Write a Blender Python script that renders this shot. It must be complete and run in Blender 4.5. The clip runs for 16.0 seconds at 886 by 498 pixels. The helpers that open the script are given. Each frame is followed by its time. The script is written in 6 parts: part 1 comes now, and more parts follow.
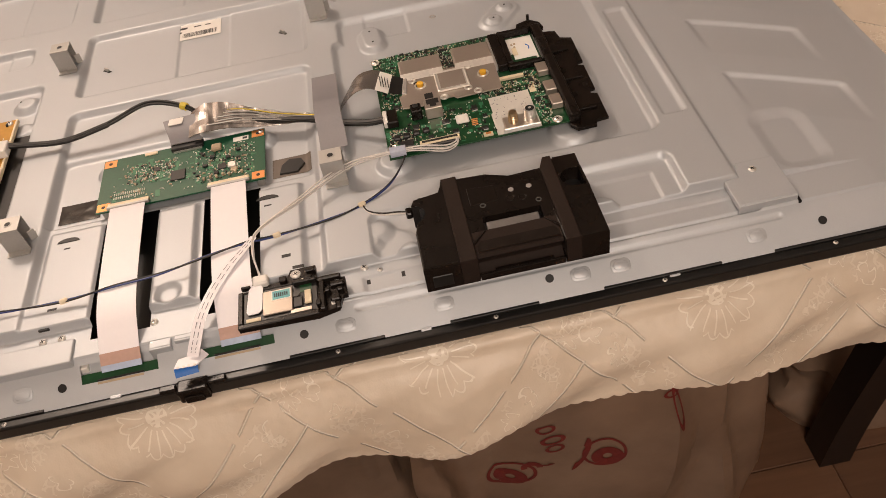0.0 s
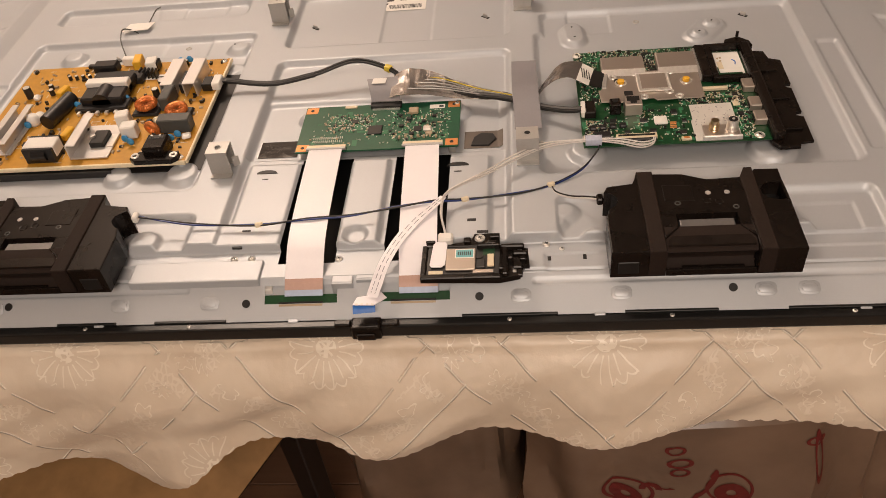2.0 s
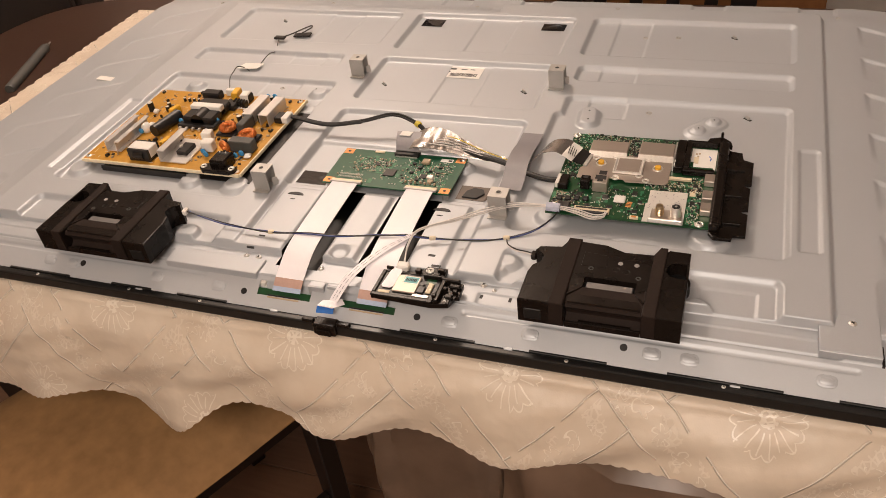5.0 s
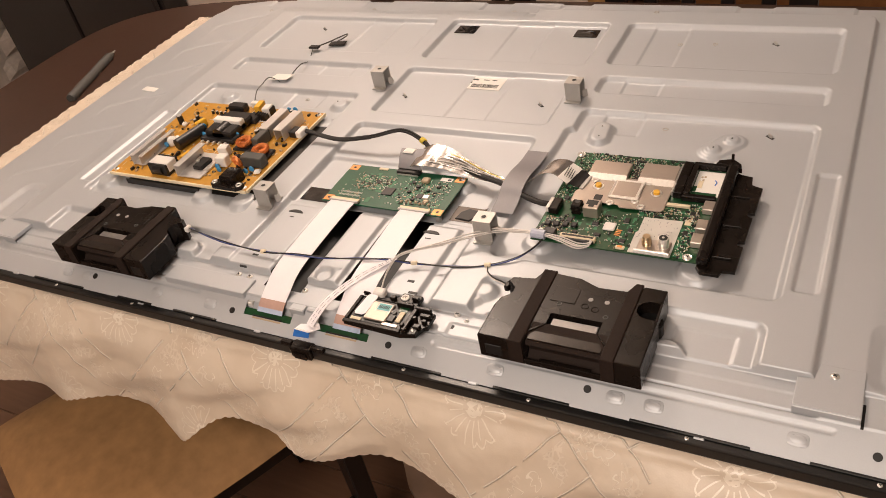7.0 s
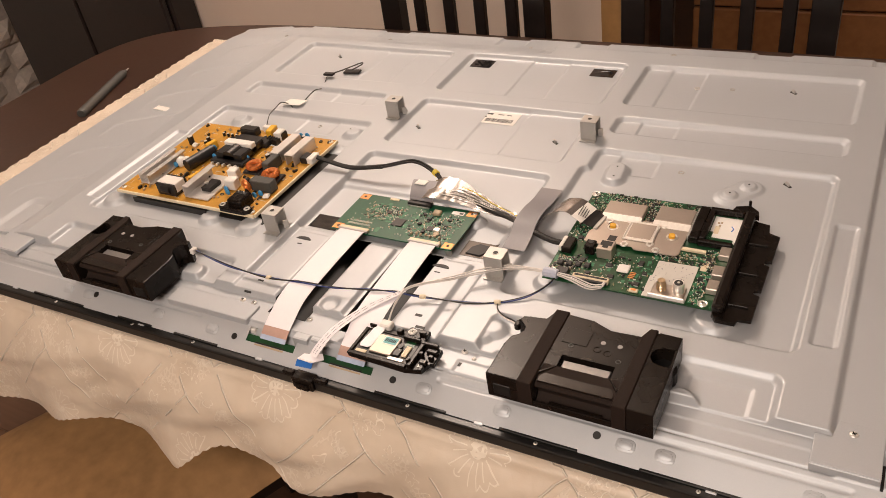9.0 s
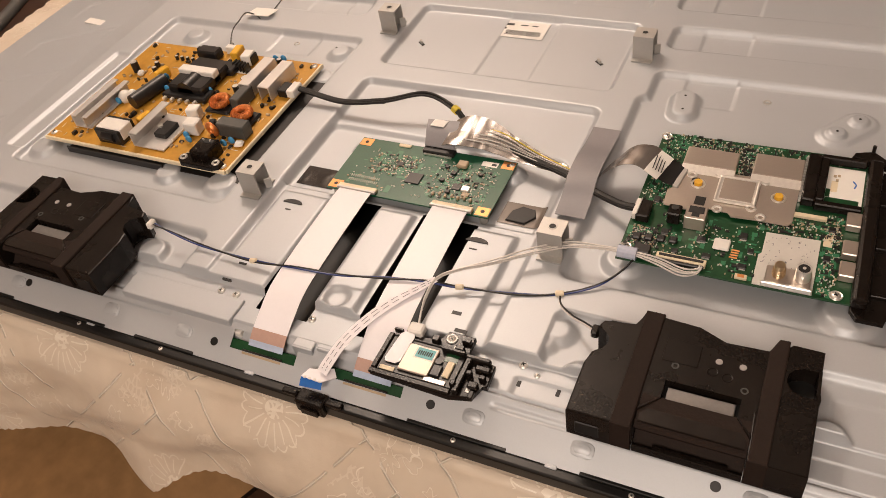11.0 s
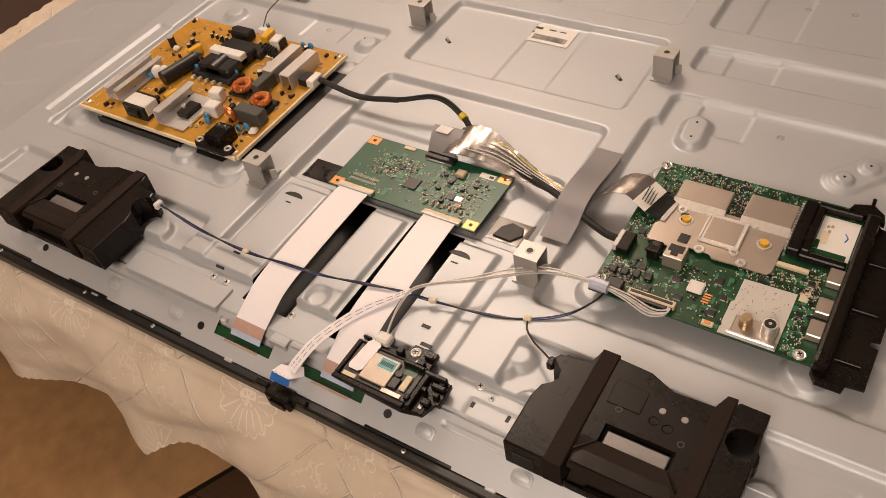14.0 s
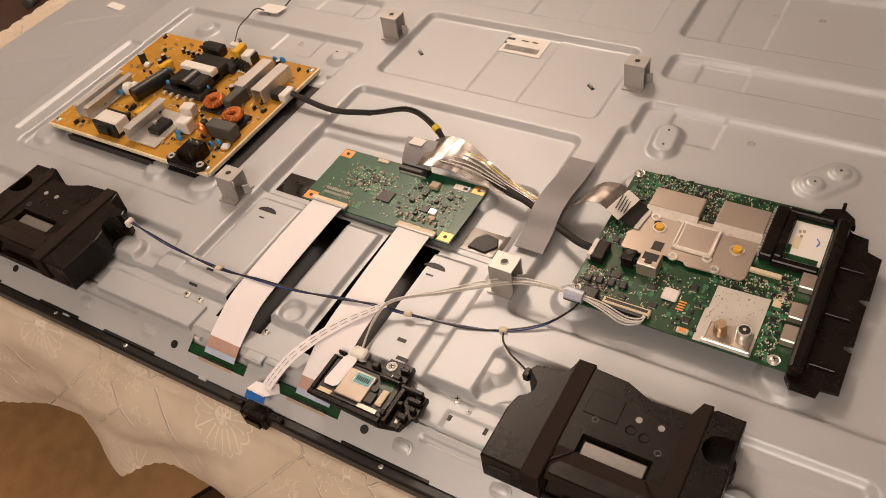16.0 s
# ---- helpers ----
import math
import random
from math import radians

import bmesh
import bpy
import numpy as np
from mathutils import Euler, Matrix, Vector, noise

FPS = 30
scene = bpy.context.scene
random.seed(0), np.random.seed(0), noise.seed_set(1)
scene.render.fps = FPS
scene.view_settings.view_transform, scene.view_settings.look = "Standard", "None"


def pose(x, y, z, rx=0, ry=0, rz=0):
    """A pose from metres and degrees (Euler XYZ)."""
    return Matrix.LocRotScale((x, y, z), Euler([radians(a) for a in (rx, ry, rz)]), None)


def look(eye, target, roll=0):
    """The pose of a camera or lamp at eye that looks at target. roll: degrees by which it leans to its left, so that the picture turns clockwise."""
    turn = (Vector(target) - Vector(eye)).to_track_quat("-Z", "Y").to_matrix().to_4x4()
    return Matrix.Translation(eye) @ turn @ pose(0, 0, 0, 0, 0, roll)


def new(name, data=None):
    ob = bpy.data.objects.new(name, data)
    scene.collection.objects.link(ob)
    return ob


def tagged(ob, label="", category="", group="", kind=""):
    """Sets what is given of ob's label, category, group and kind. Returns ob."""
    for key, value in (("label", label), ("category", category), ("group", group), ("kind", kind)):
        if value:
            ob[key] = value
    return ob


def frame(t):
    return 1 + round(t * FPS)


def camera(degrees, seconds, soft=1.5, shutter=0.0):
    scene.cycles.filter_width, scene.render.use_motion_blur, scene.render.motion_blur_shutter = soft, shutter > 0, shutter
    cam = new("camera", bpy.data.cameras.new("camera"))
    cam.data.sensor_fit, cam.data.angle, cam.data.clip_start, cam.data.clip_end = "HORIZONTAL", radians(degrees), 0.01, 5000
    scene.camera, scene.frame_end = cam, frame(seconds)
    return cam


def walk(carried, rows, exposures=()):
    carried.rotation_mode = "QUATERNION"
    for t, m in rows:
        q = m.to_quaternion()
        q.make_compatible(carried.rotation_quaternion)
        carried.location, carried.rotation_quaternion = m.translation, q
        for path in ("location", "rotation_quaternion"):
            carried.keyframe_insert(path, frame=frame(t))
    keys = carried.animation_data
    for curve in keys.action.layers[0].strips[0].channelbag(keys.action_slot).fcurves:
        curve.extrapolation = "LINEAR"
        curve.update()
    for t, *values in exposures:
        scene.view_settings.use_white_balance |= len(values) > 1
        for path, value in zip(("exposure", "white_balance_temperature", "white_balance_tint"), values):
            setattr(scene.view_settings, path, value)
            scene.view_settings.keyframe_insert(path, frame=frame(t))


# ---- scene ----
cam = camera(56.8, 16.0, 0.55)
PATH = [
    (0, (0.222, -0.744, 1.302), (0.251, 0.633, -0.149), -11.4),
    (0.5, (0.197, -0.758, 1.306), (0.153, 0.673, -0.091), -10.5),
    (1, (0.171, -0.779, 1.291), (0.062, 0.655, -0.098), -8.7),
    (1.5, (0.152, -0.782, 1.294), (-0.028, 0.65, -0.09), -7.5),
    (2, (0.147, -0.778, 1.289), (-0.059, 0.653, -0.093), -7.6),
    (2.5, (0.143, -0.772, 1.302), (-0.073, 0.658, -0.079), -7.7),
    (3, (0.153, -0.789, 1.355), (-0.134, 0.7, 0.051), -7.6),
    (3.5, (0.202, -0.816, 1.369), (-0.204, 0.724, 0.16), -9.8),
    (4, (0.249, -0.867, 1.374), (-0.168, 0.698, 0.2), -9.7),
    (4.2, (0.272, -0.898, 1.367), (-0.143, 0.655, 0.177), -7.9),
    (6.3, (0.503, -0.763, 1.343), (-0.381, 0.519, 0.089), -13.2),
    (6.5, (0.504, -0.76, 1.35), (-0.377, 0.528, 0.1), -13.3),
    (7, (0.503, -0.766, 1.353), (-0.376, 0.542, 0.122), -13.1),
    (7.5, (0.5, -0.771, 1.35), (-0.376, 0.549, 0.129), -12.4),
    (8, (0.495, -0.774, 1.366), (-0.377, 0.552, 0.15), -11.6),
    (8.5, (0.495, -0.767, 1.364), (-0.389, 0.598, 0.2), -10.7),
    (9, (0.485, -0.759, 1.348), (-0.404, 0.596, 0.176), -10.1),
    (9.2, (0.49, -0.758, 1.343), (-0.41, 0.584, 0.164), -10.3),
    (11.3, (0.312, -0.571, 1.29), (-0.385, 0.642, -0.14), -10.6),
    (11.5, (0.329, -0.553, 1.302), (-0.326, 0.666, -0.142), -10.9),
    (12, (0.393, -0.528, 1.312), (-0.241, 0.687, -0.144), -11.3),
    (12.5, (0.4, -0.53, 1.32), (-0.316, 0.635, -0.14), -11.7),
    (13, (0.397, -0.526, 1.32), (-0.427, 0.566, -0.139), -13.3),
    (13.5, (0.383, -0.541, 1.315), (-0.482, 0.509, -0.151), -12.3),
    (14, (0.384, -0.543, 1.322), (-0.497, 0.526, -0.12), -11.0),
    (14.5, (0.387, -0.538, 1.323), (-0.49, 0.549, -0.109), -10.9),
    (15, (0.386, -0.535, 1.321), (-0.484, 0.56, -0.109), -11.3),
    (15.5, (0.387, -0.536, 1.319), (-0.476, 0.565, -0.11), -11.0),
    (16, (0.388, -0.537, 1.32), (-0.464, 0.571, -0.11), -10.8),
]
walk(cam, [(t, look(eye, target, roll)) for t, eye, target, roll in PATH],
     exposures=[(0, -0.28, 6250, 10), (2, -0.27, 6350, 10), (4, -0.24, 6250, 10), (6.5, -0.05, 6200, 10), (9, -0.04, 6150, 10), (11.5, -0.27, 6300, 10), (16, -0.37, 6450, 11)])

# ---- light ----
world = bpy.data.worlds.new("room_dark")
scene.world = world
world.use_nodes = True
world.node_tree.nodes["Background"].inputs[0].default_value = (1.0, 0.86, 0.72, 1)
world.node_tree.nodes["Background"].inputs[1].default_value = 0.012


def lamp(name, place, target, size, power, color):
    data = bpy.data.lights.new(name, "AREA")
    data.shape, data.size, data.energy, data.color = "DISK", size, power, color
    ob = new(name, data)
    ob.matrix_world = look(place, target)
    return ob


bulb = bpy.data.lights.new("ceiling_lamp_light", "POINT")
bulb.energy, bulb.shadow_soft_size, bulb.color = 47, 0.15, (1.0, 0.805, 0.65)
new("ceiling_lamp_light", bulb).location = (-0.58, 0.75, 2.19)
# unseen light added behind the camera to brighten the cloth's hanging front
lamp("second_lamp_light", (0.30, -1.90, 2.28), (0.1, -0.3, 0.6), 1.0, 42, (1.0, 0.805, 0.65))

# ---- materials ----


def nodes_of(name):
    m = bpy.data.materials.new(name)
    m.use_nodes = True
    nt = m.node_tree
    return m, nt, nt.nodes["Principled BSDF"]


def add(nt, kind, **values):
    n = nt.nodes.new(kind)
    for k, v in values.items():
        if k in n.inputs:
            n.inputs[k].default_value = v
    return n


def calc(nt, op, a, b=0.0, c=0.0):
    n = nt.nodes.new("ShaderNodeMath")
    n.operation = op
    for i, v in enumerate((a, b, c)):
        if isinstance(v, (int, float)):
            n.inputs[i].default_value = v
        else:
            nt.links.new(v, n.inputs[i])
    return n.outputs[0]


def surface(name, color, rough=0.5, metal=0.0, vary=0.15, grain=300.0, blotch=12.0, bump=0.05, rough_vary=0.1, spec=0.5, coat=0.0):
    """A painted, moulded or metal surface: colour with fine grain and wide blotches, uneven gloss, slight relief."""
    m, nt, p = nodes_of(name)
    co = nt.nodes.new("ShaderNodeTexCoord")
    fine, wide = add(nt, "ShaderNodeTexNoise", Scale=grain, Detail=3.0), add(nt, "ShaderNodeTexNoise", Scale=blotch, Detail=4.0)
    for n in (fine, wide):
        nt.links.new(co.outputs["Object"], n.inputs["Vector"])
    f = calc(nt, "MULTIPLY_ADD", fine.outputs[0], 0.5, calc(nt, "MULTIPLY", wide.outputs[0], 0.5))
    ramp = nt.nodes.new("ShaderNodeMix")
    ramp.data_type = "RGBA"
    nt.links.new(calc(nt, "MULTIPLY_ADD", f, 2.0, -0.5), ramp.inputs[0])
    ramp.inputs[6].default_value = (*[c * (1 - vary) for c in color], 1)
    ramp.inputs[7].default_value = (*[min(1, c * (1 + vary)) for c in color], 1)
    nt.links.new(ramp.outputs[2], p.inputs["Base Color"])
    nt.links.new(calc(nt, "MULTIPLY_ADD", wide.outputs[0], rough_vary, rough - rough_vary / 2), p.inputs["Roughness"])
    p.inputs["Metallic"].default_value = metal
    p.inputs["Specular IOR Level"].default_value = spec
    p.inputs["Coat Weight"].default_value = coat
    b = add(nt, "ShaderNodeBump", Strength=bump, Distance=0.001)
    nt.links.new(fine.outputs[0], b.inputs["Height"])
    nt.links.new(b.outputs[0], p.inputs["Normal"])
    return m


M_PANEL = surface("coated_steel", (0.470, 0.494, 0.522), 0.46, 0.28, 0.04, 900, 7, 0.03, 0.08)
M_STEEL = surface("zinc_steel", (0.46, 0.45, 0.43), 0.48, 0.6, 0.08, 700, 30, 0.04)
M_SHIELD = surface("tin_shield", (0.50, 0.44, 0.385), 0.33, 0.7, 0.05, 600, 25, 0.05)
M_ALU = surface("aluminium", (0.68, 0.66, 0.64), 0.36, 0.5, 0.05, 500, 40, 0.04)
M_BLACK = surface("black_plastic", (0.0095, 0.0068, 0.0054), 0.27, 0.0, 0.40, 500, 26, 0.04, 0.18, 0.22)
M_BEZEL = surface("gloss_black_bezel", (0.008, 0.008, 0.008), 0.36, 0.0, 0.2, 500, 20, 0.03)
M_VOID = surface("dark_inside", (0.006, 0.006, 0.006), 0.5, 0.0, 0.3)
M_FILM = surface("glossy_black_film", (0.010, 0.010, 0.011), 0.12, 0.0, 0.2, 60, 30, 0.5)
M_SHEET = surface("black_insulating_sheet", (0.012, 0.011, 0.011), 0.5, 0.0, 0.2)
M_PSU = surface("phenolic_board", (0.50, 0.255, 0.030), 0.42, 0.0, 0.18, 160, 35, 0.05, 0.12, 0.4)
M_PSUEDGE = surface("board_edge", (0.78, 0.68, 0.48), 0.6)
M_BAND = surface("matt_brown_black_strip", (0.020, 0.0125, 0.0095), 0.75, 0.0, 0.25, 500, 26, 0.15, 0.1, 0.2)
M_RIVET = surface("pale_rivet", (0.36, 0.34, 0.33), 0.45)
M_GREYFILM = surface("smoky_film", (0.17, 0.145, 0.125), 0.22, 0.0, 0.15, 60, 30, 0.3)
M_GREEN = surface("green_solder_mask", (0.008, 0.085, 0.040), 0.36, 0.0, 0.22, 420, 60, 0.08, 0.1)
M_GREEN2 = surface("green_main_mask", (0.008, 0.055, 0.018), 0.30, 0.0, 0.30, 420, 90, 0.10, 0.1)
M_TRACE = surface("pale_trace", (0.035, 0.18, 0.085), 0.35)
M_SILK = surface("silk_print", (0.62, 0.62, 0.56), 0.6)
M_PAD = surface("orange_copper_pad", (0.72, 0.30, 0.10), 0.35, 0.5)
M_TIN = surface("solder", (0.86, 0.84, 0.80), 0.3, 0.75)
M_WHITE = surface("white_plastic", (0.78, 0.76, 0.72), 0.45, 0.0, 0.05)
M_FFC = surface("white_ribbon", (0.87, 0.85, 0.89), 0.42, 0.0, 0.02, 300, 8, 0.02)
M_FFCEND = surface("copper_ribbon_end", (0.50, 0.335, 0.28), 0.4, 0.1, 0.1)
M_CREAM = surface("cream_connector", (0.72, 0.62, 0.44), 0.5, 0.0, 0.08)
M_YELLOW = surface("yellow_capacitor", (0.75, 0.42, 0.03), 0.45, 0.0, 0.1)
M_BLUE = surface("blue_component", (0.05, 0.27, 0.55), 0.35, 0.0, 0.1)
M_BLUETAB = surface("blue_stiffener", (0.012, 0.13, 0.48), 0.4)
M_COPPER = surface("enamelled_copper", (0.66, 0.22, 0.06), 0.32, 0.5, 0.3, 250, 90, 0.6)
M_TAPE = surface("grey_tape", (0.25, 0.243, 0.258), 0.5, 0.0, 0.05, 400, 9, 0.06)
M_PAPER = surface("white_label", (0.80, 0.78, 0.74), 0.55, 0.0, 0.03)
M_INK = surface("black_print", (0.03, 0.03, 0.03), 0.6)
M_CHIP = surface("dark_chip", (0.013, 0.012, 0.012), 0.38, 0.0, 0.2)
M_TAN = surface("tan_component", (0.42, 0.33, 0.22), 0.45)
M_GOLD = surface("gold_plate", (0.62, 0.49, 0.32), 0.28, 1.0, 0.1)
M_WIREK = surface("black_wire", (0.010, 0.009, 0.008), 0.52)
M_WIREB = surface("blue_wire", (0.008, 0.030, 0.16), 0.35)
M_WIREW = surface("white_wire", (0.66, 0.63, 0.60), 0.4)
M_WIREY = surface("yellow_wire", (0.66, 0.52, 0.05), 0.4)
M_FOIL = surface("shield_foil", (0.30, 0.28, 0.265), 0.26, 0.75, 0.10, 60, 25, 0.30)
M_TABLE = surface("dark_brown_table", (0.045, 0.022, 0.014), 0.40, 0.0, 0.25, 120, 9, 0.06)
M_CHAIR = surface("near_black_wood", (0.012, 0.008, 0.007), 0.38, 0.0, 0.3, 90, 12, 0.05)
M_WALL = surface("beige_wall", (0.72, 0.61, 0.52), 0.8, 0.0, 0.03, 250, 3, 0.15)
M_CEIL = surface("white_ceiling", (0.82, 0.78, 0.73), 0.85, 0.0, 0.02, 200, 3, 0.1)
M_FLOOR = surface("dark_plank", (0.13, 0.065, 0.035), 0.42, 0.0, 0.3, 60, 6, 0.08)


def plank_material():
    """Brown boards whose tone changes from board to board, with grain along them."""
    m, nt, p = nodes_of("brown_floor_board")
    co, info = nt.nodes.new("ShaderNodeTexCoord"), nt.nodes.new("ShaderNodeObjectInfo")
    mp = nt.nodes.new("ShaderNodeMapping")
    mp.inputs["Scale"].default_value = (2.0, 34.0, 8.0)
    nt.links.new(co.outputs["Object"], mp.inputs["Vector"])
    n = add(nt, "ShaderNodeTexNoise", Scale=3.0, Detail=6.0)
    nt.links.new(mp.outputs[0], n.inputs["Vector"])
    mix = nt.nodes.new("ShaderNodeMix")
    mix.data_type = "RGBA"
    nt.links.new(calc(nt, "MULTIPLY_ADD", info.outputs["Random"], 0.5, calc(nt, "MULTIPLY", n.outputs[0], 0.6)), mix.inputs[0])
    mix.inputs[6].default_value, mix.inputs[7].default_value = (0.075, 0.038, 0.022, 1), (0.21, 0.11, 0.062, 1)
    nt.links.new(mix.outputs[2], p.inputs["Base Color"])
    p.inputs["Roughness"].default_value = 0.42
    b = add(nt, "ShaderNodeBump", Strength=0.15, Distance=0.001)
    nt.links.new(n.outputs[0], b.inputs["Height"])
    nt.links.new(b.outputs[0], p.inputs["Normal"])
    return m


M_PLANK = plank_material()
M_JAMB = surface("oak_trim", (0.36, 0.20, 0.075), 0.5, 0.0, 0.2, 60, 10, 0.08)
M_WOOD = surface("orange_wood", (0.30, 0.135, 0.05), 0.45, 0.0, 0.3, 40, 7, 0.08)
M_STONE = surface("pale_ledge_stone", (0.70, 0.63, 0.56), 0.8, 0.0, 0.2, 60, 14, 0.9)
M_RED = surface("red_print", (0.16, 0.020, 0.018), 0.5)
M_GREYPEN = surface("grey_rubber", (0.07, 0.07, 0.065), 0.5, 0.0, 0.15)

# ---- mesh tools ----


def box(bm, x0, x1, y0, y1, z0, z1, bevel=0.0, seg=1, turn=None):
    """A box with rounded edges; turn: a matrix applied about the world's origin."""
    made = bmesh.ops.create_cube(bm, size=1.0)["verts"]
    for v in made:
        v.co = Vector(((x0 + x1) / 2 + v.co.x * (x1 - x0), (y0 + y1) / 2 + v.co.y * (y1 - y0), (z0 + z1) / 2 + v.co.z * (z1 - z0)))
    if bevel > 0:
        edges = list({e for v in made for e in v.link_edges})
        r = bmesh.ops.bevel(bm, geom=edges, offset=min(bevel, 0.45 * min(x1 - x0, y1 - y0, z1 - z0)), segments=seg, affect="EDGES", profile=0.5)
        made = list({v for f in r["faces"] for v in f.verts} | {v for v in made if v.is_valid})
    if turn is not None:
        bmesh.ops.transform(bm, matrix=turn, verts=made)
    return bm


def about(x, y, degrees):
    """A turn about the upright axis through (x, y)."""
    return Matrix.Translation((x, y, 0)) @ Matrix.Rotation(radians(degrees), 4, "Z") @ Matrix.Translation((-x, -y, 0))


def rod(bm, a, b, r0, r1=None, seg=14, caps=True):
    """A round bar from a to b."""
    a, b = Vector(a), Vector(b)
    m = Matrix.Translation((a + b) / 2) @ (b - a).to_track_quat("Z", "Y").to_matrix().to_4x4()
    bmesh.ops.create_cone(bm, cap_ends=caps, segments=seg, radius1=r0, radius2=r0 if r1 is None else r1, depth=(b - a).length, matrix=m)
    return bm


def prism(bm, outline, z0, z1, bevel=0.0):
    """An upright slab with the outline [(x, y), ...], counter-clockwise."""
    low = [bm.verts.new((x, y, z0)) for x, y in outline]
    top = [bm.verts.new((x, y, z1)) for x, y in outline]
    n = len(outline)
    faces = [bm.faces.new(top), bm.faces.new(low[::-1])]
    for i in range(n):
        bm.faces.new((low[i], low[(i + 1) % n], top[(i + 1) % n], top[i]))
    if bevel > 0:
        edges = [e for e in faces[0].edges]
        bmesh.ops.bevel(bm, geom=edges, offset=bevel, segments=2, affect="EDGES", profile=0.5)
    return bm


def torus(bm, centre, big, small, axis=(0, 0, 1), n=28, k=12, squash=1.0):
    turn = Vector(axis).to_track_quat("Z", "Y").to_matrix()
    rings = []
    for i in range(n):
        a = 2 * math.pi * i / n
        ring = []
        for j in range(k):
            b = 2 * math.pi * j / k
            p = Vector(((big + small * math.cos(b)) * math.cos(a), (big + small * math.cos(b)) * math.sin(a), small * squash * math.sin(b)))
            ring.append(bm.verts.new(Vector(centre) + turn @ p))
        rings.append(ring)
    for i in range(n):
        for j in range(k):
            bm.faces.new((rings[i][j], rings[(i + 1) % n][j], rings[(i + 1) % n][(j + 1) % k], rings[i][(j + 1) % k]))
    return bm


def smooth_path(points, steps=10):
    """A Catmull-Rom curve through the points."""
    p = [Vector(q) for q in points]
    p = [p[0] * 2 - p[1]] + p + [p[-1] * 2 - p[-2]]
    out = []
    for i in range(1, len(p) - 2):
        for s in range(steps):
            t = s / steps
            out.append(0.5 * (2 * p[i] + (p[i + 1] - p[i - 1]) * t + (2 * p[i - 1] - 5 * p[i] + 4 * p[i + 1] - p[i + 2]) * t * t + (3 * p[i] - p[i - 1] - 3 * p[i + 1] + p[i + 2]) * t ** 3))
    return out + [p[-2]]


def wire(bm, points, r, seg=8, steps=8):
    """A round wire along a smooth path."""
    path = smooth_path(points, steps)
    rings = []
    for i, c in enumerate(path):
        d = (path[min(i + 1, len(path) - 1)] - path[max(i - 1, 0)]).normalized()
        side = d.cross(Vector((0, 0, 1)))
        side = side.normalized() if side.length > 1e-4 else Vector((1, 0, 0))
        up = side.cross(d)
        rings.append([bm.verts.new(c + r * (math.cos(a) * side + math.sin(a) * up)) for a in [2 * math.pi * j / seg for j in range(seg)]])
    for a, b in zip(rings, rings[1:]):
        for j in range(seg):
            bm.faces.new((a[j], a[(j + 1) % seg], b[(j + 1) % seg], b[j]))
    bm.faces.new(rings[0][::-1]), bm.faces.new(rings[-1])
    return bm


def band(bm, centre, across, thick=0.0004, steps=8):
    """A flat cable: centre and across are lists of points and half-width vectors of the same length."""
    c, w = smooth_path(centre, steps), smooth_path(across, steps)
    rows = []
    for i in range(len(c)):
        d = (c[min(i + 1, len(c) - 1)] - c[max(i - 1, 0)]).normalized()
        up = w[i].normalized().cross(d)
        up = up if up.z >= 0 else -up
        rows.append([bm.verts.new(c[i] + s * w[i] + up * h) for s, h in ((-1, 0), (-0.5, 0), (0, 0), (0.5, 0), (1, 0), (1, thick), (0.5, thick), (0, thick), (-0.5, thick), (-1, thick))])
    for a, b in zip(rows, rows[1:]):
        for j in range(10):
            bm.faces.new((a[j], a[(j + 1) % 10], b[(j + 1) % 10], b[j]))
    bm.faces.new(rows[0]), bm.faces.new(rows[-1][::-1])
    return bm


def part(name, bm, material, parent=None, label="", smooth=False):
    """Links a bmesh as one mesh object under a thing or a part."""
    bmesh.ops.recalc_face_normals(bm, faces=bm.faces)
    me = bpy.data.meshes.new(name)
    bm.to_mesh(me)
    bm.free()
    me.materials.append(material)
    if smooth:
        me.shade_smooth()
        me.set_sharp_from_angle(angle=radians(35))
    ob = new(name, me)
    if parent is not None:
        ob.parent = parent
        if parent.data is None:
            ob.matrix_parent_inverse = Matrix.Translation(-parent.location)
        if label:
            ob["label"] = label
    return ob


def thing(name, base, label, category, group="", kind=""):
    """An empty at the thing's base, to which its parts are joined."""
    ob = new(name)
    ob.empty_display_size = 0.02
    ob.location = base
    return tagged(ob, label, category, group, kind)


def solo(name, bm, material, label, category, group="", kind="", smooth=False):
    return tagged(part(name, bm, material, None, "", smooth), label, category, group, kind)


def B():
    return bmesh.new()


# ---- room ----


def slab(name, x0, x1, y0, y1, z0, z1, material, label):
    return solo(name, box(B(), x0, x1, y0, y1, z0, z1), material, label, name.split("_")[0], "", "structure")


floor = slab("floor", -2.6, 2.6, -3.2, 2.9, -0.06, -0.004, M_FLOOR, "dark wooden plank floor under the table")
slab("ceiling", -2.6, 2.6, -3.2, 2.9, 2.5, 2.6, M_CEIL, "plain white ceiling of the room")
slab("wall_back", -1.62, -0.105, 0.96, 1.08, 0, 2.5, M_WALL, "plain beige painted wall behind the table")
slab("wall_right", 2.5, 2.6, -3.1, 2.9, 0, 2.5, M_WALL, "plain beige painted side wall")
slab("wall_front", -2.6, 2.6, -3.2, -3.1, 0, 2.5, M_WALL, "plain beige painted wall behind the camera")
slab("wall_left", -2.6, -2.5, -3.1, 2.8, 0, 2.5, M_WALL, "plain beige painted wall carrying the stone cladding")
slab("wall_hall", -2.5, 2.5, 2.8, 2.9, 0, 2.5, M_WALL, "plain beige painted far wall of the hall")
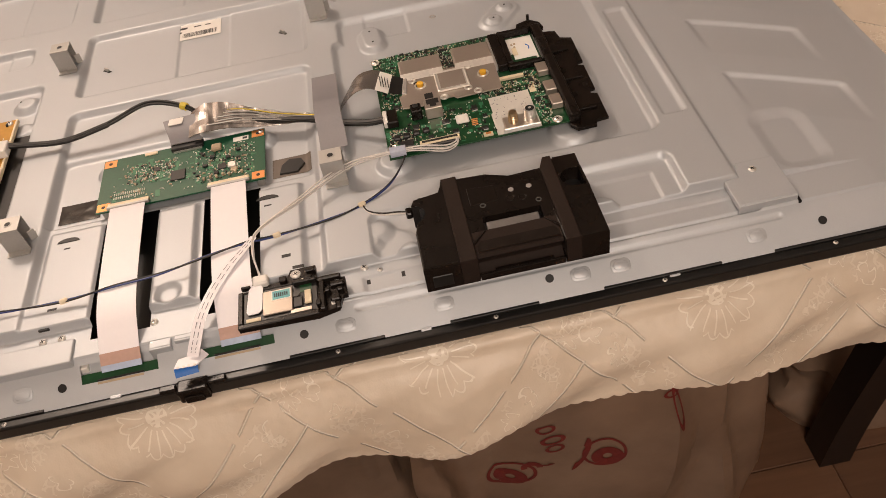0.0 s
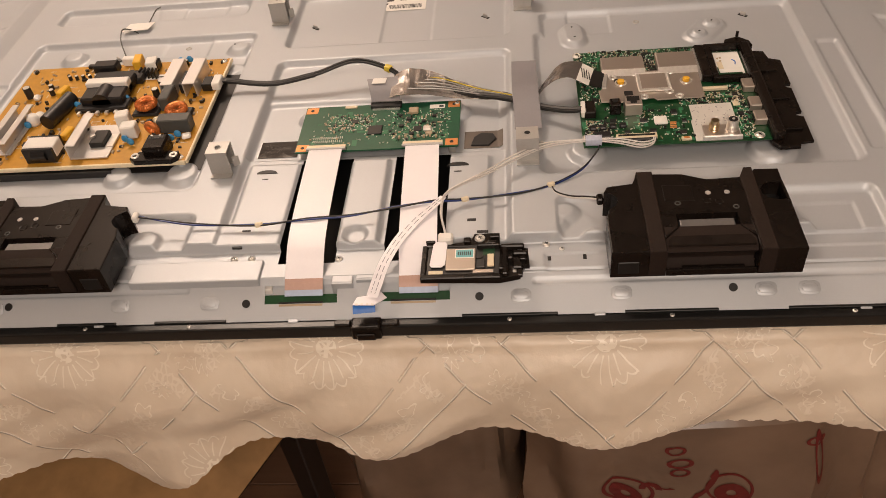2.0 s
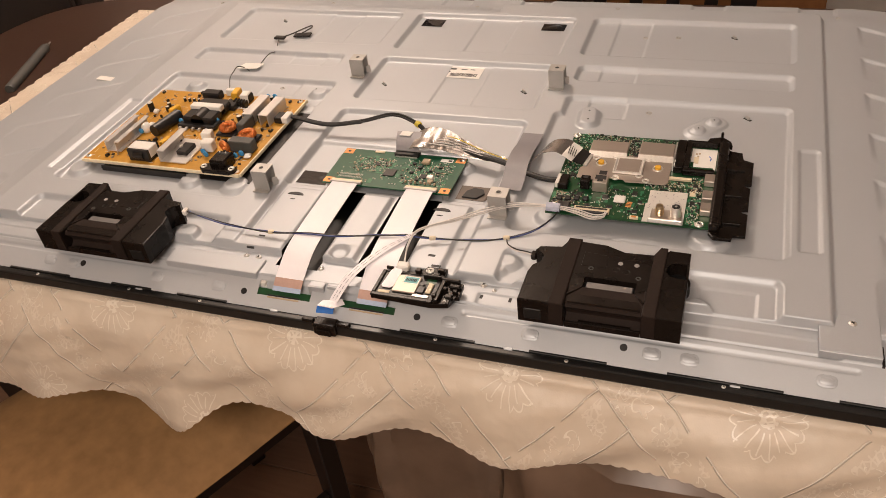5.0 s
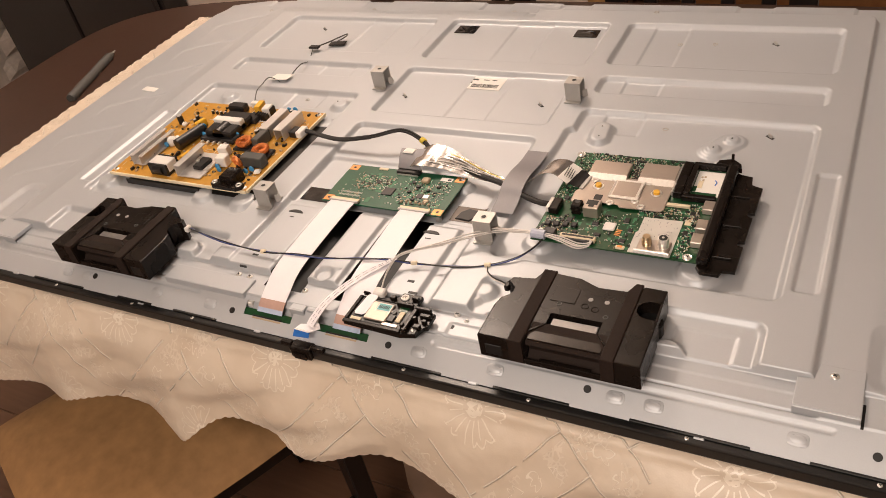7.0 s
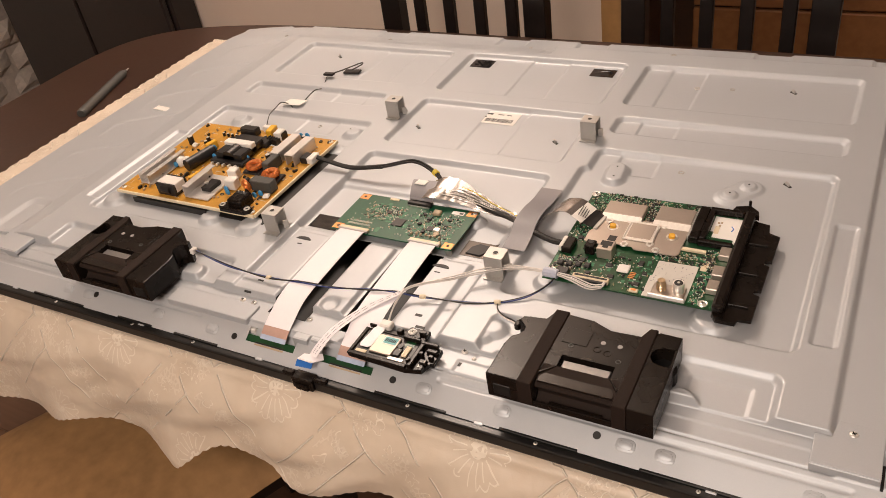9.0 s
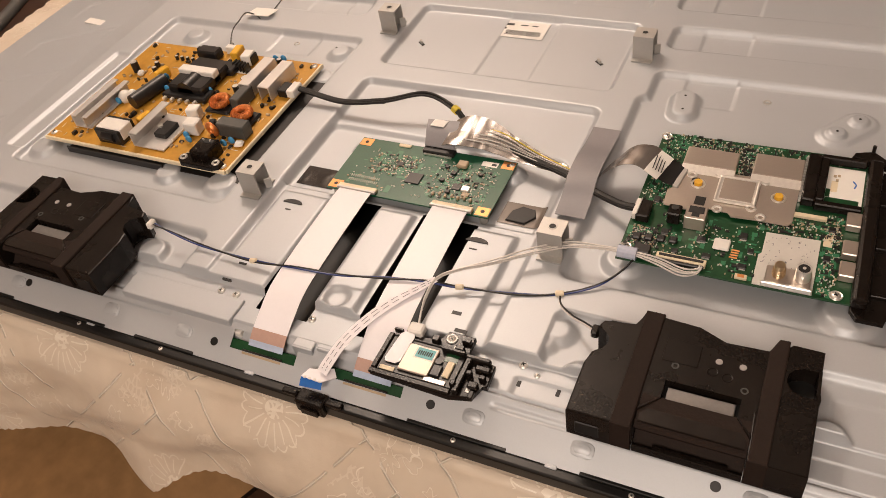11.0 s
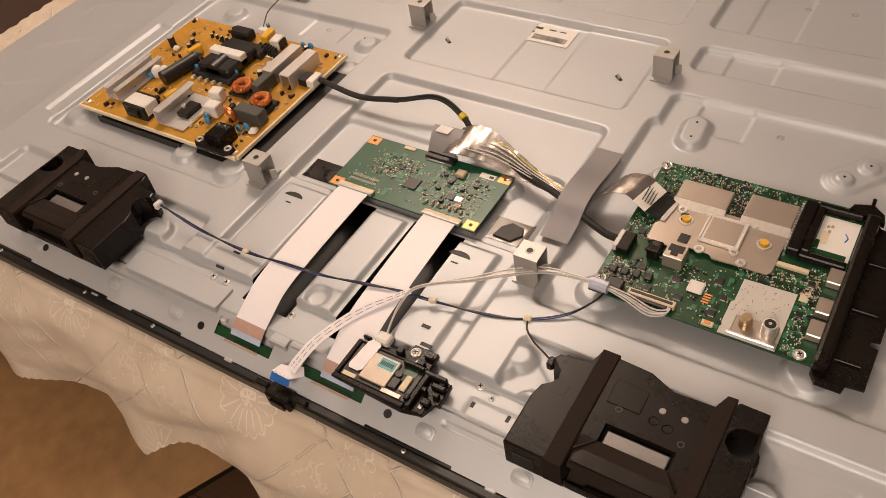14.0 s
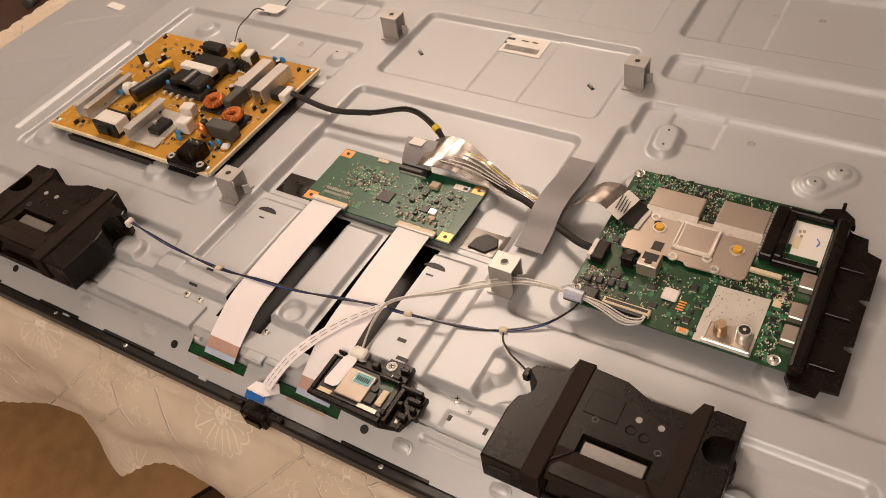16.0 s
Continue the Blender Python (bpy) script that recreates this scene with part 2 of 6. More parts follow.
slab("wall_side", -1.62, -1.52, 1.08, 2.8, 0, 2.5, M_WALL, "plain beige painted wall of the hall")
slab("trim_opening", -0.105, -0.06, 0.94, 1.10, 0, 2.5, M_JAMB, "light oak trim round the wall opening")
slab("baseboard", -1.62, -0.105, 0.945, 0.958, 0, 0.08, M_JAMB, "light oak baseboard along the beige wall")

lampshade = thing("ceiling_lamp", (-0.58, 0.75, 2.5), "small white hanging ceiling lamp, switched on", "lamp")
part("rose", rod(B(), (-0.58, 0.75, 2.5), (-0.58, 0.75, 2.47), 0.06), M_WHITE, lampshade)
part("cord", rod(B(), (-0.58, 0.75, 2.47), (-0.58, 0.75, 2.36), 0.004), M_WHITE, lampshade)
part("socket", rod(B(), (-0.58, 0.75, 2.36), (-0.58, 0.75, 2.31), 0.022, 0.028, 20), M_WHITE, lampshade)

# wooden cladding beyond the opening, board by board
clad = thing("wooden_cabinet", (0.22, 1.62, 0), "orange-brown wooden cabinet with wide horizontal boards", "cabinet")
part("carcass", box(B(), -0.055, 0.60, 1.62, 2.0, 0, 1.2), M_VOID, clad)
for i in range(6):
    part("board", box(B(), -0.055, 0.60, 1.598, 1.62, 0.012 + i * 0.2, 0.205 + i * 0.2, 0.004), M_WOOD, clad)
step = thing("white_storage_box", (0.85, 2.0, 0), "white painted low box standing against the far wall", "box")
part("body", box(B(), 0.62, 1.14, 1.86, 2.3, 0.0, 0.17, 0.006), M_WALL, step)
part("top_board", box(B(), 0.61, 1.15, 1.85, 2.3, 0.171, 0.20, 0.006), M_WHITE, step)
bag2 = B()
bmesh.ops.create_icosphere(bag2, subdivisions=4, radius=1.0)
for v in bag2.verts:
    w = 1 + 0.18 * noise.noise(v.co * 2.3) + 0.06 * noise.noise(v.co * 7)
    v.co = Vector((1.42 + 0.22 * v.co.x * w, 1.95 + 0.2 * v.co.y * w, 0.265 + 0.27 * v.co.z * w))
solo("rubbish_bag", bag2, M_FILM, "crumpled shiny black bag standing on the floor", "bag", smooth=True)

# dark tall cupboard in the corner, and ledge stones on the left wall
cup = thing("dark_cupboard", (-1.71, 0.9, 0), "tall near-black wooden cupboard standing in the corner", "cupboard")
part("body", box(B(), -2.08, -1.34, 0.86, 0.955, 0.0, 1.9, 0.006), M_CHAIR, cup)
part("door", box(B(), -2.07, -1.715, 0.838, 0.858, 0.06, 1.88, 0.004), M_CHAIR, cup)
part("door", box(B(), -1.705, -1.35, 0.838, 0.858, 0.06, 1.88, 0.004), M_CHAIR, cup)
stonewall = thing("stone_cladding", (-2.45, 0.6, 0), "rough pale ledge-stone cladding on the wall", "cladding", "", "structure")
part("mortar", box(B(), -2.499, -2.46, -0.6, 1.9, 0, 2.2), M_STONE, stonewall)
rng = random.Random(5)


def ledge_stone(w, h, seed):
    bm = B()
    bmesh.ops.create_grid(bm, x_segments=5, y_segments=3, size=0.5)
    for v in bm.verts:
        edge = max(abs(v.co.x), abs(v.co.y)) > 0.49
        d = 0.0 if edge else 0.022 + 0.02 * noise.noise(Vector((v.co.x * 5, v.co.y * 5, seed)))
        v.co = Vector((d, v.co.x * w, v.co.y * h))
    return bm


stones = []
for k in range(8):
    bm = ledge_stone(0.20 + 0.05 * (k % 4), 0.088, k * 3.7)
    me = bpy.data.meshes.new("stone")
    bmesh.ops.recalc_face_normals(bm, faces=bm.faces)
    bm.to_mesh(me)
    bm.free()
    me.materials.append(M_STONE)
    stones.append((0.20 + 0.05 * (k % 4), me))
for r in range(22):
    y = -0.55 + 0.06 * (r % 3)
    while y < 1.75:
        w, me = stones[rng.randrange(8)]
        o = new("stone", me)
        o.location = (-2.46 + rng.uniform(-0.004, 0.016), y + w / 2, 0.05 + r * 0.096)
        o.rotation_euler = (radians(rng.uniform(-1.5, 1.5)), 0, radians(rng.uniform(-2, 2)))
        o.parent = stonewall
        o.matrix_parent_inverse = Matrix.Translation(-stonewall.location)
        y += w + 0.012

# ---- table and tablecloth ----
T_X, T_Y, T_C, T_N = 1.04, 0.4485, 0.1135, 4.8


def table_outline(grow=0.0, n=96):
    pts = []
    for i in range(n):
        a = 2 * math.pi * i / n
        c, s = math.cos(a), math.sin(a)
        pts.append(((T_X + grow) * math.copysign(abs(c) ** (2 / T_N), c), T_C + (T_Y + grow) * math.copysign(abs(s) ** (2 / T_N), s)))
    return pts


table = thing("dining_table", (0, T_C, 0), "oval dark brown wooden dining table, partly covered with a cloth", "table")
part("tabletop", prism(B(), table_outline(), 0.716, 0.7515, 0.006), M_TABLE, table, smooth=True)
part("apron", prism(B(), table_outline(-0.12), 0.63, 0.716), M_TABLE, table)


def table_leg(sx, sy):
    """A swept, curved leg, thick at the top and narrowing to a square foot."""
    bm = B()
    rows = []
    for i in range(13):
        t = i / 12
        z = 0.63 * (1 - t)
        out = 0.09 + 0.06 * (1 - t) ** 1.5
        w = 0.036 - 0.010 * math.sin(t * 2.4) * (1 - 0.4 * t) - 0.006 * t
        cx, cy = sx * (0.705 + out), T_C + sy * (0.22 + 0.45 * out)
        rows.append([bm.verts.new((cx + dx * w, cy + dy * w, z)) for dx, dy in ((-1, -1), (1, -1), (1, 1), (-1, 1))])
    for a, b in zip(rows, rows[1:]):
        for j in range(4):
            bm.faces.new((a[j], a[(j + 1) % 4], b[(j + 1) % 4], b[j]))
    bm.faces.new(rows[0]), bm.faces.new(rows[-1])
    return bm


for sx in (-1, 1):
    for sy in (-1, 1):
        part("leg", table_leg(sx, sy), M_CHAIR, table, smooth=True)

HEM_X = np.array([-0.82, -0.56, -0.42, -0.35, -0.29, -0.23, -0.18, -0.14, -0.09, -0.04, 0.005, 0.046, 0.088, 0.13, 0.197, 0.27, 0.33, 0.372, 0.415, 0.46, 0.54, 0.60, 0.98])
HEM_Z = np.array([0.595, 0.600, 0.608, 0.636, 0.628, 0.580, 0.617, 0.657, 0.673, 0.664, 0.648, 0.661, 0.679, 0.672, 0.655, 0.687, 0.676, 0.693, 0.686, 0.670, 0.679, 0.668, 0.640])


def hem(x):
    k = np.linspace(-0.030, 0.030, 9)
    z = sum(np.interp(x + d, HEM_X, HEM_Z) for d in k) / 9
    return float(z) - 0.003 - 0.0022 * abs(math.sin(math.pi * x / 0.0125))


def front_edge(x):
    return T_C - (T_Y + 0.004) * max(0.0, 1 - min(1, abs(x) / (T_X + 0.004)) ** T_N) ** (1 / T_N)


bm = B()
uv = bm.loops.layers.uv.new("UVMap")
NX, TOP, ROUND, DROP = 600, 150, 6, 26
rows, coords = [], {}
for j in range(TOP + ROUND + DROP + 1):
    row = []
    for i in range(NX + 1):
        s = i / NX
        x = -0.784 + 1.754 * s
        ye = front_edge(x)
        if j <= TOP:
            y = 0.452 - 0.002 * abs(math.sin(x * math.pi / 0.0125)) + (ye + 0.008 - 0.452) * j / TOP
            z, v = 0.7555 + 0.0004 * noise.noise(Vector((x * 6, y * 6, 0))), y
        elif j <= TOP + ROUND:
            a = math.pi / 2 * (j - TOP) / ROUND * 0.86
            y, z = ye + 0.008 - 0.011 * math.sin(a), 0.7555 - 0.011 * (1 - math.cos(a))
            v = ye - 0.011 * a
        else:
            k = (j - TOP - ROUND) / DROP
            d = k * (0.746 - hem(x))
            wave = 0.24 + 0.09 * math.sin(x * 31 + 0.7) + 0.05 * math.sin(x * 13.7 + 2.1) + 0.07 * noise.noise(Vector((x * 9, d * 8, 3)))
            sag = 0.007 * noise.noise(Vector((x * 14 + d * 30, d * 20, 7))) * min(1, k * 3)
            y = ye - 0.003 - 0.034 * (1 - math.exp(-d / 0.03)) - d * (wave - 0.22) * 0.8 - sag
            z, v = 0.746 - d, ye - 0.017 - d
        if s < 0.06:
            x += (1 - s / 0.06) * (0.004 * max(0.0, (y - 0.05) / 0.40) - 0.0045 * abs(math.sin(math.pi * y / 0.022)))
            z += 0.0012 * (1 - s / 0.06) * abs(math.sin(math.pi * y / 0.044))
        vert = bm.verts.new((x, y, z))
        coords[vert] = (x, v)
        row.append(vert)
    rows.append(row)
for a, b in zip(rows, rows[1:]):
    for i in range(NX):
        bm.faces.new((a[i], a[i + 1], b[i + 1], b[i]))
for f in bm.faces:
    for l in f.loops:
        l[uv].uv = coords[l.vert]
bmesh.ops.recalc_face_normals(bm, faces=bm.faces)
bmesh.ops.solidify(bm, geom=bm.faces[:], thickness=0.0008)


def cloth_material():
    """Cream satin damask: crossing double bands, a flower in each diamond, and small sprigs, as shinier raised threads;
    their highlights are also put into the colour.
    """
    m, nt, p = nodes_of("cream_damask")
    at = nt.nodes.new("ShaderNodeUVMap")
    at.uv_map = "UVMap"
    sep = nt.nodes.new("ShaderNodeSeparateXYZ")
    nt.links.new(at.outputs[0], sep.inputs[0])
    warp = add(nt, "ShaderNodeTexNoise", Scale=14.0, Detail=2.0)
    nt.links.new(at.outputs[0], warp.inputs["Vector"])
    u = calc(nt, "MULTIPLY_ADD", warp.outputs[0], 0.0025, sep.outputs[0])
    v = sep.outputs[1]
    period, skew = 0.237, 1.03

    def cell(a):
        return calc(nt, "SUBTRACT", calc(nt, "FRACT", a), 0.5)

    def near(a, where, width):
        return calc(nt, "LESS_THAN", calc(nt, "ABSOLUTE", calc(nt, "SUBTRACT", a, where)), width)

    def ridge(a):
        off = calc(nt, "ABSOLUTE", calc(nt, "SUBTRACT", a, 0.367))
        return calc(nt, "MAXIMUM", calc(nt, "MULTIPLY_ADD", off, -1 / 0.0070, 1.15), 0.0)

    p1 = cell(calc(nt, "ADD", calc(nt, "DIVIDE", calc(nt, "MULTIPLY_ADD", v, skew, u), period), 0.127))
    p2 = cell(calc(nt, "ADD", calc(nt, "DIVIDE", calc(nt, "MULTIPLY_ADD", v, -skew, u), period), 0.100))
    c1, c2 = calc(nt, "ABSOLUTE", p1), calc(nt, "ABSOLUTE", p2)
    dash = add(nt, "ShaderNodeTexNoise", Scale=38.0, Detail=1.0)
    nt.links.new(at.outputs[0], dash.inputs["Vector"])
    keep = calc(nt, "GREATER_THAN", dash.outputs[0], 0.42)
    lines = calc(nt, "MULTIPLY", calc(nt, "MAXIMUM", ridge(c1), calc(nt, "MULTIPLY", ridge(c2), calc(nt, "LESS_THAN", c1, 0.377))), keep)
    in1, in2 = calc(nt, "GREATER_THAN", c1, 0.41), calc(nt, "GREATER_THAN", c2, 0.41)
    sprig = nt.nodes.new("ShaderNodeTexVoronoi")
    sprig.feature = "DISTANCE_TO_EDGE"
    sprig.inputs["Scale"].default_value = 170.0
    nt.links.new(at.outputs[0], sprig.inputs["Vector"])
    spots = add(nt, "ShaderNodeTexNoise", Scale=42.0, Detail=0.0)
    nt.links.new(at.outputs[0], spots.inputs["Vector"])
    curl = calc(nt, "MULTIPLY", calc(nt, "LESS_THAN", sprig.outputs["Distance"], 0.11), calc(nt, "GREATER_THAN", spots.outputs[0], 0.56))
    # stitched four-petalled sprigs at even steps along both bands

    def sprigs(along, wide, inside):
        t = calc(nt, "MULTIPLY", cell(calc(nt, "MULTIPLY", along, 6.0)), period / 6.0 / 1.42)
        w = calc(nt, "MULTIPLY", calc(nt, "SUBTRACT", wide, 0.5), period / 1.42)
        d = calc(nt, "SQRT", calc(nt, "ADD", calc(nt, "MULTIPLY", t, t), calc(nt, "MULTIPLY", w, w)))
        th = calc(nt, "MULTIPLY_ADD", spots.outputs[0], 5.0, calc(nt, "ARCTAN2", w, t))
        edge = calc(nt, "MULTIPLY_ADD", calc(nt, "COSINE", calc(nt, "MULTIPLY", th, 4.0)), 0.0030, 0.0068)
        line = calc(nt, "LESS_THAN", calc(nt, "ABSOLUTE", calc(nt, "SUBTRACT", d, edge)), 0.0006)
        return calc(nt, "MULTIPLY", calc(nt, "MULTIPLY", line, inside), calc(nt, "GREATER_THAN", dash.outputs[0], 0.42))

    motifs = calc(nt, "MAXIMUM", sprigs(p2, c1, in1), sprigs(p1, c2, in2))
    bandin = calc(nt, "MAXIMUM", motifs, calc(nt, "MULTIPLY", calc(nt, "MULTIPLY", calc(nt, "MAXIMUM", in1, in2), curl), 0.35))
    fx = calc(nt, "MULTIPLY", calc(nt, "ADD", p1, p2), period / 2)
    fy = calc(nt, "MULTIPLY", calc(nt, "SUBTRACT", p1, p2), period / 2 / skew)
    rad = calc(nt, "SQRT", calc(nt, "ADD", calc(nt, "MULTIPLY", fx, fx), calc(nt, "MULTIPLY", fy, fy)))
    ang = calc(nt, "ARCTAN2", fy, fx)
    turn = calc(nt, "MULTIPLY_ADD", ang, 17 / (2 * math.pi), calc(nt, "MULTIPLY", spots.outputs[0], 0.7))
    across = calc(nt, "MULTIPLY", calc(nt, "ABSOLUTE", cell(turn)), calc(nt, "MULTIPLY", rad, 2 * math.pi / 17))
    petals = calc(nt, "LESS_THAN", across, 0.0006)
    reach = calc(nt, "MULTIPLY_ADD", calc(nt, "SINE", calc(nt, "MULTIPLY", ang, 7.0)), 0.004, 0.030)
    ring = calc(nt, "MULTIPLY", calc(nt, "GREATER_THAN", rad, 0.0115), calc(nt, "LESS_THAN", rad, reach))
    rim = calc(nt, "MULTIPLY", near(rad, calc(nt, "MULTIPLY_ADD", calc(nt, "ABSOLUTE", calc(nt, "COSINE", calc(nt, "MULTIPLY", ang, 8.5))), 0.005, 0.0275), 0.0008), calc(nt, "GREATER_THAN", dash.outputs[0], 0.47))
    core = calc(nt, "MULTIPLY", calc(nt, "LESS_THAN", rad, 0.009), calc(nt, "LESS_THAN", sprig.outputs["Distance"], 0.16))
    flower = calc(nt, "MAXIMUM", calc(nt, "MAXIMUM", calc(nt, "MULTIPLY", petals, ring), rim), core)
    thread = calc(nt, "MINIMUM", calc(nt, "MAXIMUM", lines, calc(nt, "MULTIPLY", calc(nt, "MAXIMUM", calc(nt, "MULTIPLY", bandin, 1.1), flower), 0.75)), 1.0)
    weave = add(nt, "ShaderNodeTexNoise", Scale=650.0, Detail=2.0)
    nt.links.new(at.outputs[0], weave.inputs["Vector"])
    blotch = add(nt, "ShaderNodeTexNoise", Scale=18.0, Detail=3.0)
    nt.links.new(at.outputs[0], blotch.inputs["Vector"])
    mix = nt.nodes.new("ShaderNodeMix")
    mix.data_type = "RGBA"
    # paler threads stand for satin highlights, wide blotches for uneven sheen and stains
    nt.links.new(calc(nt, "MULTIPLY_ADD", blotch.outputs[0], 0.55, calc(nt, "MULTIPLY", thread, 0.62)), mix.inputs[0])
    mix.inputs[6].default_value = (0.55, 0.445, 0.335, 1)
    mix.inputs[7].default_value = (0.95, 0.88, 0.76, 1)
    nt.links.new(mix.outputs[2], p.inputs["Base Color"])
    nt.links.new(calc(nt, "MULTIPLY_ADD", thread, -0.22, 0.42), p.inputs["Roughness"])
    p.inputs["Sheen Weight"].default_value = 0.15
    h = calc(nt, "ADD", calc(nt, "MULTIPLY", thread, 1.0), calc(nt, "MULTIPLY_ADD", weave.outputs[0], 0.10, calc(nt, "MULTIPLY", blotch.outputs[0], 4.0)))
    b = add(nt, "ShaderNodeBump", Strength=1.0, Distance=0.0015)
    nt.links.new(h, b.inputs["Height"])
    nt.links.new(b.outputs[0], p.inputs["Normal"])
    return m


solo("tablecloth", bm, cloth_material(), "cream damask tablecloth with woven diamonds and a scalloped hem", "tablecloth", smooth=True)

# ---- television chassis ----
RIDGE, LOW = 0.806, 0.7965


def ss(t):
    t = np.clip(t, 0, 1)
    return t * t * (3 - 2 * t)


def inset(x, y, x0, x1, y0, y1, r=0.014, w=0.016):
    """1 well inside a rounded rectangle, 0 outside, with a stamped slope of width w."""
    qx, qy = np.abs(x - (x0 + x1) / 2) - (x1 - x0) / 2 + r, np.abs(y - (y0 + y1) / 2) - (y1 - y0) / 2 + r
    d = np.hypot(np.maximum(qx, 0), np.maximum(qy, 0)) + np.minimum(np.maximum(qx, qy), 0) - r
    t = np.clip(-d / w, 0, 1)
    return 0.7 * t + 0.3 * ss(t)


RECESSES = [
    (-0.138, 0.136, 0.238, 0.379), (-0.138, 0.137, 0.076, 0.214), (-0.138, 0.137, -0.34, 0.053),
    (0.157, 0.460, 0.245, 0.381), (0.164, 0.459, 0.166, 0.218), (0.166, 0.457, -0.181, 0.130), (0.158, 0.30, -0.181, 0.086),
    (-0.463, -0.160, 0.245, 0.377), (-0.464, -0.198, 0.166, 0.215), (-0.464, -0.172, -0.183, 0.126),
    (0.170, 0.452, -0.36, -0.205), (-0.455, -0.157, -0.36, -0.212),
]
BOSSES = [  # x, y, foot, top, height
    (0.346, 0.063, 0.0125, 0.004, 0.0115), (0.363, 0.085, 0.0125, 0.004, 0.0115),
    (-0.192, 0.092, 0.019, 0.005, 0.011), (-0.404, 0.090, 0.019, 0.006, 0.011), (-0.186, 0.040, 0.018, 0.007, 0.010),
    (-0.437, -0.150, 0.020, 0.010, 0.011), (-0.195, -0.150, 0.022, 0.012, 0.009), (-0.262, -0.150, 0.018, 0.010, 0.009),
    (0.206, 0.006, 0.017, 0.008, 0.012), (0.376, -0.150, 0.024, 0.013, 0.013), (0.207, -0.142, 0.020, 0.010, 0.012), (0.365, 0.012, 0.018, 0.008, 0.012),
    (-0.203, -0.250, 0.017, 0.009, 0.012), (0.372, -0.262, 0.017, 0.010, 0.010), (0.205, -0.262, 0.014, 0.008, 0.006), (0.165, -0.222, 0.017, 0.008, 0.006), (0.180, -0.228, 0.017, 0.008, 0.006), (0.172, -0.240, 0.015, 0.007, 0.005),
    (0.080, -0.060, 0.012, 0.007, 0.005), (-0.080, -0.060, 0.012, 0.007, 0.005),
]
HOLES = [
    (-0.074, -0.023, -0.276, -0.134), (0.021, 0.076, -0.276, -0.134),
    (-0.0815, -0.018, -0.3110, -0.2975), (0.0165, 0.0805, -0.3110, -0.2975),
]
STEP = 0.0016
gx = np.arange(-0.696, 0.7061, STEP)
gy = np.concatenate([np.arange(-0.324, -0.2501, 0.0008), np.arange(-0.248, 0.4681, STEP)])
X, Y = np.meshgrid(gx, gy)
AX = np.abs(X)
outer = 0.7968 - 0.0158 * np.clip((AX - 0.53) / 0.17, 0, 1) ** 1.4
Z = outer + (RIDGE - outer) * np.where(X > 0, inset(X, Y, -0.495, 0.495, -0.50, 0.425, 0.02, 0.007), inset(X, Y, -0.535, 0.495, -0.50, 0.425, 0.02, 0.055))
Z = Z - 0.006 * ss((Y - 0.40) / 0.06)
for q in RECESSES:
    Z = np.minimum(Z, RIDGE - (RIDGE - LOW) * inset(X, Y, *q, w=0.0085))
# the ridge between the lower recesses and the step beside the right-hand one
Z = np.minimum(Z, RIDGE - 0.006 * inset(AX, Y, 0.457, 0.488, -0.165, 0.035, 0.008, 0.007))
# shallow steps across the recess floors
for x0, x1, y0, y1, d in ((-0.022, 0.042, 0.05, 0.42, 0.0012), (0.200, 0.252, 0.08, 0.42, 0.0014), (-0.292, -0.232, 0.08, 0.42, 0.0012), (0.372, 0.428, -0.262, -0.225, 0.0014), (0.28, 0.372, -0.262, -0.225, 0.0007)):
    Z = Z - d * inset(X, Y, x0, x1, y0, y1, 0.002, 0.0026) * ss((RIDGE - 0.004 - Z) / 0.004 + 0.4)
# the deeper bed of the timing board and the raised plates below it
Z = np.where(Y > -0.131, Z - 0.0035 * inset(X, Y, -0.136, 0.128, -0.30, -0.028, 0.014, 0.006), Z)
for x0, x1, y0, y1 in ((-0.130, -0.070, -0.30, -0.137), (0.064, 0.118, -0.300, -0.137), (-0.026, 0.019, -0.31, -0.136), (-0.140, -0.072, -0.30, -0.226)):
    rise = inset(X, Y, x0, x1, y0, y1, 0.006, 0.006)
    Z = np.maximum(Z, np.where(rise > 0, LOW - 0.002 + 0.006 * rise, 0))
# scooped louvres on both outer plateaus
for k in range(6):
    top = 0.391 - 0.1003 * k - 0.42 * (AX - 0.545)
    down = (top - Y) / 0.066
    fade = ss((AX - 0.538) / 0.008) * ss((0.645 - AX) / 0.008)
    Z = Z - np.where(X > 0, 0.0040, 0.0012) * ss((top - Y) / 0.005) * np.clip(1 - down, 0, 1) * fade
Z = Z - 0.004 * inset(AX, Y, 0.53, 0.585, -0.26, -0.175, 0.02, 0.012)
for x, y, foot, top, h in BOSSES:
    d = np.hypot(X - x, Y - y)
    Z = np.maximum(Z, np.where(d < foot, LOW - 0.001 + h * np.clip((foot - d) / (foot - top), 0, 1), 0))
# long bosses: two holes on one stadium-shaped rise
for xa, ya, xb, yb, foot, top, h in ((0.208, 0.066, 0.206, 0.088, 0.0165, 0.0075, 0.0095), (0.346, 0.063, 0.363, 0.085, 0.019, 0.0135, 0.0040)):
    along = np.clip(((X - xa) * (xb - xa) + (Y - ya) * (yb - ya)) / ((xb - xa) ** 2 + (yb - ya) ** 2), 0, 1)
    d = np.hypot(X - xa - along * (xb - xa), Y - ya - along * (yb - ya))
    Z = np.maximum(Z, np.where(d < foot, LOW - 0.001 + h * np.clip((foot - d) / (foot - top), 0, 1), 0))
# dome with a dimple between the ribbons, and the bent foot beside the black speaker
d = np.hypot(X + 0.006, Y + 0.249)
Z = Z - 0.0035 * ss((0.013 - d) / 0.006) * (d < 0.013)
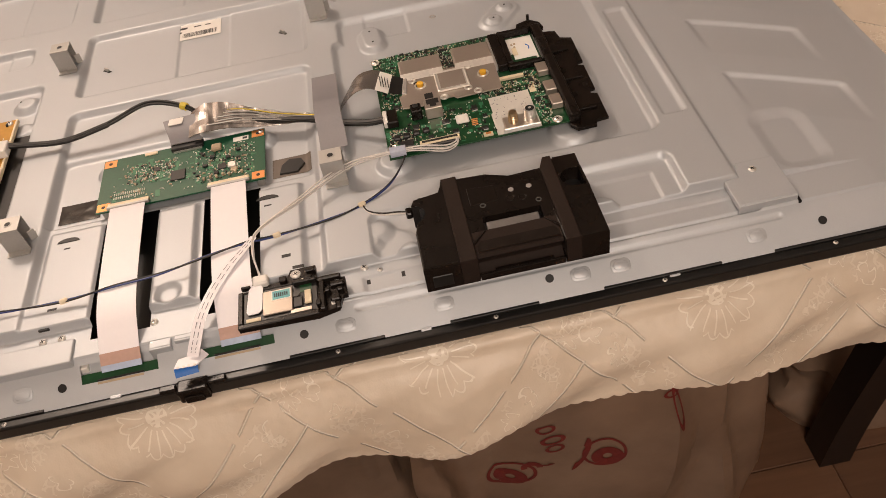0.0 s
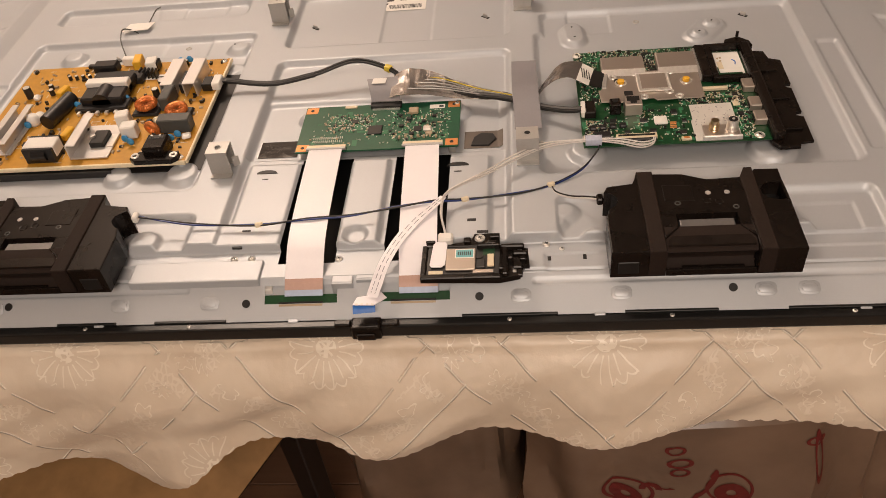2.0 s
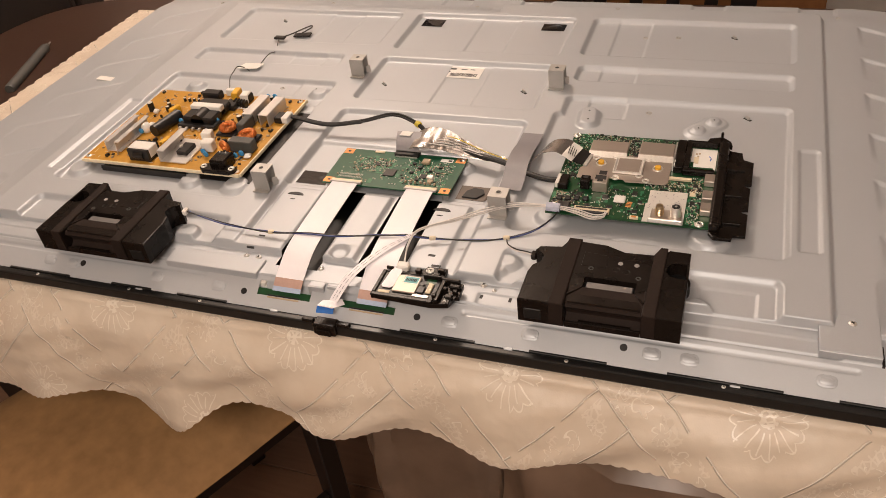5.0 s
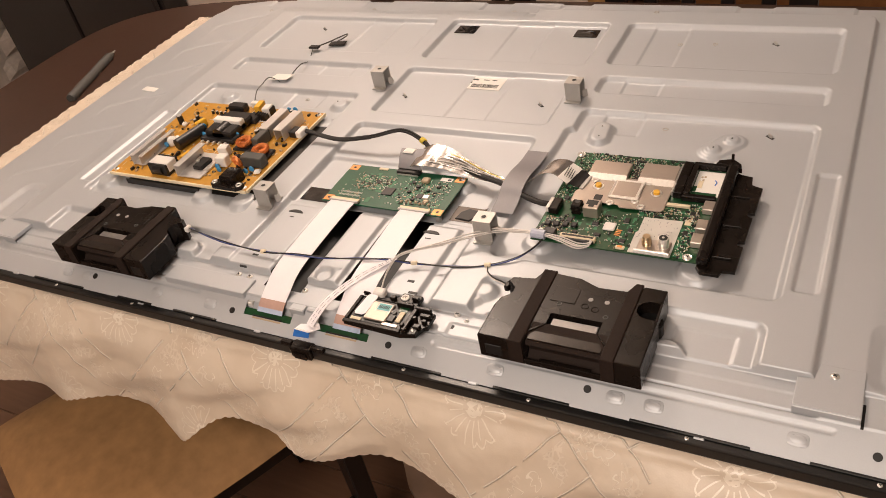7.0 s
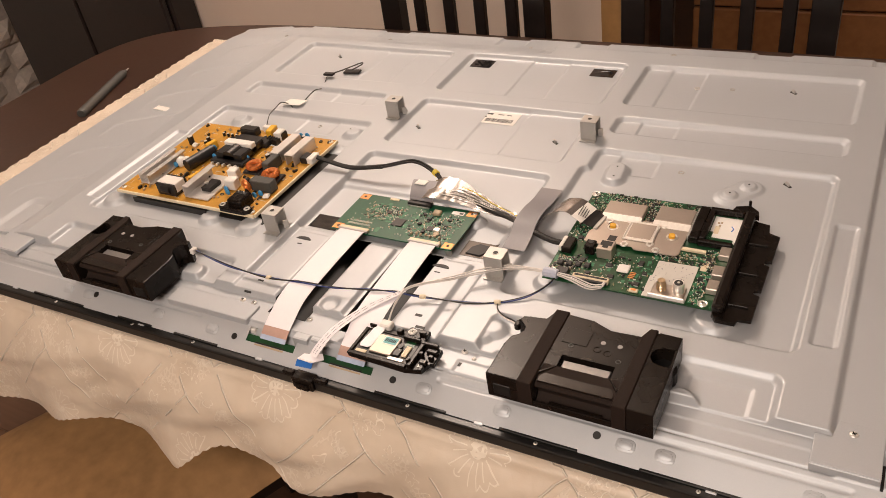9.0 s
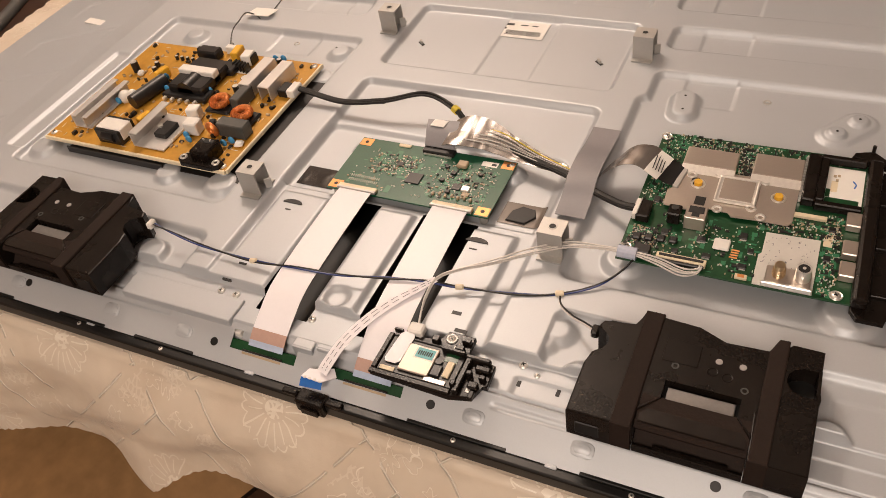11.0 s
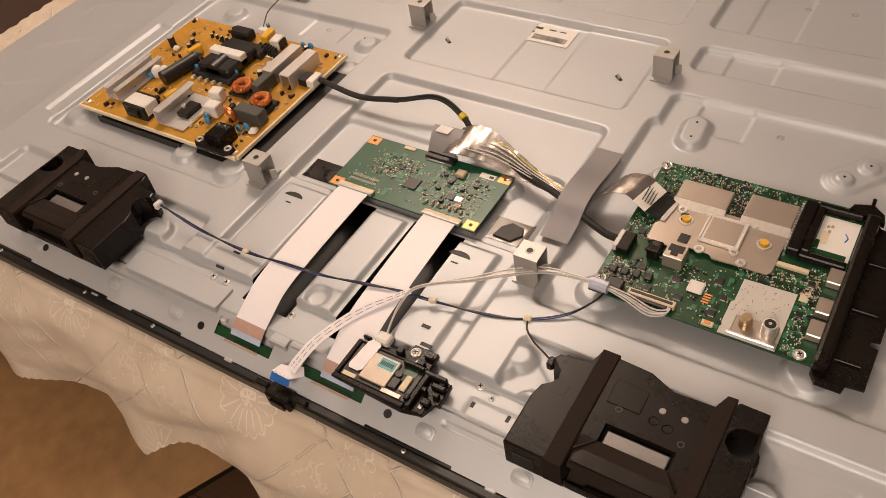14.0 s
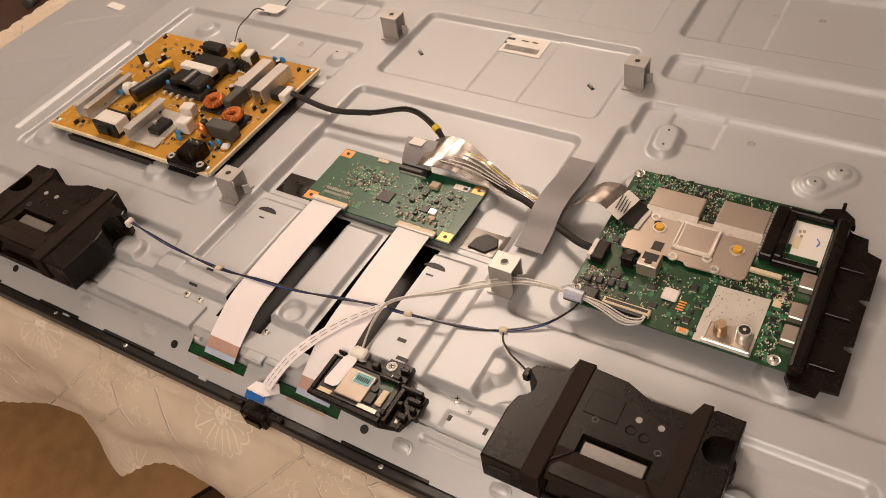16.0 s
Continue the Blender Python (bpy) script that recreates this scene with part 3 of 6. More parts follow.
# terraces falling to the front flange
T1 = 0.8030 - 0.0110 * np.clip((-0.257 - Y) / 0.0035, 0, 1)
T1 = T1 - 0.0014 * np.clip((-0.272 - Y) / 0.002, 0, 1) * inset(AX, Y, 0.16, 0.50, -0.40, -0.2, 0.01, 0.004)
T2 = np.where(Y < -0.292, 0.7905 - (-0.292 - Y) * 0.62, 1)
Z = np.minimum(Z, np.minimum(T1, T2))
groove = np.exp(-((Y + 0.2905) / 0.0012) ** 2) * (AX < 0.50) * (AX > 0.095)
Z = Z - 0.0030 * groove
Z = Z - 0.0012 * (inset(AX, Y, 0.150, 0.515, -0.302, -0.2965, 0.0025, 0.0016))
# tabs along the far edge
for x in (-0.58, -0.36, -0.12, 0.02, 0.30, 0.46, 0.60):
    Z = Z - 0.0028 * inset(X, Y, x, x + 0.055, 0.432, 0.50, 0.004, 0.005)
nx, ny = len(gx), len(gy)
cx, cy = (X[:-1, :-1] + X[1:, 1:]) / 2, (Y[:-1, :-1] + Y[1:, 1:]) / 2
open_ = np.zeros_like(cx, bool)
for x0, x1, y0, y1 in HOLES:
    open_ |= (cx > x0) & (cx < x1) & (cy > y0) & (cy < y1)
idx = np.arange(nx * ny).reshape(ny, nx)
quads = np.stack([idx[:-1, :-1], idx[:-1, 1:], idx[1:, 1:], idx[1:, :-1]], -1)[~open_]
me = bpy.data.meshes.new("back_panel")
me.from_pydata(np.stack([X, Y, Z], -1).reshape(-1, 3).tolist(), [], quads.tolist())
me.materials.append(M_PANEL)
me.shade_smooth()
tv = thing("television", (0, 0.065, 0.752), "opened flat television lying face down, grey stamped steel back bared", "television")
panel = new("back_panel", me)
panel.parent, panel.matrix_parent_inverse = tv, Matrix.Translation(-tv.location)

def panel_z(x, y):
    return float(Z[int(np.argmin(abs(gy - y))), int(np.argmin(abs(gx - x)))])


part("screen", box(B(), -0.700, 0.708, -0.331, 0.472, 0.7567, 0.7625, 0.002), M_BEZEL, tv)
for x0, x1, y0, y1 in ((-0.704, 0.713, -0.3326, -0.3235), (-0.704, 0.713, 0.4695, 0.478), (-0.704, -0.6985, -0.3235, 0.4695), (0.7065, 0.713, -0.3235, 0.4695)):
    part("bezel_rail", box(B(), x0, x1, y0, y1, 0.7569, 0.7705, 0.002, 2), M_BEZEL, tv, "gloss black plastic rail")
part("inner_tray", box(B(), -0.60, 0.60, -0.3225, 0.40, 0.7625, 0.7655), M_VOID, tv)
# fittings of the chassis


def standoff(x, y):
    z0 = panel_z(x, y)
    t, top, z1 = 0.0014, 0.8300, z0 + 0.0003
    side = [(-0.0155, z1), (-0.0081, z1), (-0.0081, top - t), (0.0081, top - t), (0.0081, z1), (0.0150, z1), (0.0150, z1 + t), (0.0095, z1 + t), (0.0095, top), (-0.0095, top), (-0.0095, z1 + t), (-0.0155, z1 + t)]
    bm = B()
    near, far = ([bm.verts.new((x + dx, y + v, w)) for v, w in side] for dx in (-0.0105, 0.0105))
    bm.faces.new(near), bm.faces.new(far[::-1])
    for i in range(12):
        bm.faces.new((near[i], near[(i + 1) % 12], far[(i + 1) % 12], far[i]))
    so = part("standoff", bm, M_STEEL, tv, "zinc-plated mounting bracket")
    part("side_flap", box(B(), x + 0.0106, x + 0.0175, y + 0.002, y + 0.0036, z0 + 0.001, z0 + 0.012, 0.0003, turn=about(x + 0.0106, y, 35)), M_STEEL, so)
    bm = B()
    rod(bm, (x, y, 0.8290), (x, y, 0.8303), 0.0030, seg=16)
    part("threaded_hole", bm, M_VOID, so)
    torus(bm := B(), (x, y, 0.8300), 0.0032, 0.0006, n=18, k=6)
    part("collar", bm, M_STEEL, so, smooth=True)


for x in (-0.15, 0.15):
    for y in (-0.15, 0.15):
        standoff(x, y)


def screw(x, y, z, parent, r=0.0034, m=None):
    bm = B()
    bmesh.ops.create_uvsphere(bm, u_segments=14, v_segments=7, radius=r)
    for v in bm.verts:
        v.co = Vector((x + v.co.x, y + v.co.y, z + max(v.co.z, -0.2 * r) * 0.45))
    s = part("screw", bm, m or M_TIN, parent, "bright steel screw", smooth=True)
    bm = B()
    box(bm, x - r * 0.5, x + r * 0.5, y - r * 0.12, y + r * 0.12, z + r * 0.36, z + r * 0.47, turn=about(x, y, 30))
    box(bm, x - r * 0.12, x + r * 0.12, y - r * 0.5, y + r * 0.5, z + r * 0.36, z + r * 0.475, turn=about(x, y, 30))
    part("cross_slot", bm, M_VOID, s)
    return s


for x, y in ((0.508, -0.2515), (-0.019, -0.272), (-0.099, -0.268), (0.163, -0.262), (0.176, -0.268), (-0.115, -0.268)):
    screw(x, y, panel_z(x, y) + 0.0003 if x < 0.5 else 0.7986, tv, 0.0036 if y > -0.266 or x < 0 else 0.0024)
LEAN = Matrix.Rotation(radians(31.8), 4, "X")
for x, y in ((-0.098, -0.3105), (0.105, -0.3095), (0.313, -0.308), (-0.318, -0.308), (0.546, -0.309), (-0.52, -0.31)):
    at = Vector((x, y, panel_z(x, y)))
    n = LEAN @ Vector((0, 0, 1))
    part("round_hole", rod(B(), at + n * 0.0005, at - n * 0.003, 0.0036, seg=20), M_VOID, tv)
# oblong keys stamped along the flange
for x in (-0.366, -0.331, -0.213, -0.131, 0.140, 0.223, 0.339, 0.373, 0.489):
    bm = B()
    prism(bm, [(0.0085 * math.copysign(abs(math.cos(a)) ** 0.55, math.cos(a)), 0.0058 * math.copysign(abs(math.sin(a)) ** 0.7, math.sin(a))) for a in [math.pi * i / 12 for i in range(24)]], -0.001, 0.0006, 0.0004)
    at = Matrix.Translation((x, -0.3095, panel_z(x, -0.3095))) @ LEAN
    bm.transform(at)
    key = part("stamped_key", bm, M_PANEL, tv, smooth=True)
    bm = B()
    prism(bm, [(0.0062 * math.copysign(abs(math.cos(a)) ** 0.55, math.cos(a)), 0.0036 * math.copysign(abs(math.sin(a)) ** 0.7, math.sin(a))) for a in [math.pi * i / 12 for i in range(24)]], 0.0002, 0.0011, 0.0004)
    bm.transform(at)
    part("key_face", bm, M_PANEL, key, smooth=True)
# slots pressed through the plates
for x, y, w, d in ((-0.106, -0.166, 0.006, 0.0016), (0.083, -0.166, 0.007, 0.0016), (-0.108, -0.240, 0.008, 0.0025), (-0.113, -0.258, 0.009, 0.004), (0.098, -0.236, 0.008, 0.0035), (0.108, -0.252, 0.010, 0.0035), (-0.205, -0.276, 0.003, 0.005), (-0.168, -0.280, 0.003, 0.006), (0.195, -0.277, 0.003, 0.006), (0.165, -0.278, 0.003, 0.005), (0.523, -0.283, 0.006, 0.004)):
    z = panel_z(x, y)
    part("slot", box(B(), x - w / 2, x + w / 2, y - d / 2, y + d / 2, z - 0.002, z + 0.0002), M_VOID, tv)
for x, y in ((-0.106, -0.1535), (0.083, -0.1535)):
    z = panel_z(x, y)
    moon = [(x + 0.0105 * math.cos(radians(a)), y - 0.004 + 0.0052 * math.sin(radians(a))) for a in range(0, 181, 20)]
    part("half_moon_slot", prism(B(), moon, z - 0.002, z + 0.0007), M_VOID, tv)
# pressed clip tabs with their torn slots
for x, y in ((-0.106, 0.134), (0.105, 0.136), (0.402, 0.103), (0.373, 0.335), (-0.345, 0.085), (-0.375, 0.335)):
    z = panel_z(x, y)
    part("slot", box(B(), x - 0.0055, x + 0.0055, y - 0.002, y + 0.002, z - 0.001, z + 0.0005, 0.0004, turn=about(x, y, -38)), M_VOID, tv)
    part("clip", box(B(), x - 0.0035, x + 0.0035, y - 0.0012, y + 0.0012, z + 0.0002, z + 0.0042, 0.0006, turn=about(x, y, -48)), M_STEEL, tv)
for x, y in ((0.208, 0.066), (0.206, 0.088), (0.346, 0.063), (0.363, 0.085), (-0.199, 0.096)):
    z = panel_z(x, y)
    part("pilot_hole", rod(B(), (x, y, z - 0.001), (x, y, z + 0.0003), 0.0012, seg=10), M_VOID, tv)
# shiny dimples
for x, y in ((0.281, 0.102), (0.246, 0.328), (0.294, 0.330), (-0.262, 0.105), (0.19, 0.415), (0.515, 0.42), (-0.05, 0.425), (-0.32, 0.418), (-0.545, 0.405)):
    z = panel_z(x, y)
    torus(bm := B(), (x, y, z + 0.0001), 0.0028, 0.0011, n=18, k=6, squash=0.7)
    part("dimple_ring", bm, M_STEEL, tv, smooth=True)
# dark gaps, tongues and screws where the flange meets the rail
for x0, x1 in ((-0.42, -0.33), (-0.27, -0.215), (-0.18, -0.115), (0.09, 0.17), (0.225, 0.30), (0.355, 0.455), (0.50, 0.60)):
    part("rail_slot", box(B(), x0, x1, -0.3245, -0.3218, 0.7690, 0.7722, 0.0004), M_VOID, tv)
    screw((x0 + x1) / 2, -0.3275, 0.7706, tv, 0.0021)
for x in (-0.235, -0.06, 0.20, 0.41, -0.46):
    part("tongue", box(B(), x, x + 0.009, -0.3262, -0.3225, 0.7690, 0.7716, 0.0006), M_PANEL, tv)
# folded plate beside the ribbons, with its upright end
part("cover_flap", box(B(), -0.205, -0.0862, -0.2975, -0.2725, 0.7860, 0.7950, 0.0012, 2), M_PANEL, tv)
for x0, x1, y0 in ((-0.0220, -0.0035, -0.3000), (-0.0010, 0.0160, -0.2960)):
    bm = B()
    box(bm, x0, x1, y0, -0.276, 0.7885, 0.7917, 0.0010, 2)
    box(bm, x0, x1, y0 - 0.001, y0 + 0.0012, 0.772, 0.7912, 0.0004)
    part("front_tab", bm, M_PANEL, tv)
for sx in (-1, 1):
    bm = B()
    prism(bm, [(sx * x, y) for x, y in ((0.480, -0.290), (0.531, -0.290), (0.531, -0.2400), (0.4965, -0.2400), (0.4935, -0.2580), (0.480, -0.2590))][::sx], 0.7935, 0.7985, 0.0008)
    box(bm, min(sx * 0.4802, sx * 0.5308), max(sx * 0.4802, sx * 0.5308), -0.2912, -0.2895, 0.7830, 0.7978, 0.0005)
    part("end_plate", bm, M_PANEL, tv)
    part("slot", box(B(), min(sx * 0.5312, sx * 0.5335), max(sx * 0.5312, sx * 0.5335), -0.2935, -0.2700, 0.7860, panel_z(sx * 0.532, -0.281) + 0.0003), M_VOID, tv)
part("rubber_block", box(B(), -0.0835, -0.0760, -0.300, -0.290, 0.778, 0.7850, 0.001, 2), M_WHITE, tv)

# source strips with their sockets, in the two openings
for cx0, cx1 in ((-0.0855, -0.0135), (0.0125, 0.0845)):
    strip = thing("source_board", ((cx0 + cx1) / 2, -0.307, 0.776), "narrow green circuit strip in an opening of the chassis", "circuit board", "source boards")
    mid = (cx0 + cx1) / 2
    tilt = Matrix.Translation((mid, -0.3070, 0.7795)) @ LEAN
    bm = box(B(), -0.0358, 0.0358, -0.0160, 0.0040, -0.0012, 0.0)
    bm.transform(tilt)
    part("board", bm, M_GREEN2, strip)
    bm = box(B(), -0.0358, 0.0358, 0.0042, 0.0185, -0.0050, -0.0036)
    bm.transform(tilt)
    part("backing_plate", bm, M_PANEL, strip, "grey steel plate behind the strip")
    bm = box(B(), -0.0195, 0.0195, -0.0040, -0.0024, 0.0, 0.0022, 0.0004)
    bm.transform(tilt)
    part("socket_latch", bm, M_CHIP, strip, "black socket latch")
    bm = box(B(), -0.0195, 0.0195, -0.0066, -0.0042, 0.0, 0.0016, 0.0004)
    bm.transform(tilt)
    part("socket", bm, M_TAN, strip, "tan ribbon socket")
    bm = B()
    r = random.Random(int(cx0 * 1000))
    for _ in range(60):
        x, y = r.uniform(-0.034, 0.034), r.uniform(-0.0125, -0.0055)
        w = r.uniform(0.0005, 0.0014)
        box(bm, x - w, x + w, y - 0.0005, y + 0.0005, 0.0, 0.0004)
    bm.transform(tilt)
    tagged(part("component_scatter", bm, M_SILK, strip), kind="stuff")

# ---- boards ----


def comp(parent, name, x, y, w, d, h, m, z, turn=0, bevel=0.0006, label="", seg=1):
    return part(name, box(B(), x - w / 2, x + w / 2, y - d / 2, y + d / 2, z, z + h, bevel, seg, about(x, y, turn)), m, parent, label)


def can(parent, name, x, y, r, h, m, z, label=""):
    bm = rod(B(), (x, y, z), (x, y, z + h), r, seg=18)
    ob = part(name, bm, m, parent, label, smooth=True)
    part("top_face", rod(B(), (x, y, z + h - 0.0002), (x, y, z + h + 0.0003), r * 0.86, seg=16), M_ALU, ob)
    return ob


# power board
PZ = 0.811
psu = thing("power_board", (-0.3145, -0.047, 0.803), "amber power supply board crowded with transformers and capacitors", "circuit board")
part("board", box(B(), -0.443, -0.188, -0.146, 0.052, PZ - 0.0022, PZ - 0.0004), M_PSU, psu)
part("board_edge", box(B(), -0.4434, -0.1876, -0.1484, -0.1460, PZ - 0.0042, PZ + 0.0004, 0.0004), M_PSUEDGE, psu, "cream board edge")
part("board_edge", box(B(), -0.1878, -0.1852, -0.146, 0.052, PZ - 0.0042, PZ + 0.0004, 0.0004), M_PSUEDGE, psu, "cream board edge")
part("insulating_sheet", box(B(), -0.412, -0.170, -0.150, 0.030, 0.8006, 0.8014), M_SHEET, psu, "thin black insulating sheet")
bm = B()
box(bm, -0.409, -0.270, -0.152, -0.1505, 0.7985, 0.8060)
part("sheet_lip", bm, M_SHEET, psu)
for x, y in ((-0.437, 0.046), (-0.194, 0.046), (-0.437, -0.139), (-0.195, -0.140)):
    part("support", rod(B(), (x, y, panel_z(x, y)), (x, y, PZ - 0.0022), 0.006, seg=14), M_PANEL, psu)
    screw(x, y, PZ - 0.0004, psu, 0.0042)
sink = B()
for dx in (-0.0085, 0.0085):
    box(sink, -0.404 + dx - 0.004, -0.404 + dx + 0.004, -0.124, -0.050, PZ + 0.014, PZ + 0.0155, 0.0003)
    box(sink, -0.404 + dx - 0.004, -0.404 + dx - 0.0026, -0.124, -0.050, PZ, PZ + 0.014, 0.0003)
box(sink, -0.416, -0.392, -0.124, -0.050, PZ + 0.0005, PZ + 0.002, 0.0003)
part("heatsink", sink, M_ALU, psu, "long aluminium heatsink")
tr = comp(psu, "transformer", -0.3485, -0.127, 0.034, 0.026, 0.017, M_CHIP, PZ)
part("tape_wrap", box(B(), -0.366, -0.331, -0.1365, -0.1175, PZ + 0.004, PZ + 0.0178, 0.001), M_WHITE, tr, "white tape wrap")
part("winding", rod(B(), (-0.356, -0.1375, PZ + 0.009), (-0.340, -0.1375, PZ + 0.009), 0.006, seg=14), M_CHIP, tr)
sink = B()
box(sink, -0.318, -0.3165, -0.137, -0.078, PZ, PZ + 0.018, 0.0004)
box(sink, -0.318, -0.306, -0.137, -0.078, PZ + 0.0165, PZ + 0.018, 0.0004)
box(sink, -0.318, -0.276, -0.137, -0.078, PZ + 0.0004, PZ + 0.002, 0.0004)
part("heatsink", sink, M_ALU, psu, "folded aluminium heatsink")
ic = comp(psu, "power_chip", -0.293, -0.108, 0.016, 0.024, 0.006, M_CHIP, PZ + 0.002)
part("legs", box(B(), -0.284, -0.276, -0.119, -0.097, PZ + 0.002, PZ + 0.003), M_TIN, ic)
part("rivet", rod(B(), (-0.300, -0.108, PZ + 0.006), (-0.300, -0.108, PZ + 0.010), 0.003), M_TIN, ic)
cap = part("bulk_capacitor", rod(B(), (-0.366, -0.078, PZ + 0.0085), (-0.356, -0.030, PZ + 0.0085), 0.0085, seg=22), M_CHIP, psu, "black electrolytic capacitor lying flat", smooth=True)
part("stripe", rod(B(), (-0.3665, -0.0765, PZ + 0.0137), (-0.3575, -0.032, PZ + 0.0137), 0.0036, seg=8), M_GREYPEN, cap)
big = part("main_transformer", box(B(), -0.340, -0.289, -0.044, 0.010, PZ + 0.003, PZ + 0.014, 0.002), M_CHIP, psu, "black main transformer with white tape")
part("bobbin", box(B(), -0.346, -0.283, -0.052, -0.030, PZ, PZ + 0.006, 0.0015), M_CHIP, big)
part("bobbin", box(B(), -0.346, -0.283, 0.004, 0.024, PZ, PZ + 0.008, 0.0015), M_CHIP, big)
part("tape_wrap", box(B(), -0.340, -0.289, -0.020, -0.008, PZ + 0.0045, PZ + 0.0190, 0.001), M_WHITE, big, "white tape wrap")
part("winding", rod(B(), (-0.3145, -0.0440, PZ + 0.0080), (-0.3145, -0.0205, PZ + 0.0080), 0.0108, seg=26), M_CHIP, big, smooth=True)
for i in range(5):
    comp(psu, "pin", -0.340 + i * 0.011, -0.054, 0.004, 0.006, 0.004, M_TIN, PZ)
for i in range(5):
    comp(psu, "pin", -0.290 + i * 0.005, 0.022 - 0.001 * i, 0.0022, 0.010, 0.010, M_CHIP, PZ)
for i in range(5):
    can(psu, "diode", -0.382 + i * 0.0085, 0.023, 0.0022, 0.005, M_CHIP, PZ)
comp(psu, "lamp_driver", -0.338, 0.036, 0.030, 0.016, 0.012, M_CHIP, PZ, 0, 0.002)
comp(psu, "small_socket", -0.360, 0.047, 0.014, 0.006, 0.004, M_CHIP, PZ)
comp(psu, "film_capacitor", -0.298, 0.040, 0.010, 0.020, 0.014, M_YELLOW, PZ, 8, 0.001)
comp(psu, "wire_socket", -0.314, 0.050, 0.016, 0.008, 0.010, M_WHITE, PZ, 0, 0.001)
coil = comp(psu, "inductor", -0.280, 0.036, 0.013, 0.016, 0.013, M_WHITE, PZ, 8, 0.001)
part("ferrite", box(B(), -0.2765, -0.2715, 0.030, 0.044, PZ, PZ + 0.011, 0.001), M_CHIP, coil)
comp(psu, "film_capacitor", -0.372, -0.016, 0.008, 0.018, 0.012, M_YELLOW, PZ, -15, 0.001)
comp(psu, "film_capacitor", -0.337, -0.094, 0.008, 0.018, 0.008, M_YELLOW, PZ, -10, 0.001)
for x, y, r, h in ((-0.419, -0.011, 0.0045, 0.013), (-0.392, -0.008, 0.003, 0.007), (-0.398, 0.004, 0.003, 0.006), (-0.251, -0.010, 0.0055, 0.013), (-0.257, -0.023, 0.004, 0.010), (-0.240, 0.042, 0.003, 0.006)):
    can(psu, "capacitor", x, y, r, h, M_CHIP, PZ)
comp(psu, "thermistor", -0.407, -0.017, 0.008, 0.008, 0.006, M_WHITE, PZ, 20, 0.002)
glob = B()
for x, y, s in ((-0.389, -0.066, 0.008), (-0.383, -0.060, 0.006)):
    bmesh.ops.create_uvsphere(glob, u_segments=14, v_segments=8, radius=s, matrix=Matrix.Translation((x, y, PZ + 0.005)))
part("glue_blob", glob, M_WHITE, psu, smooth=True)
for x, y in ((-0.364, -0.019), (-0.346, -0.040), (-0.290, -0.031), (-0.264, -0.110), (-0.256, -0.116), (-0.206, -0.106), (-0.212, -0.112), (-0.392, -0.075), (-0.246, 0.044), (-0.236, 0.046)):
    bm = B()
    bmesh.ops.create_uvsphere(bm, u_segments=14, v_segments=8, radius=0.0042)
    for v in bm.verts:
        v.co = Vector((x + v.co.x, y + v.co.y * 0.5, PZ + 0.0050 + v.co.z))
    part("disc_capacitor", bm, M_BLUE, psu, "sky blue disc capacitor", smooth=True)
comp(psu, "glue_patch", -0.197, -0.106, 0.010, 0.010, 0.004, M_WHITE, PZ, 20, 0.002)
for x, y in ((-0.258, -0.052), (-0.218, -0.066)):
    base = comp(psu, "coil_base", x, y, 0.032, 0.026, 0.004, M_CHIP, PZ, 0, 0.002)
    ring = part("toroid", torus(B(), (x, y, PZ + 0.0095), 0.0084, 0.0037, (0.0, -0.12, 1), 40, 12), M_COPPER, base, "copper-wound ring coil", smooth=True)
    bm = B()
    for k in range(22):
        a = 2 * math.pi * k / 22
        torus(bm, (x + 0.0084 * math.cos(a), y + 0.0084 * math.sin(a), PZ + 0.0095), 0.0040, 0.0006, (-math.sin(a), math.cos(a), 0), 14, 5)
    part("turns", bm, M_COPPER, ring, smooth=True)
comp(psu, "box_capacitor", -0.236, -0.040, 0.012, 0.030, 0.016, M_GREYPEN, PZ, 0, 0.001, "dark grey box capacitor")
comp(psu, "box_capacitor", -0.212, -0.090, 0.036, 0.015, 0.016, M_GREYPEN, PZ, 0, 0.001, "dark grey box capacitor")
comp(psu, "relay", -0.277, -0.076, 0.015, 0.013, 0.015, M_WHITE, PZ, 12, 0.0012, "white relay")
comp(psu, "relay", -0.262, -0.098, 0.017, 0.014, 0.015, M_WHITE, PZ, 6, 0.0012, "white relay")
part("small_coil", torus(B(), (-0.236, -0.098, PZ + 0.008), 0.006, 0.0034, (0.3, 1, 0.2), 24, 8), M_COPPER, psu, smooth=True)
comp(psu, "varistor", -0.242, -0.088, 0.008, 0.008, 0.012, M_CHIP, PZ, 30, 0.002)
comp(psu, "glue_blob", -0.236, -0.082, 0.010, 0.008, 0.011, M_CREAM, PZ, 20, 0.003)
for x, y0, y1 in ((-0.240, -0.028, 0.028), (-0.2135, -0.028, 0.026)):
    bm = B()
    box(bm, x - 0.0075, x + 0.0075, y0, y1, PZ + 0.0155, PZ + 0.0170, 0.0004)
    box(bm, x - 0.0075, x - 0.0062, y0, y1, PZ, PZ + 0.0155, 0.0003)
    box(bm, x + 0.0062, x + 0.0075, y0, y1, PZ, PZ + 0.0155, 0.0003)
    part("heatsink", bm, M_ALU, psu, "bright aluminium channel heatsink")
comp(psu, "rectifier", -0.226, -0.006, 0.005, 0.030, 0.012, M_CHIP, PZ)
comp(psu, "rectifier", -0.197, -0.010, 0.012, 0.018, 0.009, M_CHIP, PZ, 0, 0.001)
comp(psu, "output_socket", -0.187, -0.008, 0.010, 0.020, 0.009, M_WHITE, PZ, 0, 0.001)
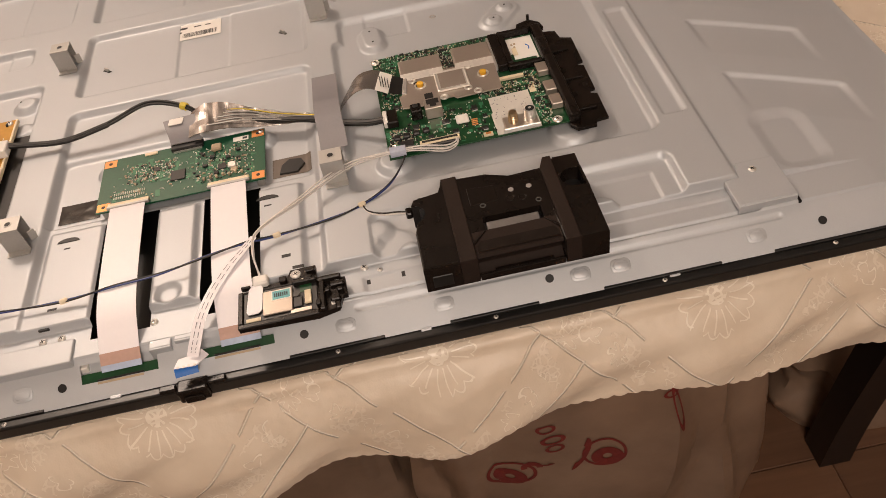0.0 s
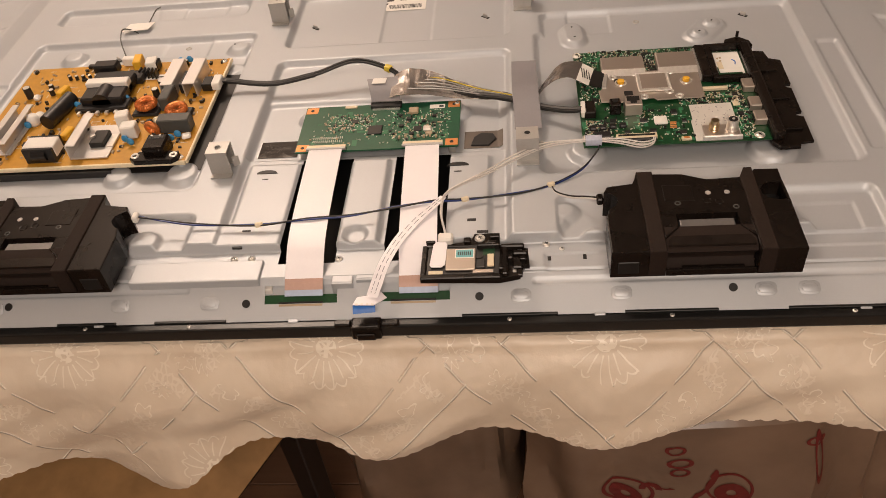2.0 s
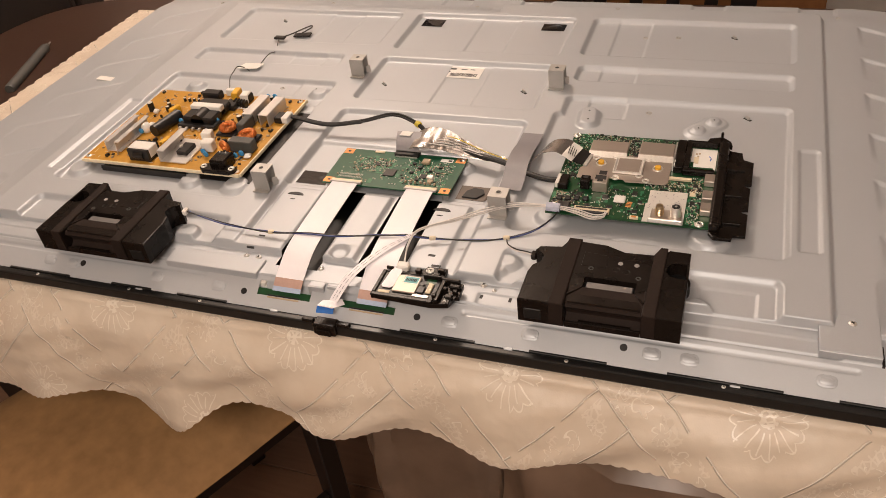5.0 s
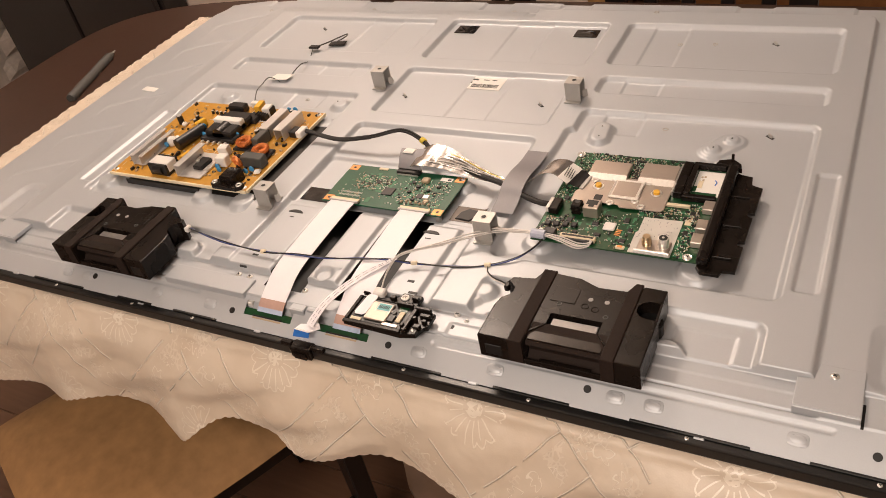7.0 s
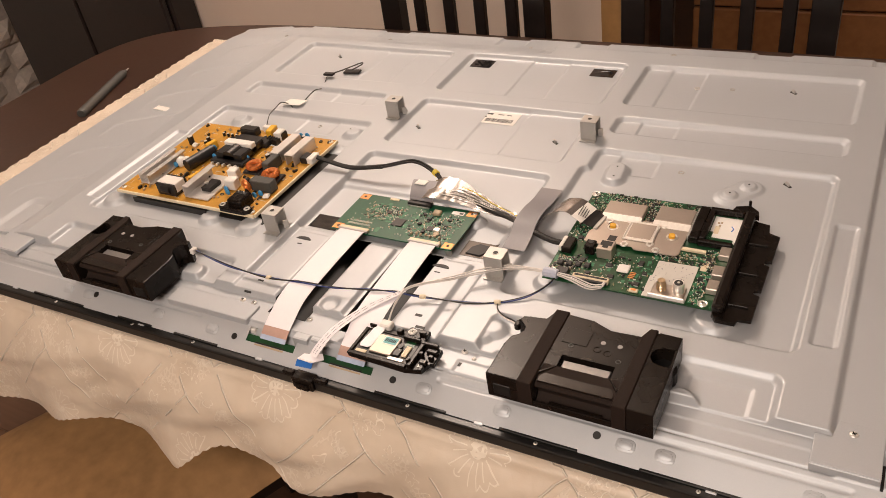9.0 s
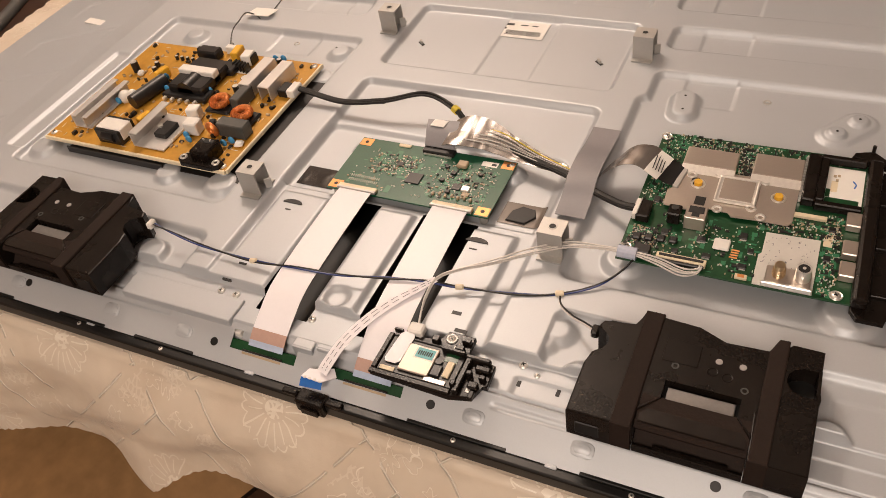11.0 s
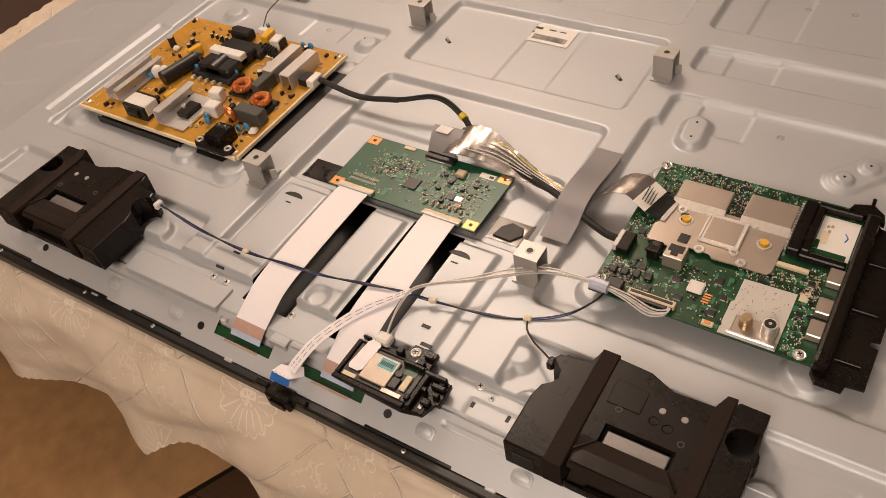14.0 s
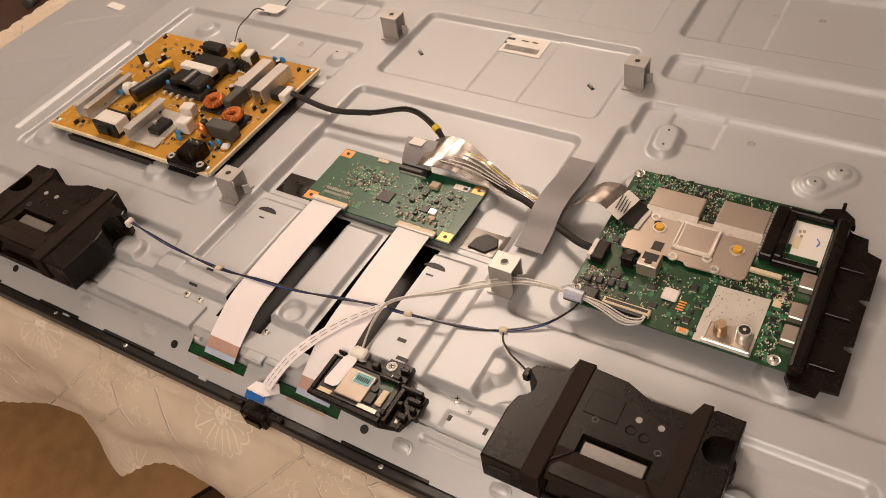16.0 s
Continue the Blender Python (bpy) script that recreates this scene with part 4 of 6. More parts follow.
lab = comp(psu, "sticker", -0.268, 0.018, 0.034, 0.010, 0.0004, M_PAPER, PZ)
part("print", box(B(), -0.280, -0.258, 0.0165, 0.0185, PZ + 0.0004, PZ + 0.0007), M_INK, lab)
inlet = comp(psu, "mains_inlet", -0.220, -0.131, 0.024, 0.026, 0.018, M_BLACK, PZ - 0.003, 0, 0.002, "black mains inlet socket")
bm = B()
prism(bm, [(-0.246, -0.147), (-0.240, -0.152), (-0.200, -0.152), (-0.194, -0.147), (-0.194, -0.139), (-0.202, -0.136), (-0.238, -0.136), (-0.246, -0.139)], PZ + 0.001, PZ + 0.006, 0.0008)
part("flange", bm, M_BLACK, inlet)
part("recess", box(B(), -0.2285, -0.2115, -0.128, -0.121, PZ + 0.0140, PZ + 0.0155, 0.0008), M_VOID, inlet)
for x in (-0.241, -0.199):
    torus(bm := B(), (x, -0.1435, PZ + 0.006), 0.0034, 0.0012, n=16, k=6)
    part("eyelet", bm, M_TIN, inlet, smooth=True)
for x in (-0.2245, -0.2155):
    part("contact_pin", rod(B(), (x, -0.1245, PZ + 0.014), (x, -0.1245, PZ + 0.0175), 0.0011), M_TIN, inlet)
bm, r = B(), random.Random(3)
for _ in range(150):
    x, y = r.uniform(-0.435, -0.195), r.uniform(-0.138, 0.046)
    s = r.uniform(0.001, 0.0024)
    box(bm, x - s, x + s, y - s * 0.5, y + s * 0.5, PZ - 0.0005, PZ + r.uniform(0.0008, 0.0022), 0, 1, about(x, y, r.choice((0, 90))))
tagged(part("component_scatter", bm, M_TAN, psu, "tiny tan resistors and links"), kind="stuff")
bm = B()
for _ in range(70):
    x, y = r.uniform(-0.435, -0.195), r.uniform(-0.138, 0.046)
    s = r.uniform(0.0012, 0.003)
    box(bm, x - s, x + s, y - s * 0.6, y + s * 0.6, PZ - 0.0005, PZ + r.uniform(0.001, 0.004), 0, 1, about(x, y, r.choice((0, 90))))
tagged(part("chip_scatter", bm, M_CHIP, psu, "tiny black chips"), kind="stuff")
bm = B()
for _ in range(110):
    x, y = r.uniform(-0.437, -0.193), r.uniform(-0.140, 0.048)
    s = r.uniform(0.0008, 0.005)
    box(bm, x - s, x + s, y - 0.0003, y + 0.0003, PZ - 0.0005, PZ - 0.0002, 0, 1, about(x, y, r.choice((0, 90))))
tagged(part("printing", bm, M_SILK, psu, "fine white board printing"), kind="stuff")

# the board as it was cut: slightly shorter than its fittings were set out
fit_board = Matrix.Translation((-0.1915, -0.143, 0)) @ Matrix.Diagonal((0.953, 0.975, 1, 1)) @ Matrix.Translation((0.188, 0.146, 0))
for piece in psu.children_recursive:
    piece.data.transform(fit_board)

# timing board
TZ = 0.8045
tcon = thing("timing_board", (0.0, -0.092, 0.798), "green timing control board with orange copper corner pads", "circuit board")
part("board", prism(B(), [(-0.0825, -0.1305), (0.0825, -0.1305), (0.0825, -0.0525), (-0.0825, -0.0525)], TZ - 0.0016, TZ), M_GREEN, tcon)
for x, y in ((-0.0755, -0.0590), (0.0755, -0.0590), (-0.0755, -0.1240), (0.0755, -0.1240)):
    pad = part("copper_pad", box(B(), x - 0.0062, x + 0.0062, y - 0.0052, y + 0.0052, TZ, TZ + 0.0003), M_PAD, tcon, "orange copper pad")
    part("hole", rod(B(), (x, y, TZ), (x, y, TZ + 0.0006), 0.0019, seg=14), M_VOID, pad)
    part("spacer", rod(B(), (x, y, panel_z(x, y)), (x, y, TZ - 0.0016), 0.004), M_STEEL, tcon)
screw(0.0785, -0.0575, TZ + 0.0003, tcon, 0.0026)
sock = comp(tcon, "input_socket", 0.004, -0.0575, 0.033, 0.009, 0.0045, M_CHIP, TZ, 0, 0.0008)
part("contacts", box(B(), -0.0105, 0.0185, -0.0635, -0.0615, TZ, TZ + 0.0016), M_TIN, sock)
part("latch", box(B(), -0.0125, 0.0205, -0.0555, -0.0525, TZ + 0.0046, TZ + 0.0062, 0.0004), M_STEEL, sock)
for x in (-0.050, 0.047):
    s = comp(tcon, "ribbon_socket", x, -0.1265, 0.040, 0.0055, 0.0034, M_CREAM, TZ, 0, 0.0006)
    part("latch", box(B(), x - 0.0205, x + 0.0205, -0.1315, -0.1285, TZ + 0.001, TZ + 0.0042, 0.0006), M_STEEL, s)
comp(tcon, "processor", -0.004, -0.099, 0.0145, 0.0145, 0.0014, M_CHIP, TZ, 0, 0.0003)
comp(tcon, "inductor", 0.034, -0.070, 0.010, 0.009, 0.0042, M_TAN, TZ, 0, 0.001)
comp(tcon, "chip", 0.040, -0.100, 0.008, 0.008, 0.0012, M_CHIP, TZ, 0, 0.0003)
comp(tcon, "chip", -0.026, -0.083, 0.006, 0.006, 0.0012, M_CHIP, TZ, 0, 0.0003)
comp(tcon, "chip", 0.052, -0.108, 0.007, 0.005, 0.0016, M_TAN, TZ, 0, 0.0003)
comp(tcon, "test_socket", -0.034, -0.056, 0.013, 0.004, 0.0014, M_CREAM, TZ, 0, 0.0003)
s = comp(tcon, "sticker", 0.058, -0.0615, 0.016, 0.007, 0.0003, M_PAPER, TZ)
part("print", box(B(), 0.060, 0.0645, -0.0632, -0.0602, TZ + 0.0003, TZ + 0.0005), M_INK, s)


def scatter(parent, name, rects, count, low, high, height, m, z, seed, label):
    """Very small soldered pieces strewn over rectangles of a board, on a fine raster."""
    r, bm = random.Random(seed), B()
    for _ in range(count):
        x0, x1, y0, y1 = rects[r.randrange(len(rects))]
        x, y = round(r.uniform(x0, x1) / 0.0011) * 0.0011, round(r.uniform(y0, y1) / 0.0011) * 0.0011
        w, d = r.uniform(low, high), r.uniform(low, high) * 0.55
        if r.random() < 0.5:
            w, d = d, w
        box(bm, x - w, x + w, y - d, y + d, z, z + height * r.uniform(0.5, 1.2))
    return tagged(part(name, bm, m, parent, label), kind="stuff")


TR = [(-0.070, 0.072, -0.122, -0.066), (0.012, 0.070, -0.118, -0.068), (-0.055, -0.008, -0.100, -0.070)]
scatter(tcon, "component_scatter", TR, 330, 0.0003, 0.0011, 0.0007, M_SILK, TZ, 11, "tiny pale soldered parts")
scatter(tcon, "resistor_scatter", TR, 120, 0.0005, 0.0014, 0.0012, M_TAN, TZ, 12, "tiny tan soldered parts")
scatter(tcon, "chip_scatter", TR[1:], 80, 0.0005, 0.0018, 0.0012, M_CHIP, TZ, 13, "tiny black chips")
scatter(tcon, "trace_scatter", TR, 110, 0.0002, 0.0050, 0.0002, M_TRACE, TZ, 14, "pale green tracks")

bm = B()
for i in range(15):
    box(bm, -0.0665 + i * 0.0021, -0.0657 + i * 0.0021, -0.1105, -0.1075, TZ, TZ + 0.0008)
    box(bm, -0.0665 + i * 0.0021, -0.0657 + i * 0.0021, -0.1160, -0.1130, TZ, TZ + 0.0008)
tagged(part("resistor_rows", bm, M_SILK, tcon, "rows of pale resistors"), kind="stuff")
for x, y, w in ((0.0300, -0.0830, 0.0052), (0.0230, -0.0945, 0.0048), (0.0345, -0.1085, 0.0045), (0.0205, -0.0760, 0.0040), (0.0455, -0.0880, 0.0040), (0.0560, -0.0790, 0.0045)):
    comp(tcon, "chip", x, y, w, w * 0.8, 0.0022, M_CHIP, TZ, 0, 0.0004)
for i in range(7):
    comp(tcon, "filter_capacitor", 0.0225 + 0.0062 * i, -0.1145 + 0.0015 * (i % 2), 0.0022, 0.0034, 0.0026, M_TAN, TZ, 0, 0.0003)
comp(tcon, "inductor", 0.0500, -0.1020, 0.0085, 0.0070, 0.0034, M_TIN, TZ, 0, 0.0008)

# main board
MZ = 0.8125
mb = thing("main_board", (0.287, -0.068, 0.80), "green main board with tin shield, tuner and card slot", "circuit board")
part("board", prism(B(), [(0.2025, -0.1530), (0.3740, -0.1530), (0.3740, 0.0155), (0.2025, 0.0135)], MZ - 0.0017, MZ), M_GREEN2, mb)
for x, y in ((0.206, 0.0085), (0.367, 0.0085), (0.207, -0.139), (0.364, -0.147)):
    torus(bm := B(), (x, y, MZ + 0.0002), 0.0042, 0.0008, n=20, k=5)
    part("ground_ring", bm, M_TIN, mb, smooth=True)
    screw(x, y, MZ + 0.0002, mb, 0.0036)
shield = part("shield", prism(B(), [(0.2300, -0.0600), (0.2235, -0.0680), (0.2245, -0.0860), (0.2460, -0.0880), (0.2490, -0.0820), (0.2760, -0.0830), (0.2790, -0.0870), (0.3000, -0.0860), (0.3220, -0.0860), (0.3250, -0.0820), (0.3255, -0.0340), (0.2320, -0.0340), (0.2300, -0.0400)], MZ + 0.0028, MZ + 0.0040, 0.0005), M_SHIELD, mb, "tin heat spreader plate")
for x0, x1, y0, y1 in ((0.2290, 0.2730, -0.0345, -0.0100), (0.2860, 0.3255, -0.0345, -0.0060)):
    part("raised_can", box(B(), x0, x1, y0, y1, MZ + 0.001, MZ + 0.0078, 0.0012, 2), M_SHIELD, shield)
    # sloping lip: its reflected shine is put in as metal paler than the can
    lip = B()
    ends = [[lip.verts.new((x, y, z)) for y, z in ((y0 - 0.0075, MZ + 0.0041), (y0 + 0.0002, MZ + 0.0041), (y0 + 0.0002, MZ + 0.0076))] for x in (x0, x1)]
    lip.faces.new(ends[0]), lip.faces.new(ends[1][::-1])
    for i in range(3):
        lip.faces.new((ends[0][i], ends[0][(i + 1) % 3], ends[1][(i + 1) % 3], ends[1][i]))
    part("bright_lip", lip, M_TIN, shield, "sloping tin lip, paler metal standing for its shine")
part("raised_frame", box(B(), 0.2630, 0.2945, -0.0725, -0.0405, MZ + 0.0041, MZ + 0.0058, 0.0014, 2), M_TIN, shield)
for x0, x1, y0, y1 in ((0.2622, 0.2953, -0.0733, -0.0712), (0.2622, 0.2953, -0.0420, -0.0397), (0.2622, 0.2645, -0.0710, -0.0422), (0.2930, 0.2953, -0.0710, -0.0422)):
    part("frame_rim", box(B(), x0, x1, y0, y1, MZ + 0.0042, MZ + 0.0064, 0.0009, 2), M_TIN, shield)
part("chip_window", box(B(), 0.2660, 0.2915, -0.0695, -0.0435, MZ + 0.0059, MZ + 0.0062, 0.0002), M_SHIELD, shield)
part("cutout", box(B(), 0.2480, 0.2565, -0.0800, -0.0700, MZ + 0.0030, MZ + 0.0044), M_CHIP, shield)
part("cutout", box(B(), 0.2405, 0.2465, -0.0560, -0.0470, MZ + 0.0030, MZ + 0.0044), M_CHIP, shield)
for x, y in ((0.2465, -0.0545), (0.3110, -0.0560)):
    torus(bm := B(), (x, y, MZ + 0.0042), 0.0052, 0.0010, n=20, k=6)
    part("boss", bm, M_TIN, shield, smooth=True)
    part("spring_pin", rod(B(), (x, y, MZ + 0.0041), (x, y, MZ + 0.0072), 0.0034, seg=16), M_YELLOW, shield, "yellow plastic pin")
for x, y in ((0.2610, -0.0385), (0.2985, -0.0385), (0.2670, -0.0815), (0.2925, -0.0740), (0.3010, -0.0825), (0.2395, -0.0440)):
    torus(bm := B(), (x, y, MZ + 0.0042), 0.0032, 0.0012, n=16, k=6)
    part("rivet", bm, M_TIN, shield, smooth=True)
slot = part("card_slot", box(B(), 0.3275, 0.3375, -0.0560, 0.0040, MZ, MZ + 0.0085, 0.001), M_BLACK, mb, "black card slot frame")
part("side_rail", box(B(), 0.3376, 0.3725, -0.0590, -0.0530, MZ, MZ + 0.0075, 0.001), M_BLACK, slot)
part("side_rail", box(B(), 0.3376, 0.3725, 0.0010, 0.0065, MZ, MZ + 0.0075, 0.001), M_BLACK, slot)
part("cross_bar", box(B(), 0.3376, 0.3440, -0.0529, 0.0009, MZ + 0.0005, MZ + 0.0080, 0.001), M_BLACK, slot)
for i in range(15):
    part("contact", box(B(), 0.3255, 0.3274, -0.0520 + i * 0.0036, -0.0506 + i * 0.0036, MZ + 0.0005, MZ + 0.0070), M_TIN, slot)
pale = part("pale_field", box(B(), 0.3445, 0.3725, -0.0465, -0.0010, MZ, MZ + 0.0005), M_PAPER, mb, "pale printed area inside the card slot")
part("ink_mark", wire(B(), [(0.3655, -0.0255, MZ + 0.0007), (0.3665, -0.0205, MZ + 0.0007), (0.3640, -0.0165, MZ + 0.0007)], 0.0006, 5), M_BLUETAB, pale)
part("green_patch", box(B(), 0.3446, 0.3700, -0.0464, -0.0405, MZ + 0.0005, MZ + 0.0007), M_GREEN2, pale)
part("green_patch", box(B(), 0.3446, 0.3480, -0.0400, -0.0300, MZ + 0.0005, MZ + 0.0007), M_GREEN2, pale)
for x, y in ((0.3500, -0.0130), (0.3520, -0.0180), (0.3495, -0.0210), (0.3530, -0.0120)):
    part("pad_mark", box(B(), x - 0.0011, x + 0.0011, y - 0.0014, y + 0.0014, MZ + 0.0005, MZ + 0.0009), M_TAN, pale)
part("solder_pad", box(B(), 0.3480, 0.3530, -0.0330, -0.0200, MZ + 0.0006, MZ + 0.0010), M_CREAM, pale)
tun = part("tuner_field", prism(B(), [(0.3060, -0.1520), (0.3480, -0.1520), (0.3480, -0.0930), (0.3080, -0.0940), (0.3080, -0.1180), (0.3060, -0.1200)], MZ, MZ + 0.0006), surface("tuner_paint", (0.60, 0.58, 0.54), 0.45, 0.0, 0.05, 300, 60, 0.1), mb, "white painted tuner area")
part("tuner_can", box(B(), 0.3140, 0.3460, -0.1500, -0.1320, MZ + 0.0007, MZ + 0.0040, 0.0008), M_SHIELD, tun)
part("tuner_lip", box(B(), 0.3120, 0.3475, -0.1525, -0.1500, MZ + 0.0007, MZ + 0.0052, 0.0006), M_TIN, tun)
part("aerial_socket", rod(B(), (0.3230, -0.1410, MZ + 0.004), (0.3230, -0.1410, MZ + 0.0150), 0.0046, 0.0038, 18), M_GOLD, tun, "gold threaded aerial socket", smooth=True)
for k in range(4):
    torus(bm := B(), (0.3230, -0.1410, MZ + 0.0055 + 0.0018 * k), 0.0044 - 0.0001 * k, 0.0006, n=18, k=5)
    part("thread", bm, M_GOLD, tun, smooth=True)
sk = part("aerial_socket", rod(B(), (0.3395, -0.1405, MZ + 0.004), (0.3395, -0.1405, MZ + 0.0150), 0.0056, 0.0054, 20), M_TIN, tun, "nickel aerial socket", smooth=True)
part("bore", rod(B(), (0.3395, -0.1405, MZ + 0.0145), (0.3395, -0.1405, MZ + 0.0153), 0.0042, seg=18), M_VOID, sk)
part("centre_pin", rod(B(), (0.3395, -0.1405, MZ + 0.0150), (0.3395, -0.1405, MZ + 0.0158), 0.0013), M_TIN, sk)
r = random.Random(21)
bm = B()
for _ in range(46):
    x, y = r.uniform(0.309, 0.345), r.uniform(-0.130, -0.097)
    box(bm, x - 0.0006, x + 0.0006, y - 0.0002, y + 0.0002, MZ + 0.0006, MZ + 0.0009, 0, 1, about(x, y, r.choice((0, 90))))
tagged(part("printing", bm, M_TAPE, tun, "fine grey printing"), kind="stuff")
lan = comp(mb, "network_socket", 0.2535, -0.0985, 0.0165, 0.0165, 0.0130, M_SHIELD, MZ, 0, 0.0006, "tin network socket")
part("opening", box(B(), 0.2475, 0.2595, -0.1000, -0.0925, MZ + 0.0128, MZ + 0.0134), M_VOID, lan)
part("opening", box(B(), 0.2505, 0.2565, -0.1040, -0.1001, MZ + 0.0128, MZ + 0.0134), M_VOID, lan)
aud = comp(mb, "audio_socket", 0.2365, -0.0985, 0.0105, 0.0125, 0.0120, M_BLACK, MZ, 0, 0.001, "black audio socket")
part("opening", rod(B(), (0.2365, -0.0965, MZ + 0.0119), (0.2365, -0.0965, MZ + 0.0123), 0.0030), M_VOID, aud)
pw = comp(mb, "power_socket", 0.2120, -0.0985, 0.0110, 0.0210, 0.0080, M_BLACK, MZ, 0, 0.001)
part("plug", box(B(), 0.2035, 0.2090, -0.1080, -0.0880, MZ + 0.001, MZ + 0.0080, 0.0008), M_WHITE, pw, "white plug")
lv = comp(mb, "ribbon_socket", 0.2520, -0.1445, 0.0380, 0.0060, 0.0050, M_CREAM, MZ, 0, 0.0006, "cream ribbon socket")
part("opening", box(B(), 0.2350, 0.2690, -0.1458, -0.1432, MZ + 0.0046, MZ + 0.0053), M_CHIP, lv)
part("latch", box(B(), 0.2340, 0.2700, -0.1500, -0.1472, MZ + 0.0005, MZ + 0.0040, 0.0006), M_CHIP, lv)
comp(mb, "speaker_socket", 0.2215, -0.1440, 0.0130, 0.0100, 0.0075, M_CHIP, MZ, 0, 0.0008)
for y in (-0.0690, -0.1010, -0.1240):
    h = comp(mb, "picture_socket", 0.3685, y, 0.0110, 0.0160, 0.0070, M_SHIELD, MZ, 0, 0.0008, "tin picture socket")
    part("opening", box(B(), 0.3628, 0.3634, y - 0.006, y + 0.006, MZ + 0.0020, MZ + 0.0055), M_VOID, h)
comp(mb, "thermal_pad", 0.2780, -0.1180, 0.0125, 0.0125, 0.0026, M_WHITE, MZ, 0, 0.001, "white square pad")
comp(mb, "socket", 0.3365, -0.0690, 0.0260, 0.0042, 0.0030, M_CREAM, MZ, 0, 0.0004)
comp(mb, "sticker", 0.3530, -0.0920, 0.0065, 0.0125, 0.0004, M_CREAM, MZ)
cf = comp(mb, "fuse", 0.2975, -0.1485, 0.0090, 0.0045, 0.0026, M_CREAM, MZ, 0, 0.0004)
part("band", box(B(), 0.2950, 0.3000, -0.1500, -0.1470, MZ + 0.0026, MZ + 0.0029), M_PAD, cf)
for i in range(4):
    comp(mb, "inductor", 0.2130 + i * 0.0095, -0.1270 + 0.0010 * i, 0.0066, 0.0066, 0.0038, M_CHIP, MZ, 0, 0.001)
for i in range(4):
    comp(mb, "fuse", 0.2885 + 0.0002 * i, -0.1290 + i * 0.0027, 0.0060, 0.0012, 0.0010, M_PAD, MZ, 0, 0.0002)
MR = [(0.300, 0.3620, -0.0920, -0.0740), (0.2050, 0.2270, -0.085, 0.004), (0.206, 0.372, 0.002, 0.0130), (0.226, 0.306, -0.150, -0.090), (0.350, 0.362, -0.150, -0.062), (0.206, 0.228, -0.135, -0.112), (0.230, 0.286, -0.008, 0.010), (0.274, 0.286, -0.030, -0.008)]
scatter(mb, "component_scatter", MR, 900, 0.0003, 0.0009, 0.0008, M_SILK, MZ, 31, "tiny pale soldered parts")
scatter(mb, "resistor_scatter", MR, 420, 0.0004, 0.0011, 0.0011, M_TAN, MZ, 32, "tiny tan soldered parts")
scatter(mb, "chip_scatter", MR, 360, 0.0005, 0.0023, 0.0013, M_CHIP, MZ, 33, "tiny black chips")
scatter(mb, "trace_scatter", MR, 420, 0.0002, 0.0040, 0.0002, M_TRACE, MZ, 34, "pale green tracks")
for x, y, w, d in ((0.2330, -0.1150, 0.0060, 0.0060), (0.2620, -0.1160, 0.0070, 0.0050), (0.2925, -0.1040, 0.0055, 0.0070), (0.3000, -0.1190, 0.0045, 0.0045), (0.2965, -0.1370, 0.0060, 0.0050), (0.2180, -0.0780, 0.0050, 0.0060), (0.2450, -0.1340, 0.0050, 0.0040), (0.2690, -0.1330, 0.0065, 0.0045), (0.3540, -0.1120, 0.0050, 0.0060), (0.3545, -0.0790, 0.0050, 0.0050)):
    chip = comp(mb, "chip", x, y, w, d, 0.0018, M_CHIP, MZ, 0, 0.0003)
    for k in (-1, 1):
        part("pin_row", box(B(), x - w * 0.45, x + w * 0.45, y + k * d / 2 - 0.0003 + 0.0004 * k, y + k * d / 2 + 0.0003 + 0.0004 * k, MZ, MZ + 0.0006), M_TIN, chip)
bm = B()
for i in range(9):
    x = 0.2085 + 0.0023 * i
    box(bm, x - 0.0003, x + 0.0003, -0.068 + 0.001 * (i % 3), -0.020 - 0.0012 * i, MZ, MZ + 0.0002)
    box(bm, x - 0.0003, x + 0.0003, -0.018 + 0.0006 * (i % 4), 0.004, MZ, MZ + 0.0002)
tagged(part("track_field", bm, M_TRACE, mb, "long pale parallel tracks"), kind="stuff")

cover = thing("socket_cover", (0.393, -0.072, 0.80), "black plastic bracket along the main board's sockets", "bracket")
part("plate", prism(B(), [(0.3740, -0.1565), (0.3790, -0.1640), (0.3970, -0.1640), (0.3985, -0.1570), (0.4105, -0.1560), (0.4110, -0.1180), (0.4040, -0.1175), (0.4040, -0.1110), (0.4110, -0.1100), (0.4115, -0.0700), (0.4050, -0.0690), (0.4050, -0.0630), (0.4125, -0.0620), (0.4130, -0.0180), (0.4010, -0.0150), (0.4000, 0.0005), (0.3870, 0.0015), (0.3800, 0.0100), (0.3740, 0.0120)], 0.8075, 0.8110, 0.0008), M_BLACK, cover)
part("ridge", box(B(), 0.3735, 0.3850, -0.1560, 0.0070, 0.8112, 0.8215, 0.0030, 2), M_BLACK, cover)
part("corner_arm", prism(B(), [(0.3600, 0.0090), (0.3880, 0.0020), (0.3860, 0.0110), (0.3760, 0.0200), (0.3620, 0.0150)], 0.8130, 0.8190, 0.0010), M_BLACK, cover)
part("peg", rod(B(), (0.3755, 0.0195, 0.815), (0.3755, 0.0195, 0.8245), 0.0016), M_BLACK, cover)
for y in (-0.140, -0.090, -0.040):
    part("rib", box(B(), 0.3860, 0.4040, y - 0.0008, y + 0.0008, 0.8111, 0.8135, 0.0004), M_BLACK, cover)

# ---- loudspeakers ----
M_MAGNET = surface("dull_magnet_steel", (0.22, 0.21, 0.205), 0.40, 0.5)
M_GLOSS = surface("glossy_black_plastic", (0.016, 0.012, 0.010), 0.22, 0.0, 0.3, 120, 40, 0.15, 0.16, 0.25)


